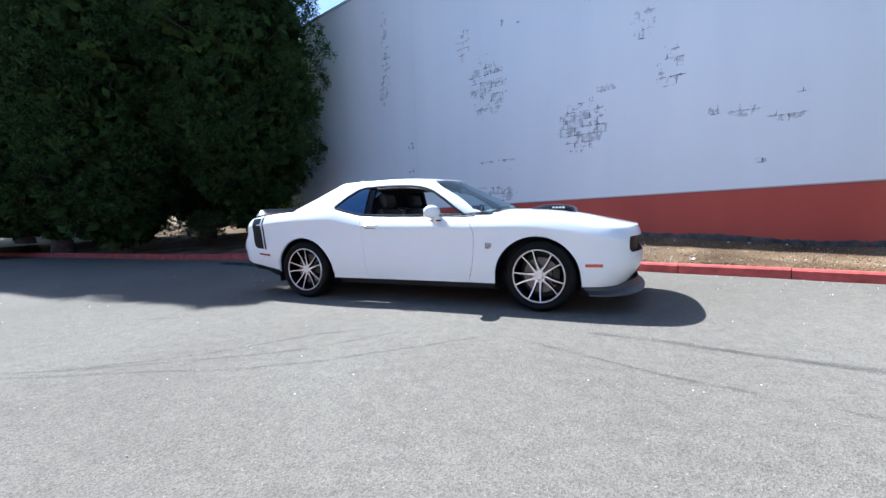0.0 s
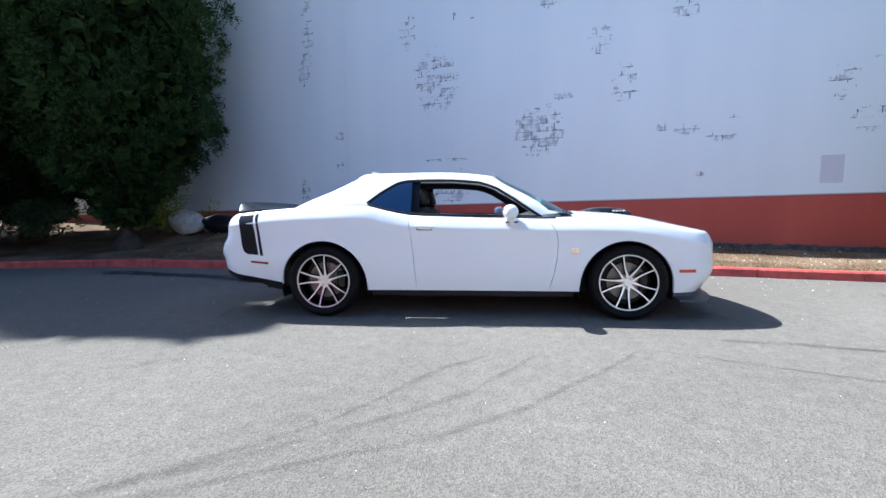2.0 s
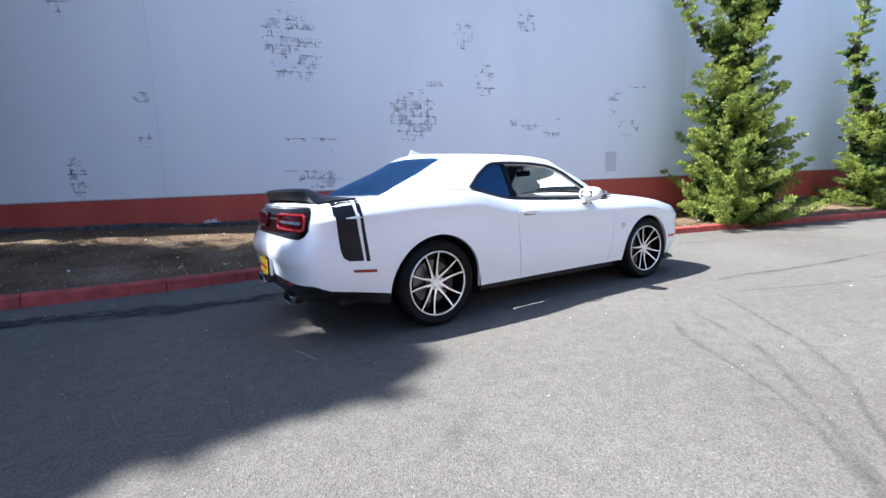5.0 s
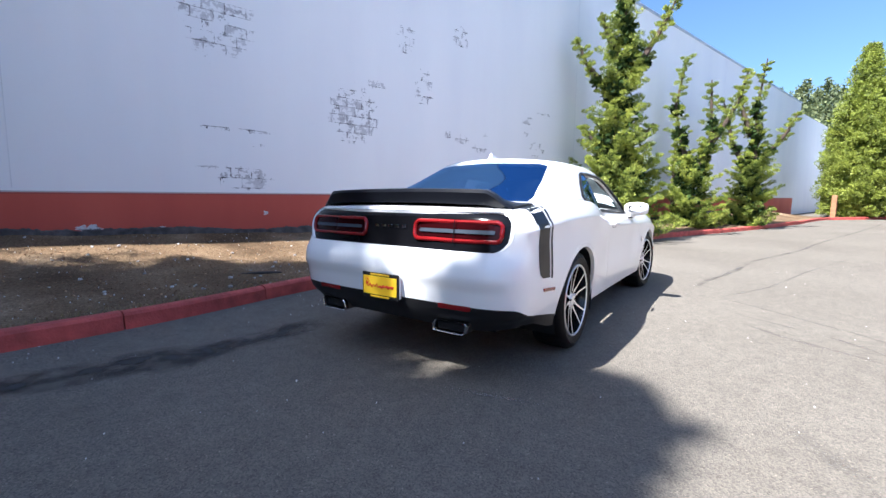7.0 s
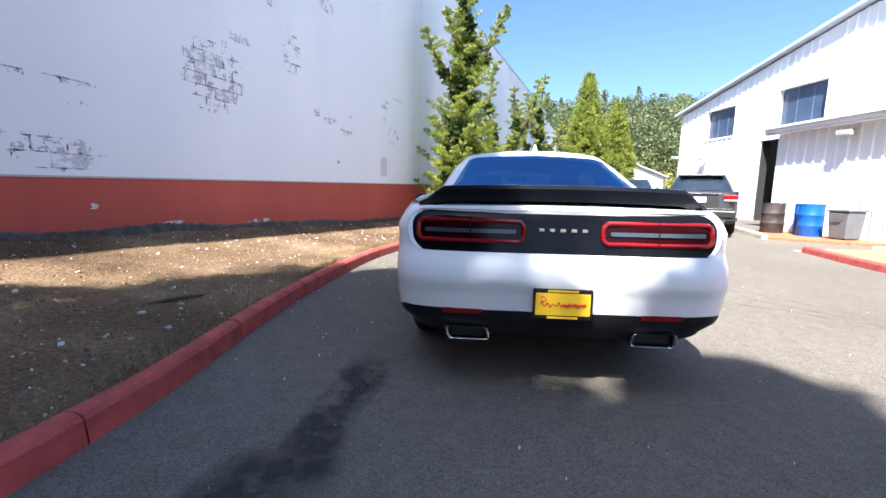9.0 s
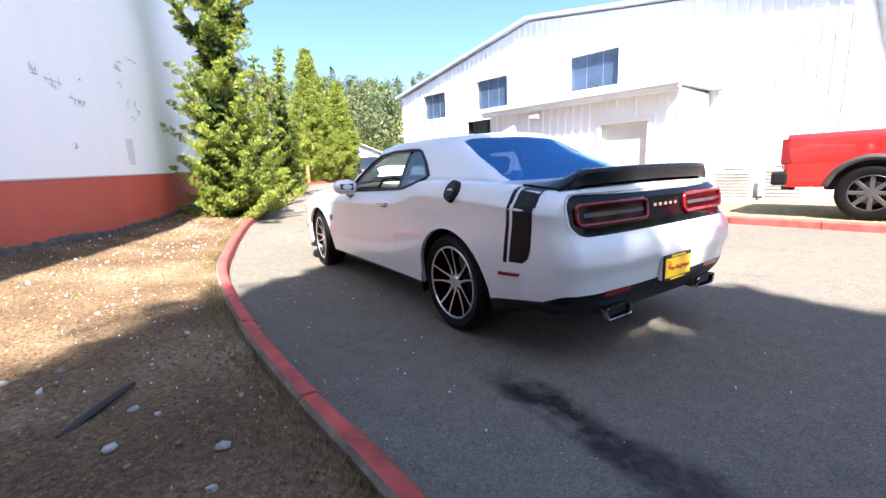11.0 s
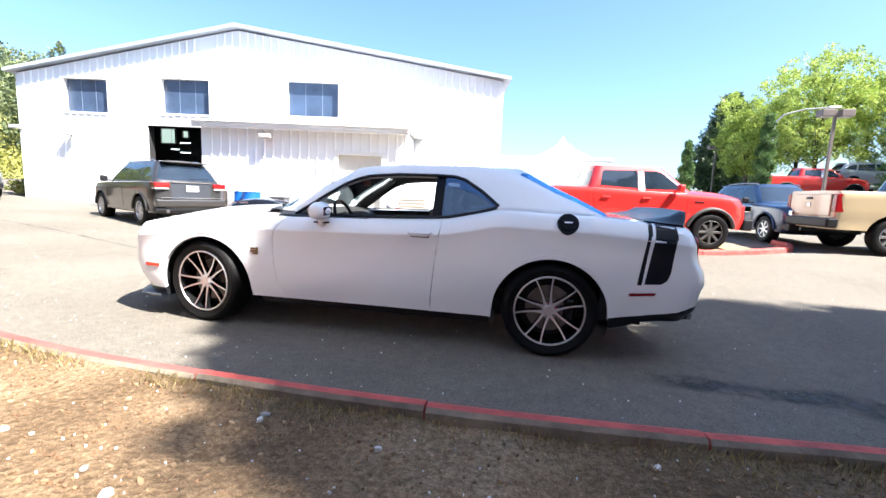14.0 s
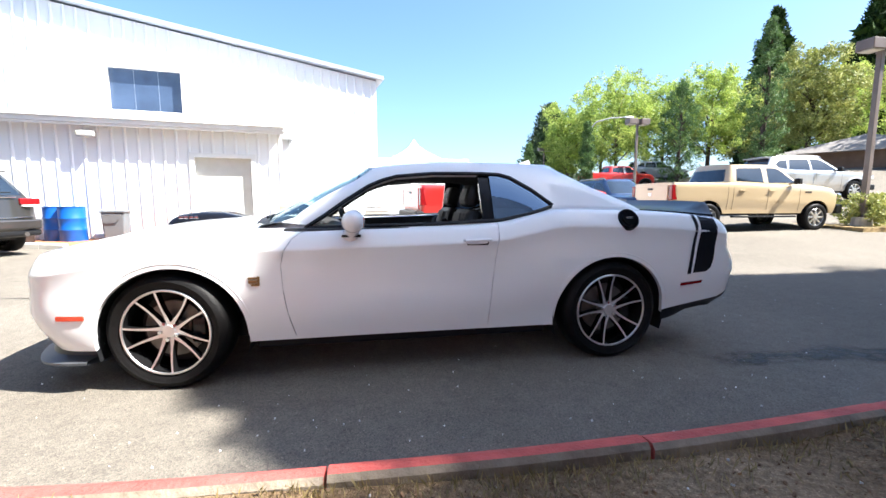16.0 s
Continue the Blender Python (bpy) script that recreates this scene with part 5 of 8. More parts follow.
# ---- wheels ----
def build_wheel(parent, m, side, radius=0.364, rim=0.262, width=0.245, spokes="vee", rim_mat=None, face_mat=None, phase=-44):
    """A wheel whose outer face looks along +y of its own frame."""
    w = empty("wheel", m @ (Matrix.Identity(4) if side > 0 else pose(0, 0, 0, 0, 0, 180)))
    w.parent = parent
    h = width / 2
    b = bmesh.new()
    R, r = radius, rim
    lathe(b, [(r + 0.002, h - 0.02), (r + 0.02, h - 0.004), (r + 0.045, h), ((R + r) / 2 + 0.005, h + 0.006), (R - 0.03, h - 0.003), (R - 0.012, h - 0.016), (R - 0.002, h - 0.045), (R, h - 0.07), (R, -h + 0.07), (R - 0.012, -h + 0.016), (R - 0.03, -h + 0.003), (r + 0.03, -h), (r, -h + 0.02)], 56)
    bmesh.ops.recalc_face_normals(b, faces=b.faces)
    tyre = part("tyre", b, RUBBER, w)
    finish(tyre, 50)
    b = bmesh.new()
    lathe(b, [(r + 0.004, h - 0.022), (r + 0.006, h - 0.006), (r + 0.002, h - 0.002), (r - 0.006, h - 0.003), (r - 0.009, h - 0.009)], 56)
    bmesh.ops.recalc_face_normals(b, faces=b.faces)
    finish(part("rim_lip", b, face_mat or MACHINED, w))
    b = bmesh.new()
    lathe(b, [(r - 0.009, h - 0.009), (r - 0.018, h - 0.05), (r - 0.03, 0.0), (r - 0.03, -h + 0.02)], 48)
    finish(part("rim_barrel", b, rim_mat or RIM_BLACK, w))
    b = bmesh.new()
    cyl(b, 0.178, 0.178, (0, -0.01, 0), (0, 0.012, 0), 40)
    cyl(b, 0.085, 0.08, (0, 0.012, 0), (0, 0.05, 0), 30)
    part("brake_disc", b, STEEL, w)
    b = bmesh.new()
    box(b, -0.20, -0.11, -0.02, 0.05, -0.09, 0.09, 0.02)
    part("brake_caliper", b, RIM_BLACK, w)
    b = bmesh.new()
    cyl(b, r - 0.03, r - 0.03, (0, -0.06, 0), (0, -0.05, 0), 40)
    part("backing", b, BLACK_SATIN, w)
    if spokes == "vee":
        for g in range(5):
            for e in (-1, 1):
                a0 = radians(phase + 72 * g)
                b = bmesh.new()
                bt = bmesh.new()
                prev = None
                for j in range(8):
                    t = j / 7
                    q0, q1 = radians(5), radians(21.5)
                    px_ = lerp(0.04 * math.cos(q0), (r - 0.006) * math.cos(q1), t)
                    py_ = lerp(0.04 * math.sin(q0), (r - 0.006) * math.sin(q1), t) + 0.008 * math.sin(math.pi * t)
                    rr = math.hypot(px_, py_)
                    ang = a0 + e * math.atan2(py_, px_)
                    wd = 0.0062 + 0.009 * (1 - t) ** 4
                    yf = lerp(h - 0.045, h - 0.008, t**1.4)
                    d, p = Vector((math.cos(ang), 0, math.sin(ang))), Vector((-math.sin(ang), 0, math.cos(ang)))
                    c = d * rr
                    cur = [c - p * wd + Vector((0, yf, 0)), c + p * wd + Vector((0, yf, 0)), c + p * (wd + 0.005) + Vector((0, yf - 0.04, 0)), c - p * (wd + 0.005) + Vector((0, yf - 0.04, 0))]
                    vb = [b.verts.new(q) for q in cur]
                    vt = [bt.verts.new(cur[0] + Vector((0, 0.0012, 0))), bt.verts.new(cur[1] + Vector((0, 0.0012, 0)))]
                    if prev:
                        pb, pt = prev
                        for k in range(4):
                            b.faces.new((pb[k], pb[(k + 1) % 4], vb[(k + 1) % 4], vb[k]))
                        bt.faces.new((pt[0], pt[1], vt[1], vt[0]))
                    prev = (vb, vt)
                bmesh.ops.recalc_face_normals(b, faces=b.faces)
                sp = part("spoke", b, rim_mat or RIM_BLACK, w)
                part("spoke_face", bt, face_mat or MACHINED, sp)
        b = bmesh.new()
        cyl(b, 0.075, 0.05, (0, h - 0.10, 0), (0, h - 0.046, 0), 30)
        hub = part("hub", b, rim_mat or RIM_BLACK, w)
        b = bmesh.new()
        cyl(b, 0.044, 0.036, (0, h - 0.046, 0), (0, h - 0.034, 0), 24)
        part("hub_cap", b, MACHINED, hub)
        for g in range(5):
            a = radians(phase + 72 * g + 36)
            b = bmesh.new()
            cyl(b, 0.011, 0.011, (0.054 * math.cos(a), h - 0.06, 0.054 * math.sin(a)), (0.054 * math.cos(a), h - 0.028, 0.054 * math.sin(a)), 6)
            part("lug_nut", b, CHROME, hub)
    else:
        for g in range(spokes):
            a = 2 * math.pi * g / spokes
            b = bmesh.new()
            box(b, 0.05, r - 0.005, h - 0.06, h - 0.02, -0.03, 0.03, 0.008, Matrix.Rotation(-a, 4, "Y"))
            part("spoke", b, face_mat or MACHINED, w)
        b = bmesh.new()
        cyl(b, 0.075, 0.065, (0, h - 0.09, 0), (0, h - 0.015, 0), 24)
        part("hub", b, face_mat or MACHINED, w)
    return w


TURNED = -6
for x, s in ((1.475, 1), (1.475, -1), (-1.475, 1), (-1.475, -1)):
    build_wheel(coupe, pose(x, 0.795 * s, 0.362, 0, 0, TURNED if x > 0 else 0), s, phase=-44 if x > 0 else -29)


# ---- seats and dash ----
def seat_half(bm, x, y, w, back):
    """Cushion or backrest as a rounded, bolstered block."""
    if not back:
        box(bm, x - 0.27, x + 0.25, y - w / 2, y + w / 2, 0.42, 0.56, 0.05)
        for s in (1, -1):
            box(bm, x - 0.25, x + 0.22, y + s * (w / 2 - 0.05) - 0.05, y + s * (w / 2 - 0.05) + 0.05, 0.44, 0.62, 0.04)
    else:
        m = Matrix.Translation((x - 0.25, y, 0.52)) @ Matrix.Rotation(radians(-18), 4, "Y")
        box(bm, -0.07, 0.06, -w / 2, w / 2, 0.0, 0.60, 0.05, m)
        for s in (1, -1):
            box(bm, -0.05, 0.11, s * (w / 2 - 0.05) - 0.05, s * (w / 2 - 0.05) + 0.05, 0.08, 0.48, 0.04, m)


for y in (0.37, -0.37):
    seat = empty("front_seat")
    seat.parent = coupe
    for nm, bk in (("seat", False), ("backrest", True)):
        b = bmesh.new()
        seat_half(b, -0.10, y, 0.50, bk)
        part(nm, b, LEATHER, seat)
    b = bmesh.new()
    m = Matrix.Translation((-0.35, y, 0.52)) @ Matrix.Rotation(radians(-16), 4, "Y")
    box(b, -0.05, 0.06, -0.14, 0.14, 0.61, 0.79, 0.045, m)
    part("headrest", b, LEATHER, seat)
    b = bmesh.new()
    box(b, 0.062, 0.068, -0.12, 0.12, 0.1, 0.55, 0.002, m)
    part("backrest_insert", b, SEAT_CLOTH, seat)
b = bmesh.new()
box(b, -1.35, -0.9, -0.62, 0.62, 0.42, 0.6, 0.06)
m = Matrix.Translation((-1.3, 0, 0.55)) @ Matrix.Rotation(radians(-22), 4, "Y")
box(b, -0.08, 0.05, -0.6, 0.6, 0.0, 0.52, 0.06, m)
part("rear_bench", b, LEATHER, coupe, "black leather rear bench")
b = bmesh.new()
box(b, -1.9, -1.4, -0.66, 0.66, 1.04, 1.075, 0.01)
part("parcel_shelf", b, TRIM_BLACK, coupe)
b = bmesh.new()
rings = []
for x, z in ((0.98, 1.0), (0.86, 1.02), (0.70, 1.005), (0.58, 0.975), (0.52, 0.92), (0.53, 0.78), (0.62, 0.60), (0.8, 0.4)):
    rings.append([b.verts.new((x + 0.02 * math.cos(y * 4), y, z + (0.03 * math.exp(-((y - 0.37) / 0.18) ** 2) if z > 0.9 else 0))) for y in np.linspace(-0.80, 0.80, 17)])
for a, c in zip(rings, rings[1:]):
    for k in range(16):
        b.faces.new((a[k], a[k + 1], c[k + 1], c[k]))
finish(part("dashboard", b, TRIM_BLACK, coupe))
b = bmesh.new()
box(b, -0.6, 0.62, -0.12, 0.12, 0.35, 0.66, 0.03)
part("console", b, TRIM_BLACK, coupe)
sw = empty("steering_wheel", Matrix.Translation((0.40, 0.37, 0.935)) @ Matrix.Rotation(radians(-68), 4, "Y"))
sw.parent = coupe
b = bmesh.new()
tube(b, [(0.18 * math.cos(2 * math.pi * k / 28), 0.18 * math.sin(2 * math.pi * k / 28), 0) for k in range(30)], 0.015, 8)
part("steering_rim", b, LEATHER, sw)
b = bmesh.new()
cyl(b, 0.07, 0.06, (0, 0, -0.03), (0, 0, 0.02), 20)
box(b, -0.02, 0.02, -0.17, 0.17, -0.012, 0.008, 0.004)
box(b, -0.17, 0, -0.025, 0.025, -0.012, 0.008, 0.004)
part("steering_hub", b, TRIM_BLACK, sw)
b = bmesh.new()
box(b, 0.33, 0.36, -0.11, 0.11, 1.25, 1.315, 0.015)
cyl(b, 0.01, 0.01, (0.345, 0, 1.3), (0.32, 0, 1.39), 8)
part("inside_mirror", b, TRIM_BLACK, coupe)
for s in (1, -1):
    b = bmesh.new()
    box(b, -0.9, 0.8, *sorted((0.80 * s, 0.86 * s)), 0.35, 0.985, 0.02)
    part("door_card", b, TRIM_BLACK, coupe)
for x0, x1, z1 in ((0.8, 0.9, 0.98), (-1.95, -1.85, 1.05)):
    b = bmesh.new()
    box(b, x0, x1, -0.8, 0.8, 0.3, z1)
    part("bulkhead", b, TRIM_BLACK, coupe)

# ---- the other vehicles ----
CAR_GLASS = mat("dark_car_glass", (0.016, 0.024, 0.036), 0.05, var=0.3, scale=2.0, coat=0.5, spec=0.6)
ALLOY = mat("silver_alloy", (0.55, 0.55, 0.56), 0.3, 1.0, var=0.08)


def paint(name, col, metal=0.0):
    return mat(name, col, 0.35, metal, var=0.03, scale=1.0, coat=1.0)


def build_vehicle(name, label, category, colour, m, spec):
    """A parked vehicle facing +x, its origin on the ground under its middle."""
    root = tagged(empty(name, m), label, category)
    E_, M_, W_, N_, T_ = spec["edge"], spec["mid"], spec["wide"], spec["nose"], spec["tail"]
    low = spec["low"]

    def ez(x, y):
        f = min(1.0, abs(y) / curve_y(W_, x))
        return curve_y(E_, x) + (curve_y(M_, x) - curve_y(E_, x)) * (1 - f**3)
    ins = [(0, 0.06), (0.015, 0.03), (0.05, 0.012), (0.12, 0.0), (0.3, 0.004), (0.5, 0.012), (0.75, 0.05)]
    cf, cs, cr = 12, 40, 12
    rows = []
    for q in range(14):
        s = 1 - (q / 13)
        s = s**1.4
        zf = lerp(spec["ztop"], low, s)
        flat = half_outline(curve_y(N_, zf), curve_y(T_, zf), lambda x: curve_y(W_, x), spec.get("lf", 0.45), spec.get("lr", 0.35), 3.0, spec.get("nr", 4.0), (cf, cs, cr))
        row = []
        for x, y in flat:
            t = ez(x, y)
            z = lerp(t, low, s)
            w = curve_y(W_, x)
            row.append((x, y * (w - curve_y(ins, t - z)) / w, z))
        rows.append(row)
    top = rows[-1]
    for k in range(1, 7):
        f = k / 6
        row = []
        for i, (x, y, z) in enumerate(top):
            xt = lerp(top[0][0], top[cf][0], i / cf) if i < cf else (lerp(top[-1][0], top[cf + cs][0], (len(top) - 1 - i) / cr) if i > cf + cs else x)
            px, py = lerp(x, xt, f), y * (1 - f)
            row.append((px, py, ez(px, py * 1.06)))
        rows.append(row)
    sh = loft_half(rows)
    tree = BVHTree.FromBMesh(sh)
    wr, axles = spec["wheel"], spec["axles"]
    for s in (1, -1):
        for cx in axles:
            r = wr + spec.get("gap", 0.07)
            poly = [(cx + r * math.cos(math.pi * k / 18), wr + r * math.sin(math.pi * k / 18)) for k in range(19)] + [(cx - r, 0.05), (cx + r, 0.05)]
            bmesh.ops.delete(sh, geom=cut(sh, poly, "xz", lambda c: c.y * s > 0.4), context="FACES")
    c0, c1 = spec["cabin"]
    bmesh.ops.delete(sh, geom=[f for f in sh.faces if f.normal.z > 0.6 and f.calc_center_median().z > spec["ztop"] - 0.45 and c0 + 0.25 < f.calc_center_median().x < c1 - 0.45 and abs(f.calc_center_median().y) < curve_y(W_, 0) - 0.2], context="FACES")
    if "bed" in spec:
        b0, b1, floor = spec["bed"]
        bmesh.ops.delete(sh, geom=[f for f in sh.faces if f.normal.z > 0.6 and b0 < f.calc_center_median().x < b1 and abs(f.calc_center_median().y) < curve_y(W_, b0) - 0.14 and f.calc_center_median().z > floor + 0.2], context="FACES")
    rim_in(sh, 0.03)
    finish(part("body", sh, colour, root))
    if "bed" in spec:
        b = bmesh.new()
        w = curve_y(W_, b0) - 0.13
        zt = curve_y(E_, b0) - 0.02
        for f in (((b0, -w, floor), (b1, -w, floor), (b1, w, floor), (b0, w, floor)), ((b0, -w, floor), (b0, w, floor), (b0, w, zt), (b0, -w, zt)), ((b1, -w, floor), (b1, -w, zt), (b1, w, zt), (b1, w, floor)), ((b0, -w, floor), (b0, -w, zt), (b1, -w, zt), (b1, -w, floor)), ((b0, w, floor), (b1, w, floor), (b1, w, zt), (b0, w, zt))):
            b.faces.new([b.verts.new(c) for c in f])
        part("load_bed", b, BLACK_SATIN, root, "black lined load bed")
    # cabin
    rf0, rf1, rz, bw, rw_ = *spec["roof"], spec["roof_z"], spec["belt_w"], spec["roof_w"]
    rows = []
    for w in (0, 0.15, 0.35, 0.55, 0.72, 0.84, 0.92, 0.97, 1.0):
        xf, xr = lerp(c1, rf1, w), lerp(c0, rf0, w)
        flat = half_outline(xf, xr, lambda x: 1.0, lerp(0.3, 0.2, w), lerp(0.22, 0.18, w), 3.0, 3.4, (8, 26, 8))
        fy = w**1.25
        rows.append([(x, yn * lerp(bw, rw_, fy), lerp(ez(x, min(curve_y(W_, x), abs(yn) * bw + 0.05)) - 0.02, rz + 0.04 * (1 - yn * yn) - 0.02 * abs((x - (rf0 + rf1) / 2) / (rf1 - rf0)) ** 2 * 2, w)) for x, yn in flat])
    top = rows[-1]
    for k in range(1, 6):
        f = k / 5
        row = []
        for i, (x, y, z) in enumerate(top):
            xt = lerp(top[0][0], top[8][0], i / 8) if i < 8 else (lerp(top[-1][0], top[34][0], (len(top) - 1 - i) / 8) if i > 34 else x)
            py = y * (1 - f)
            row.append((lerp(x, xt, f), py, z + 0.04 * ((y / rw_) ** 2 - (py / rw_) ** 2)))
        rows.append(row)
    cb = loft_half(rows)
    gl = []
    for s in (1, -1):
        for poly in spec["windows"]:
            gl.append(("side_window", take(cb, cut(cb, poly, "xz", lambda c: c.y * s > rw_ * 0.6))))
    zb1 = curve_y(M_, c1) + 0.02
    gl.append(("windscreen", take(cb, cut(cb, [(-bw + 0.08, zb1), (-rw_ + 0.05, rz - 0.06), (rw_ - 0.05, rz - 0.06), (bw - 0.08, zb1)], "yz", lambda c: c.x > rf1 - 0.12))))
    gl.append(("rear_window", take(cb, cut(cb, spec["rear_glass"], "yz", lambda c: c.x < rf0 + 0.1))))
    cob = finish(part("cab", cb, spec.get("roof_mat", colour), root))
    for nm, b in gl:
        finish(part(nm, b, CAR_GLASS, root))
    # arches' lining, floor
    b = bmesh.new()
    box(b, axles[1] - 0.6, axles[0] + 0.5, -0.62, 0.62, low - 0.06, low + 0.15)
    box(b, axles[1] + wr + 0.1, axles[0] - wr - 0.1, -0.82, 0.82, low - 0.04, low + 0.12)
    for cx in axles:
        box(b, cx - wr - 0.12, cx + wr + 0.12, -0.66, 0.66, low, wr * 2 + 0.12)
    part("chassis", b, BLACK_SATIN, root)
    for cx in axles:
        for s in (1, -1):
            build_wheel(root, pose(cx, s * spec["track"], wr), s, wr, wr * 0.63, 0.27, spec["spokes"], ALLOY if not spec.get("dark_wheel") else RIM_BLACK, spec.get("wheel_mat", ALLOY))
    if spec.get("flare"):
        for cx in axles:
            for s in (1, -1):
                b = bmesh.new()
                r = wr + spec.get("gap", 0.07) + 0.02
                pts = []
                for k in range(19):
                    a = math.pi * (k / 18)
                    p = on_body(tree, (cx + r * math.cos(a), max(low + 0.05, wr + r * math.sin(a))), "xz", s, 0.012)
                    if p:
                        pts.append(p)
                if len(pts) > 3:
                    tube(b, pts, 0.045, 8)
                    finish(part("arch_flare", b, spec["flare"], root, "grey plastic arch flare"))
    xt = curve_y(T_, 0.9)
    for s in (1, -1):
        ly, lz, lw, lh = spec["tail_lamp"]
        b = bmesh.new()
        box(b, xt - 0.015, xt + spec.get("lamp_x", 0.16), *sorted((s * (ly - lw / 2), s * (ly + lw / 2))), lz - lh / 2, lz + lh / 2, 0.02)
        part("tail_lamp", b, RED_LENS, root, "red tail lamp")
        b = bmesh.new()
        xn = curve_y(N_, spec["head"][1])
        hy, hz = spec["head"]
        box(b, xn - 0.22, xn - 0.045, *sorted((s * (hy - 0.13), s * (hy + 0.13))), hz - 0.08, hz + 0.08, 0.03)
        part("head_lamp", b, CHROME, root, "clear head lamp")
        b = bmesh.new()
        mx, mz = spec["mirror"]
        mw = curve_y(W_, mx)
        box(b, mx - 0.06, mx + 0.07, *sorted((s * (mw + 0.03), s * (mw + 0.21))), mz - 0.08, mz + 0.09, 0.03)
        box(b, mx - 0.03, mx + 0.03, *sorted((s * (mw - 0.12), s * (mw + 0.05))), mz - 0.06, mz - 0.02, 0.01)
        part("door_mirror", b, spec.get("mirror_mat", BLACK_SATIN), root)
        for hx in spec["handles"]:
            p = on_body(tree, (hx, spec["handle_z"]), "xz", s, 0.02)
            b = bmesh.new()
            box(b, hx - 0.1, hx + 0.1, p.y - 0.018, p.y + 0.018, p.z - 0.018, p.z + 0.018, 0.008)
            part("door_handle", b, spec.get("handle_mat", colour), root)
        for sx in spec["seams"]:
            pts = [on_body(tree, (sx, z), "xz", s, 0.001) for z in np.linspace(low + 0.1, curve_y(E_, sx) - 0.03, 8)]
            b = bmesh.new()
            tube(b, [p for p in pts if p], 0.004, 4)
            part("door_seam", b, BLACK_SATIN, root)
    for nm, z0, z1, xx, mt in spec["bumpers"]:
        b = bmesh.new()
        w = curve_y(W_, xx) - 0.02
        box(b, xx - 0.12, xx + 0.12, -w, w, z0, z1, 0.04)
        part(nm, b, mt or colour, root)
    b = bmesh.new()
    box(b, xt - 0.03, xt - 0.01, -0.16, 0.16, spec["plate_z"], spec["plate_z"] + 0.15, 0.003)
    part("plate", b, WHITE_TRIM, root, "pale number plate, blank")
    return root


SUV = dict(low=0.34, ztop=1.12, edge=[(-2.4, 1.12), (-1.5, 1.13), (0, 1.10), (1.0, 1.08), (1.9, 1.02), (2.3, 0.95), (2.45, 0.85)], mid=[(-2.4, 1.14), (0.9, 1.16), (1.2, 1.14), (2.0, 1.08), (2.45, 0.98)],
           wide=[(-2.45, 0.90), (-1.9, 0.955), (0, 0.965), (1.6, 0.96), (2.2, 0.9), (2.45, 0.82)], nose=[(0.3, 2.30), (0.5, 2.42), (0.8, 2.44), (1.0, 2.40), (1.1, 2.34)], tail=[(0.3, -2.30), (0.55, -2.42), (0.8, -2.40), (1.12, -2.36)],
           wheel=0.375, axles=(1.46, -1.455), cabin=(-2.30, 1.14), roof=(-1.86, 0.24), roof_z=1.67, belt_w=0.85, roof_w=0.60, track=0.82, spokes=7,
           windows=[[(0.74, 1.14), (0.22, 1.52), (-0.02, 1.58), (-0.28, 1.585), (-0.28, 1.15)], [(-0.36, 1.15), (-0.36, 1.58), (-1.16, 1.56), (-1.25, 1.17)], [(-1.33, 1.18), (-1.25, 1.55), (-1.58, 1.5), (-1.9, 1.27)]],
           rear_glass=[(-0.70, 1.18), (-0.755, 1.24), (-0.57, 1.6), (0.57, 1.6), (0.755, 1.24), (0.70, 1.18)], tail_lamp=(0.735, 1.055, 0.36, 0.13), lamp_x=0.34, head=(0.68, 0.86), mirror=(0.62, 1.16), handles=(-0.15, -1.1), handle_z=1.0, seams=(0.85, -0.32, -1.3),
           bumpers=[("rear_bumper", 0.50, 0.70, -2.32, None), ("rear_skirt", 0.36, 0.49, -2.27, BLACK_SATIN), ("front_bumper", 0.38, 0.6, 2.30, BLACK_SATIN)], plate_z=0.90, roof_mat=None)
del SUV["roof_mat"]
PICKUP = dict(low=0.52, ztop=1.38, lr=0.12, nr=6.0, edge=[(-2.9, 1.40), (-1.05, 1.40), (0.4, 1.35), (1.4, 1.32), (2.3, 1.26), (2.75, 1.16), (2.95, 1.04)], mid=[(-2.9, 1.41), (0.4, 1.38), (1.4, 1.42), (2.3, 1.38), (2.95, 1.16)],
              wide=[(-2.95, 0.97), (-2.5, 0.99), (1.5, 0.99), (2.4, 0.97), (2.95, 0.86)], nose=[(0.4, 2.75), (0.7, 2.84), (1.0, 2.86), (1.2, 2.80), (1.3, 2.7)], tail=[(0.4, -2.84), (0.9, -2.86), (1.36, -2.84)],
              wheel=0.40, axles=(1.86, -1.71), gap=0.10, cabin=(-1.12, 1.52), roof=(-0.92, 0.78), roof_z=1.94, belt_w=0.90, roof_w=0.70, track=0.86, spokes=8, bed=(-2.78, -1.18, 0.85),
              windows=[[(1.18, 1.41), (0.70, 1.79), (0.55, 1.835), (0.26, 1.84), (0.26, 1.40)], [(0.10, 1.41), (0.10, 1.84), (-0.68, 1.83), (-0.74, 1.79), (-0.80, 1.45)]],
              rear_glass=[(-0.72, 1.45), (-0.62, 1.80), (0.62, 1.80), (0.72, 1.45)], tail_lamp=(0.90, 1.12, 0.15, 0.42), head=(0.76, 1.02), mirror=(1.0, 1.44), handles=(0.28, -0.68), handle_z=1.18, seams=(1.25, 0.18, -0.95, -1.12),
              bumpers=[("rear_bumper", 0.55, 0.78, -2.88, BLACK_SATIN), ("front_bumper", 0.5, 0.78, 2.78, BLACK_SATIN)], plate_z=0.6)



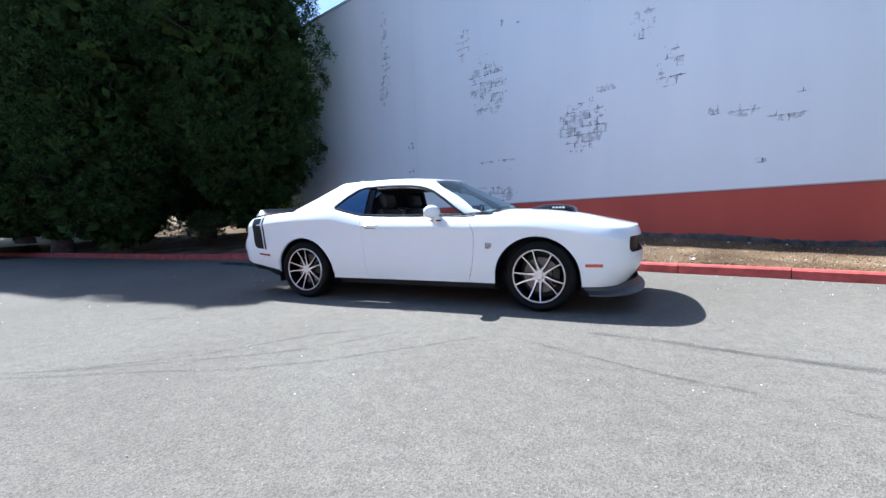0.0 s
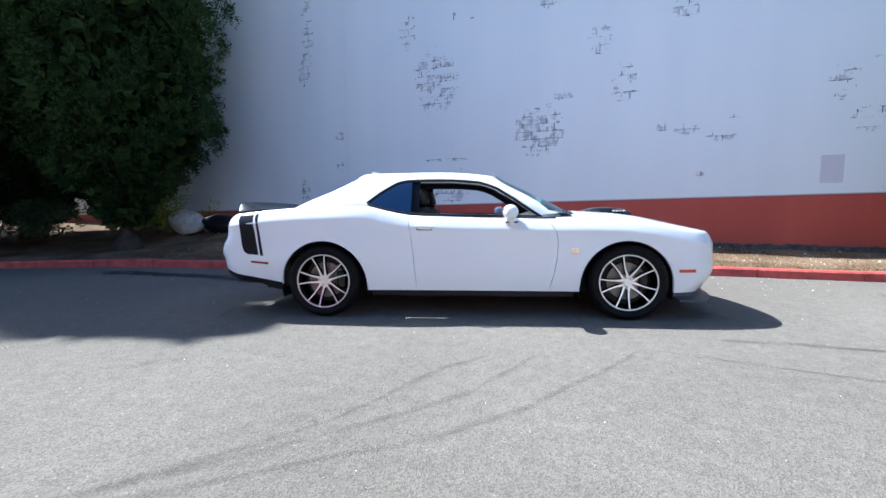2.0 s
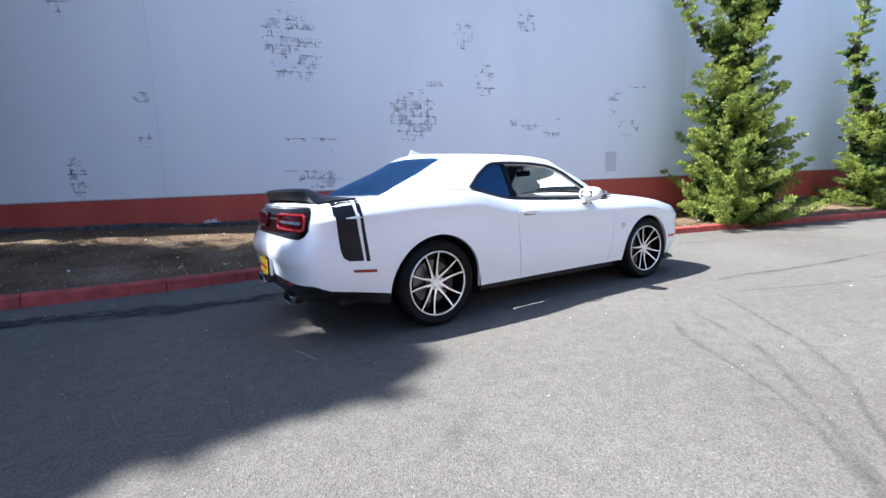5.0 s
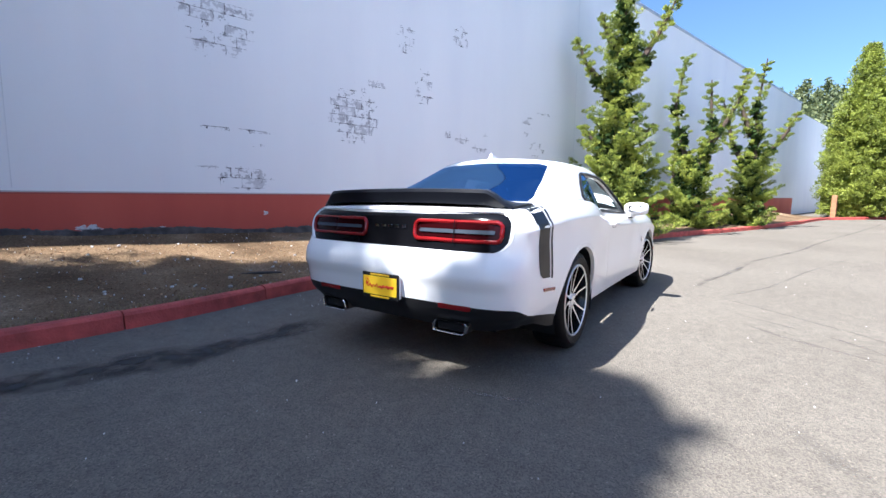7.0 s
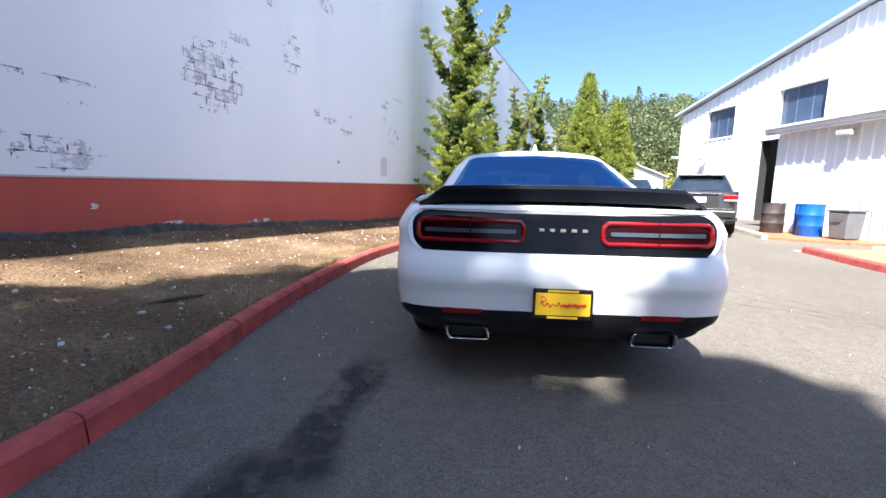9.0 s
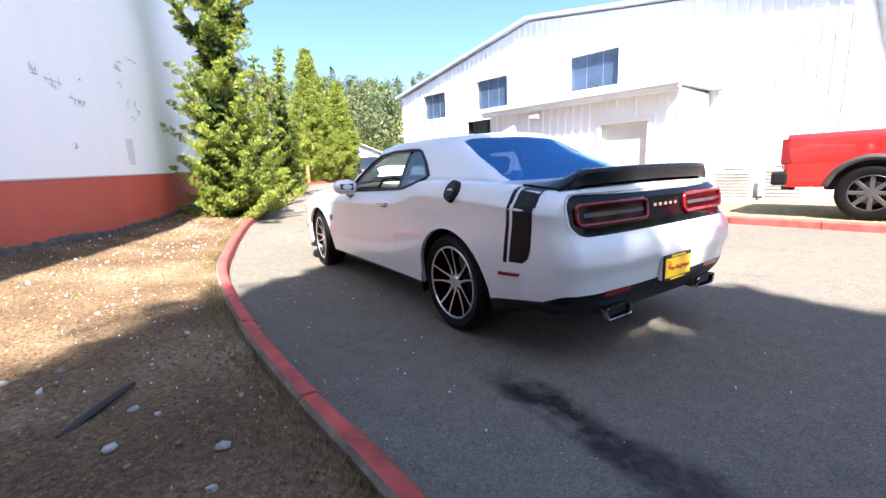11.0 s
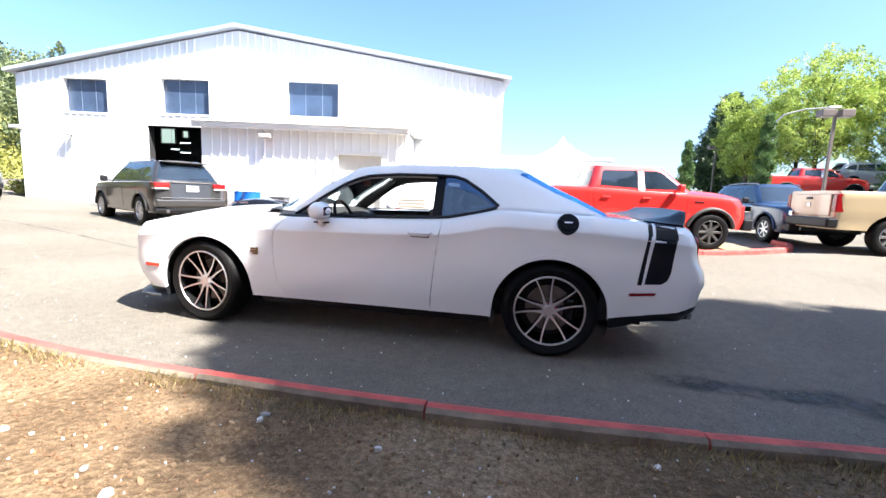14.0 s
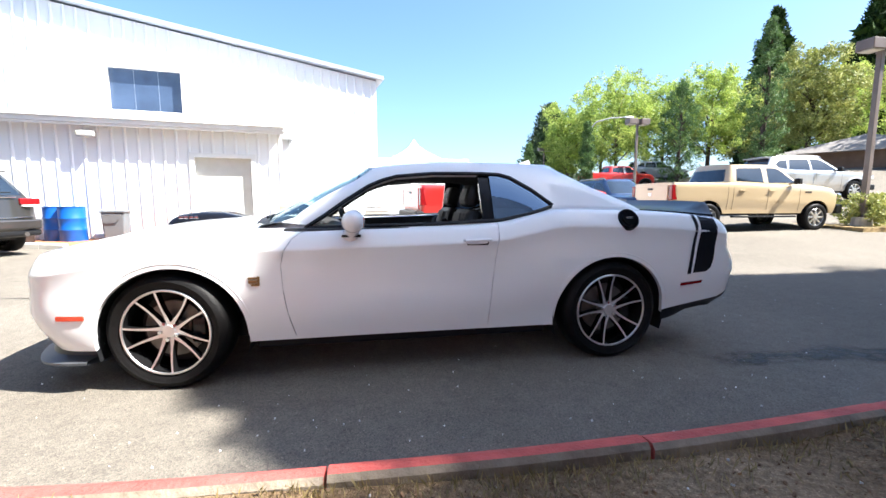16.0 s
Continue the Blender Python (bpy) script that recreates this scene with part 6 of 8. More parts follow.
def suv_trim(root, colour):
    """Roof rails, spoiler, wiper, bright strips and low reflectors."""
    for s in (1, -1):
        b = bmesh.new()
        tube(b, [(-1.62, 0.57 * s, 1.66), (-1.5, 0.57 * s, 1.705), (-0.6, 0.59 * s, 1.725), (0.15, 0.57 * s, 1.70), (0.26, 0.57 * s, 1.66)], 0.016, 6)
        part("roof_rail", b, ALLOY, root, "bright roof rail")
        b = bmesh.new()
        box(b, -2.40, -2.30, *sorted((0.58 * s, 0.86 * s)), 0.53, 0.60, 0.01)
        part("reflector", b, RED_LENS, root, "red bumper reflector")
        for cx in SUV["axles"]:
            b = bmesh.new()
            r = SUV["wheel"] + 0.10
            tube(b, [(cx + r * math.cos(a), 0.945 * s, SUV["wheel"] + r * math.sin(a)) for a in np.linspace(0.05, math.pi - 0.05, 15)], 0.035, 6)
            part("arch_flare", b, colour, root)
    for s in (1, -1):
        b = bmesh.new()
        box(b, -2.412, -2.12, *sorted((0.58 * s, 0.912 * s)), 0.945, 0.99, 0.02)
        part("reversing_lamp", b, mat("clear_lamp_lens", (0.5, 0.47, 0.46), 0.2, var=0.1, coat=0.5), root, "clear lower half of the tail lamp")
        b = bmesh.new()
        cyl(b, 0.045, 0.045, (-2.2, 0.62 * s, 0.40), (-2.40, 0.62 * s, 0.40), 14)
        part("exhaust_tip", b, STEEL, root)
    b = bmesh.new()
    box(b, -2.06, -1.80, -0.57, 0.57, 1.635, 1.67, 0.014)
    part("spoiler", b, colour, root)
    b = bmesh.new()
    tube(b, [(-2.31, 0.05, 1.215), (-2.32, -0.2, 1.225), (-2.31, -0.46, 1.235)], 0.012, 5)
    part("wiper", b, BLACK_SATIN, root)
    for z, w in ((1.135, 0.5), (0.735, 0.78)):
        b = bmesh.new()
        box(b, -2.435 if z < 1 else -2.395, -2.36 if z < 1 else -2.34, -w, w, z - 0.009, z + 0.009, 0.004)
        part("bright_strip", b, CHROME, root, "bright trim strip")


def pickup_trim(root, red):
    """Tailgate, handle and side badges; bright door pillar and window trim."""
    b = bmesh.new()
    box(b, -2.885, -2.85, -0.78, 0.78, 0.82, 1.33, 0.015)
    gate = part("tailgate", b, RED_P if red else TAN_P, root)
    b = bmesh.new()
    box(b, -2.90, -2.88, -0.12, 0.12, 1.2, 1.26, 0.006)
    part("handle", b, BLACK_SATIN, gate)
    b = bmesh.new()
    box(b, -2.90, -2.882, -0.07, 0.07, 1.02, 1.12, 0.01)
    part("badge", b, ALLOY, gate)
    for s in (1, -1):
        b = bmesh.new()
        for k in range(3):
            box(b, 1.42 + k * 0.075, 1.48 + k * 0.075, *sorted((0.985 * s, 1.0 * s)), 1.12, 1.16, 0.004)
        part("badge", b, BLACK_SATIN, root)
        if red:
            b = bmesh.new()
            q = [b.verts.new(c) for c in ((0.10, 0.895 * s, 1.36), (0.26, 0.895 * s, 1.36), (0.245, 0.735 * s, 1.80), (0.11, 0.735 * s, 1.80))]
            f = b.faces.new(q)
            e = bmesh.ops.extrude_face_region(b, geom=[f])
            bmesh.ops.translate(b, vec=(0, 0.035 * s, 0.01), verts=[v for v in e["geom"] if isinstance(v, bmesh.types.BMVert)])
            bmesh.ops.recalc_face_normals(b, faces=b.faces)
            part("pillar_trim", b, ALLOY, root, "bright door pillar trim")
        b = bmesh.new()
        box(b, -0.9, 1.2, *sorted((0.86 * s, 0.99 * s)), 0.40, 0.45, 0.015)
        part("side_step", b, BLACK_SATIN, root)
    b = bmesh.new()
    box(b, -3.0, -2.8, -0.05, 0.05, 0.42, 0.5, 0.01)
    part("tow_hitch", b, BLACK_SATIN, root)


GREY_P = paint("dark_grey_metallic", (0.05, 0.046, 0.045), 0.5)
RED_P = paint("bright_red_paint", (0.60, 0.018, 0.014))
TAN_P = paint("pale_gold_paint", (0.52, 0.40, 0.24), 0.15)
BLUE_P = paint("dark_blue_paint", (0.012, 0.028, 0.075), 0.2)
SILVER_P = paint("silver_paint", (0.42, 0.43, 0.45), 0.5)
BLACK_P = paint("black_paint", (0.02, 0.022, 0.022))
FLARE = mat("grey_flare_plastic", (0.045, 0.043, 0.042), 0.6, var=0.15)


def park(x, y, heading, z=None):
    return pose(x, y, ground_z(x, y) if z is None else z, 0, 0, heading)


grey_suv = build_vehicle("suv", "dark grey metallic SUV parked by the warehouse kerb", "suv", GREY_P, park(9.2, -6.45, -25) @ Matrix.Diagonal((0.95, 0.94, 0.98, 1.0)), SUV)
red_truck = build_vehicle("pickup_truck", "bright red crew-cab pickup with grey arch flares on dry grass", "pickup", RED_P, pose(-3.72, -7.75, 0.11, 0, 0, 187.5), {**PICKUP, "wheel": 0.435, "wheel_mat": mat("dark_alloy", (0.16, 0.155, 0.15), 0.4, 0.8, var=0.2), "dark_wheel": True, "flare": FLARE, "mirror_mat": RED_P})
gold_truck = build_vehicle("pickup_truck", "pale gold crew-cab pickup standing in the lane", "pickup", TAN_P, park(-11.1, -7.85, 178), PICKUP)
blue_suv = build_vehicle("suv", "dark blue SUV parked behind the trucks", "suv", BLUE_P, park(-8.9, -10.9, 92), SUV)
silver_suv = build_vehicle("suv", "silver SUV parked up on the bank", "suv", SILVER_P, park(-17.2, -11.0, 174, 1.15), {**SUV})
black_suv = build_vehicle("suv", "black SUV parked far down the lane", "suv", BLACK_P, park(20.3, -8.5, 160), SUV)
for v, c in ((grey_suv, GREY_P), (blue_suv, BLUE_P), (silver_suv, SILVER_P), (black_suv, BLACK_P)):
    suv_trim(v, c)
pickup_trim(red_truck, True)
pickup_trim(gold_truck, False)
tagged(copy_thing(red_truck, pose(-19.5, -27.6, ground_z(-19.5, -27.6), 0, 0, 175)), "red pickup parked far off under the trees")
tagged(copy_thing(silver_suv, pose(-23.8, -28.8, ground_z(-23.8, -28.8), 0, 0, 170)), "silver SUV parked far off under the trees")

# ---- trees ----
def leaf_mesh(name, centres, dirs, length, width, material, parent=None, seed=1):
    """Many small kite-shaped leaves: centres and main directions as arrays."""
    rng = np.random.default_rng(seed)
    n = len(centres)
    d = dirs / np.maximum(1e-6, np.linalg.norm(dirs, axis=1, keepdims=True))
    r = rng.normal(size=(n, 3))
    s = np.cross(d, r)
    s /= np.maximum(1e-6, np.linalg.norm(s, axis=1, keepdims=True))
    L = length * rng.uniform(0.6, 1.35, (n, 1))
    W = width * rng.uniform(0.6, 1.3, (n, 1))
    v = np.stack([centres - d * L * 0.5, centres + s * W * 0.5, centres + d * L * 0.5, centres - s * W * 0.5], axis=1).reshape(-1, 3)
    me = bpy.data.meshes.new(name)
    me.vertices.add(4 * n)
    me.vertices.foreach_set("co", v.astype(np.float32).ravel())
    me.loops.add(4 * n)
    me.loops.foreach_set("vertex_index", np.arange(4 * n, dtype=np.int32))
    me.polygons.add(n)
    me.polygons.foreach_set("loop_start", np.arange(0, 4 * n, 4, dtype=np.int32))
    me.update(calc_edges=True)
    me.materials.append(material)
    ob = new(name, me)
    if parent is not None:
        ob.parent = parent
    return ob


def clumps(cs, rs, per, seed, up=0.3, flat=1.0):
    """Leaves scattered in tufts about the given centres."""
    rng = np.random.default_rng(seed)
    cs, rs = np.asarray(cs, float), np.asarray(rs, float)
    idx = np.repeat(np.arange(len(cs)), per)
    o = rng.normal(size=(len(idx), 3))
    o /= np.linalg.norm(o, axis=1, keepdims=True)
    rad = rng.uniform(0.35, 1.0, (len(idx), 1)) ** 0.6
    p = o * rad * np.array([1, 1, flat])
    d = o + rng.normal(size=o.shape) * 0.45 + np.array([0, 0, up])
    return cs[idx] + p * rs[idx][:, None], d


def trunk(parent, pts, radii, seg=10):
    b = bmesh.new()
    tube(b, pts, radii, seg)
    return finish(part("trunk", b, BARK, parent), 60)


def conifer(name, label, m, H, R, n_branch, seed, leaf=LEAF_SEQ, low=0.7, per=34, length=0.15, width=0.045, power=0.75, tuft=0.30, core=10, skirt=0.72):
    root = tagged(empty(name, m), label, "tree")
    rng = np.random.default_rng(seed)
    trunk(root, [(0, 0, -0.3), (0.02, 0, 0.4), (0.05, 0.03, H * 0.5), (0, 0, H * 0.97)], [0.34, 0.26, 0.15, 0.02])
    cs, rs, inner, ir = [], [], [], []
    for k in range(n_branch):
        t = (k + rng.uniform(0, 1)) / n_branch
        z = low + (H - low) * t**1.12
        prof = max(0.03, 1 - z / H) ** power
        prof *= lerp(skirt, 1.0, smooth01((z - low) / (H * 0.16)))
        a = k * 2.399963 + rng.uniform(-0.4, 0.4)
        L = R * prof * rng.uniform(0.84, 1.06) * (1 + 0.28 * noise.noise((math.cos(a) * 1.6, math.sin(a) * 1.6, z * 0.9 + seed))) + 0.05
        steps = max(2, int(L / (tuft * 0.72)))
        for j in range(steps):
            f = (j + 1) / steps
            rr = L * f
            zz = z - 0.12 * L * f + 0.22 * L * f * f + rng.normal() * 0.05
            side = rng.normal() * 0.12 * f * L
            c = (rr * math.cos(a) - side * math.sin(a), rr * math.sin(a) + side * math.cos(a), zz)
            if f < 0.62 and L > 0.8:
                if j % 2 == 0:
                    inner.append(c)
                    ir.append(tuft * 1.5)
                continue
            cs.append(c)
            rs.append(tuft * rng.uniform(0.7, 1.25) * (0.75 + 0.25 * prof))
        if k % 12 == 0 and L > 0.5:
            wood = bmesh.new()
            tube(wood, [(0, 0, z), (L * 0.5 * math.cos(a), L * 0.5 * math.sin(a), z - 0.04 * L), (L * 0.92 * math.cos(a), L * 0.92 * math.sin(a), z + 0.05 * L)], [0.035, 0.022, 0.008], 5)
            part("limb", wood, BARK, root)
    p, d = clumps(cs, rs, per, seed + 1, 0.35, 0.8)
    leaf_mesh("crown", p, d, length, width, leaf, root, seed + 2)
    if inner:
        p, d = clumps(inner, ir, core, seed + 5, 0.0, 0.7)
        leaf_mesh("inner_foliage", p, d, length * 3.2, length * 1.7, leaf, root, seed + 6)
    return root


def juniper(name, label, m, leaders, seed, per=96):
    """Wind-twisted juniper: leaders as (points, foot radius, tip radius), clad in upturned sprays."""
    root = tagged(empty(name, m), label, "tree", "junipers by the wall")
    rng = np.random.default_rng(seed)
    cs, rs, inner, ir = [], [], [], []
    for pts, r0, r1 in leaders:
        pts = [Vector(p) for p in pts]
        wood = bmesh.new()
        tube(wood, pts, [lerp(0.11, 0.02, i / (len(pts) - 1)) for i in range(len(pts))], 7)
        part("limb", wood, BARK, root)
        seg = [(b - a).length for a, b in zip(pts, pts[1:])]
        tot = sum(seg)
        s = 0.0
        while s < tot:
            q, i = s, 0
            while i < len(seg) - 1 and q > seg[i]:
                q -= seg[i]
                i += 1
            c = pts[i].lerp(pts[i + 1], q / seg[i])
            f = s / tot
            rad = lerp(r0, r1, f ** 0.85) * (0.8 + 0.4 * math.sin(s * 3.7 + seed) ** 2)
            for j in range(max(2, int(2.6 * rad / 0.3))):
                a = j * 2.4 + s * 7 + rng.uniform(-0.5, 0.5)
                L = rad * rng.uniform(0.55, 1.2) + 0.05
                lift = rng.uniform(0.25, 0.6)
                n = max(2, int(L / 0.13))
                for e in range(n):
                    q = (e + 1) / n
                    w = rng.normal() * 0.05
                    cs.append((c.x + L * q * math.cos(a) - w * math.sin(a), c.y + L * q * math.sin(a) + w * math.cos(a), c.z + lift * L * q * q - 0.1 * L * q))
                    rs.append(lerp(0.17, 0.10, q) * rng.uniform(0.8, 1.25) * (0.7 + 0.4 * min(1, rad / 0.5)))
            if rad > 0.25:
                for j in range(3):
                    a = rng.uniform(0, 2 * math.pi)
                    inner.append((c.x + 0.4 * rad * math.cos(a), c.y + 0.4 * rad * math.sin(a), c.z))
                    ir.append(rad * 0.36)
            s += 0.21
    p, d = clumps(cs, rs, per, seed + 1, 0.8, 0.55)
    leaf_mesh("crown", p, d, 0.078, 0.020, LEAF_JUN, root, seed + 2)
    # inner leaves use the dark needle colour, putting the crown's inner shade into it
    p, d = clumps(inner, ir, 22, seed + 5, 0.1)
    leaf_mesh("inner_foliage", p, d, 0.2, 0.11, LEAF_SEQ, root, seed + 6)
    return root


def broadleaf(name, label, m, H, R, seed, leaf=LEAF_DEC, n=260, per=40, size=0.34, base=0.28, column=False):
    root = tagged(empty(name, m), label, "tree")
    rng = np.random.default_rng(seed)
    trunk(root, [(0, 0, -0.4), (0.05, 0, H * base), (0.0, 0.1, H * 0.6), (0.05, 0, H * 0.9)], [0.2, 0.15, 0.09, 0.02], 8)
    cs, rs = [], []
    lobes = []
    for k in range(14 if not column else 22):
        t = (k + 0.5) / (14 if not column else 22)
        a = k * 2.4
        if column:
            z = H * lerp(0.06, 0.95, t)
            rr = R * math.sin(math.pi * min(1, t * 0.85 + 0.15)) ** 0.8 * 0.55
        else:
            z = H * lerp(base + 0.05, 0.92, t)
            rr = R * math.sin(math.pi * (0.12 + 0.8 * t)) ** 0.7 * rng.uniform(0.35, 0.75)
        lobes.append((rr * math.cos(a), rr * math.sin(a), z, R * (0.5 if not column else lerp(0.62, 0.22, t)) * rng.uniform(0.7, 1.15)))
        wood = bmesh.new()
        tube(wood, [(0, 0, max(H * base * 0.7, z - rr * 0.9)), (rr * 0.6 * math.cos(a), rr * 0.6 * math.sin(a), z - rr * 0.25), (rr * math.cos(a), rr * math.sin(a), z)], [0.06, 0.04, 0.015], 5)
        part("limb", wood, BARK, root)
    for j in range(n):
        x, y, z, r = lobes[j % len(lobes)]
        o = rng.normal(size=3)
        o /= np.linalg.norm(o)
        e = rng.uniform(0.55, 1.0)
        cs.append((x + o[0] * r * e, y + o[1] * r * e, z + o[2] * r * e * (0.8 if not column else 1.3)))
        rs.append(size * rng.uniform(0.8, 1.5))
    p, d = clumps(cs, rs, per, seed + 1, 0.1)
    leaf_mesh("crown", p, d, size * 0.46, size * 0.3, leaf, root, seed + 2)
    return root


def on_bed(x, y):
    f = (y - kerb_y(x) - KERB_W) / max(0.1, wall_y(x) - kerb_y(x) - KERB_W)
    return bed_z(x, min(1, max(0, f))) - 0.03


def plume_conifer(name, label, m, shape, seed, n_puff=330, per=30, needle=0.08, leaf=LEAF_SEQ):
    """Tall columnar conifer: rounded plumes of short sprays on limbs, clear trunk at the foot. shape: radius by height."""
    root = tagged(empty(name, m), label, "tree", "dark conifers by the kerb")
    rng = np.random.default_rng(seed)
    z0, z1 = shape[0][0], shape[-1][0]
    trunk(root, [(0.06, 0.0, -0.4), (0.03, 0, 0.15), (0, 0, 0.9), (0.05, 0.03, z1 * 0.5), (0, 0, z1 * 0.97)], [0.36, 0.29, 0.25, 0.16, 0.02], 14)
    cs, rs, ds, inner, ir = [], [], [], [], []
    for k in range(n_puff):
        t = (k + rng.uniform(0, 1)) / n_puff
        z = z0 + (z1 - z0) * t**1.08
        a = k * 2.399963 + rng.uniform(-0.5, 0.5)
        R = curve_y(shape, z)
        lump = 1 + 0.16 * noise.noise((math.cos(a) * 1.3, math.sin(a) * 1.3, z * 0.55 + seed))
        L = max(0.1, R * lump * rng.uniform(0.80, 1.0) - 0.22)
        size = min(0.5, 0.2 + 0.11 * R) * rng.uniform(0.7, 1.25)
        out = Vector((math.cos(a), math.sin(a), 0))
        c = out * L + Vector((0, 0, z))
        cs.append(c)
        rs.append(size)
        ds.append(out * 0.75 + Vector((0, 0, 0.55)))
        for f in (0.1, 0.26, 0.42, 0.58, 0.7):
            inner.append(out * L * f + Vector((rng.normal() * 0.15, rng.normal() * 0.15, z - 0.2 * (1 - f))))
            ir.append(0.2 + 0.1 * R)
        if k % 3 == 0 and L > 0.5 and z < 7:
            wood = bmesh.new()
            tube(wood, [(0, 0, z - 0.35), out * L * 0.5 + Vector((0, 0, z - 0.35)), c - Vector((0, 0, 0.1))], [0.05, 0.03, 0.012], 5)
            part("limb", wood, BARK, root)
    cs, rs, ds = np.array(cs), np.array(rs), np.array(ds)
    # each plume is a handful of round tufts on its outer, upper side
    idx = np.repeat(np.arange(n_puff), 7)
    o = rng.normal(size=(len(idx), 3))
    o /= np.linalg.norm(o, axis=1, keepdims=True)
    ax = ds[idx] / np.linalg.norm(ds[idx], axis=1, keepdims=True)
    dot = (o * ax).sum(axis=1, keepdims=True)
    o = np.where(dot < -0.1, o - 2 * dot * ax, o)
    tc_ = cs[idx] + o * rs[idx][:, None] * rng.uniform(0.6, 1.0, (len(idx), 1)) * np.array([1.0, 1.0, 0.75])
    tr_ = rs[idx] * rng.uniform(0.3, 0.46, len(idx))
    i2 = np.repeat(np.arange(len(idx)), per)
    q = rng.normal(size=(len(i2), 3))
    q /= np.linalg.norm(q, axis=1, keepdims=True)
    p = tc_[i2] + q * rng.uniform(0.35, 1.0, (len(i2), 1)) * tr_[i2][:, None]
    leaf_mesh("crown", p, q + np.array([0, 0, 0.5]) + rng.normal(size=q.shape) * 0.3, needle, needle * 0.36, leaf, root, seed + 2)
    p, d = clumps(inner, ir, 20, seed + 5, 0.0, 0.8)
    leaf_mesh("inner_foliage", p, d, 0.36, 0.24, leaf, root, seed + 6)
    return root


TALL = "tall dark green conifer with rounded plumes, trunk bare at the foot"
big = plume_conifer("conifer", TALL, pose(-8.15, 4.38, on_bed(-8.15, 4.38)), [(0.95, 0.4), (1.3, 0.75), (1.7, 1.2), (2.0, 1.55), (2.5, 1.95), (3.0, 2.3), (4.3, 2.4), (5.4, 2.6), (7.5, 2.25), (9.3, 1.92), (10.1, 1.78), (11.5, 1.0), (12.7, 0.5), (13.1, 0.15)], 3, 560, 36, 0.075)
second = plume_conifer("conifer", TALL, pose(-11.9, 2.76, on_bed(-11.9, 2.76)), [(0.6, 0.7), (1.1, 1.4), (2.0, 2.0), (4.0, 2.3), (6.5, 2.4), (9.0, 2.1), (11.0, 1.45), (12.3, 0.9), (12.9, 0.63), (13.3, 0.4), (13.8, 0.15)], 11, 480, 20, 0.105)
copy_thing(second, pose(-15.0, 2.7, 0.35, 0, 0, 140))
copy_thing(second, pose(-18.2, 3.0, 0.4, 0, 0, 80))
# back row added behind the front trees to block sun from earth and bank
copy_thing(second, pose(-12.6, 6.3, 0.5, 0, 0, 250))
copy_thing(second, pose(-16.6, 6.3, 0.4, 0, 0, 30))
copy_thing(second, pose(-21.4, 5.6, 0.5, 0, 0, 200))


def bank_z(x, y):
    f = smooth01((-17 - x) / 16)
    return 0.40 + 1.9 * f + 0.06 * noise.noise((x * 0.6, y * 0.6, 0)) - 0.8 * smooth01((-3.5 - y) / 5) * (1 - f)


LAWN = leaf_mat("sunlit_lawn", (0.10, 0.15, 0.03), (0.2, 0.26, 0.06))
tagged(grid_sheet("dry_bank", list(np.arange(-46, -15.9, 0.6)), list(np.arange(-6, 16.1, 0.6)), bank_z, mat("dry_straw_earth", (0.36, 0.27, 0.15), 0.95, var=0.35, scale=3, bump=0.8, bscale=30)), "dry straw-coloured bank behind the conifers", "ground", kind="structure")
rng = np.random.default_rng(77)
spots = np.stack([rng.uniform(-46, -27, 16000), rng.uniform(-6, 14, 16000)], axis=1)
tagged(leaf_mesh("lawn", np.array([(x, y, bank_z(x, y) + 0.05) for x, y in spots]), rng.normal(size=(16000, 3)) * 0.5 + np.array([0, 0, 1.0]), 0.16, 0.05, LAWN, None, 78), "patch of green lawn on the bank", "grass", kind="stuff")

juniper("juniper", "bright green wind-twisted juniper against the wall", pose(7.95, 0.95, on_bed(7.95, 0.95), 0, 0, -72), [
    ([(0, 0, 0), (0.05, 0.05, 1.5), (-0.1, 0.0, 3.0), (0.05, -0.05, 4.6), (0.0, 0.0, 7.1)], 1.25, 0.22),
    ([(0, 0, 0.3), (-0.3, 0.1, 1.4), (-0.35, 0.1, 2.6)], 0.85, 0.35),
    ([(0, 0, 0.3), (0.35, -0.1, 1.3), (0.4, 0, 2.4)], 0.8, 0.35),
    ([(0, 0, 3.6), (-0.5, -0.15, 4.2), (-0.95, -0.2, 4.75), (-1.2, -0.2, 5.4)], 0.42, 0.1),
    ([(0, 0, 4.0), (0.5, -0.1, 4.8), (1.0, 0, 5.7), (1.2, 0, 6.2)], 0.38, 0.1),
    ([(0, 0, 2.4), (0.6, -0.1, 2.7), (0.85, 0, 3.1)], 0.3, 0.1),
    ([(0, 0, 2.2), (-0.6, -0.1, 2.6), (-0.9, 0, 3.05)], 0.3, 0.1),
    ([(0, 0, 4.8), (-0.4, -0.1, 5.4), (-0.6, 0, 6.1)], 0.2, 0.06)], 5)
juniper("juniper", "bright green wind-twisted juniper against the wall", pose(13.1, -0.62, on_bed(13.1, -0.62), 0, 0, -78), [
    ([(0, 0, 0), (-0.1, 0.05, 1.2), (-0.2, 0, 2.4)], 1.0, 0.6),
    ([(-0.1, 0, 1.6), (-0.6, 0, 3.2), (-0.8, 0, 4.3), (-0.55, 0, 5.9)], 0.42, 0.14),
    ([(0, 0, 1.8), (0.35, -0.1, 3.2), (0.3, 0, 4.2), (0.25, 0, 5.1)], 0.40, 0.14),
    ([(0.2, 0, 2.6), (0.8, -0.1, 3.7), (1.1, -0.1, 4.4), (1.3, 0, 5.3)], 0.34, 0.1),
    ([(-0.6, 0.3, 0), (-0.7, 0.3, 1.6), (-0.7, 0.35, 3.0)], 0.25, 0.08)], 17)
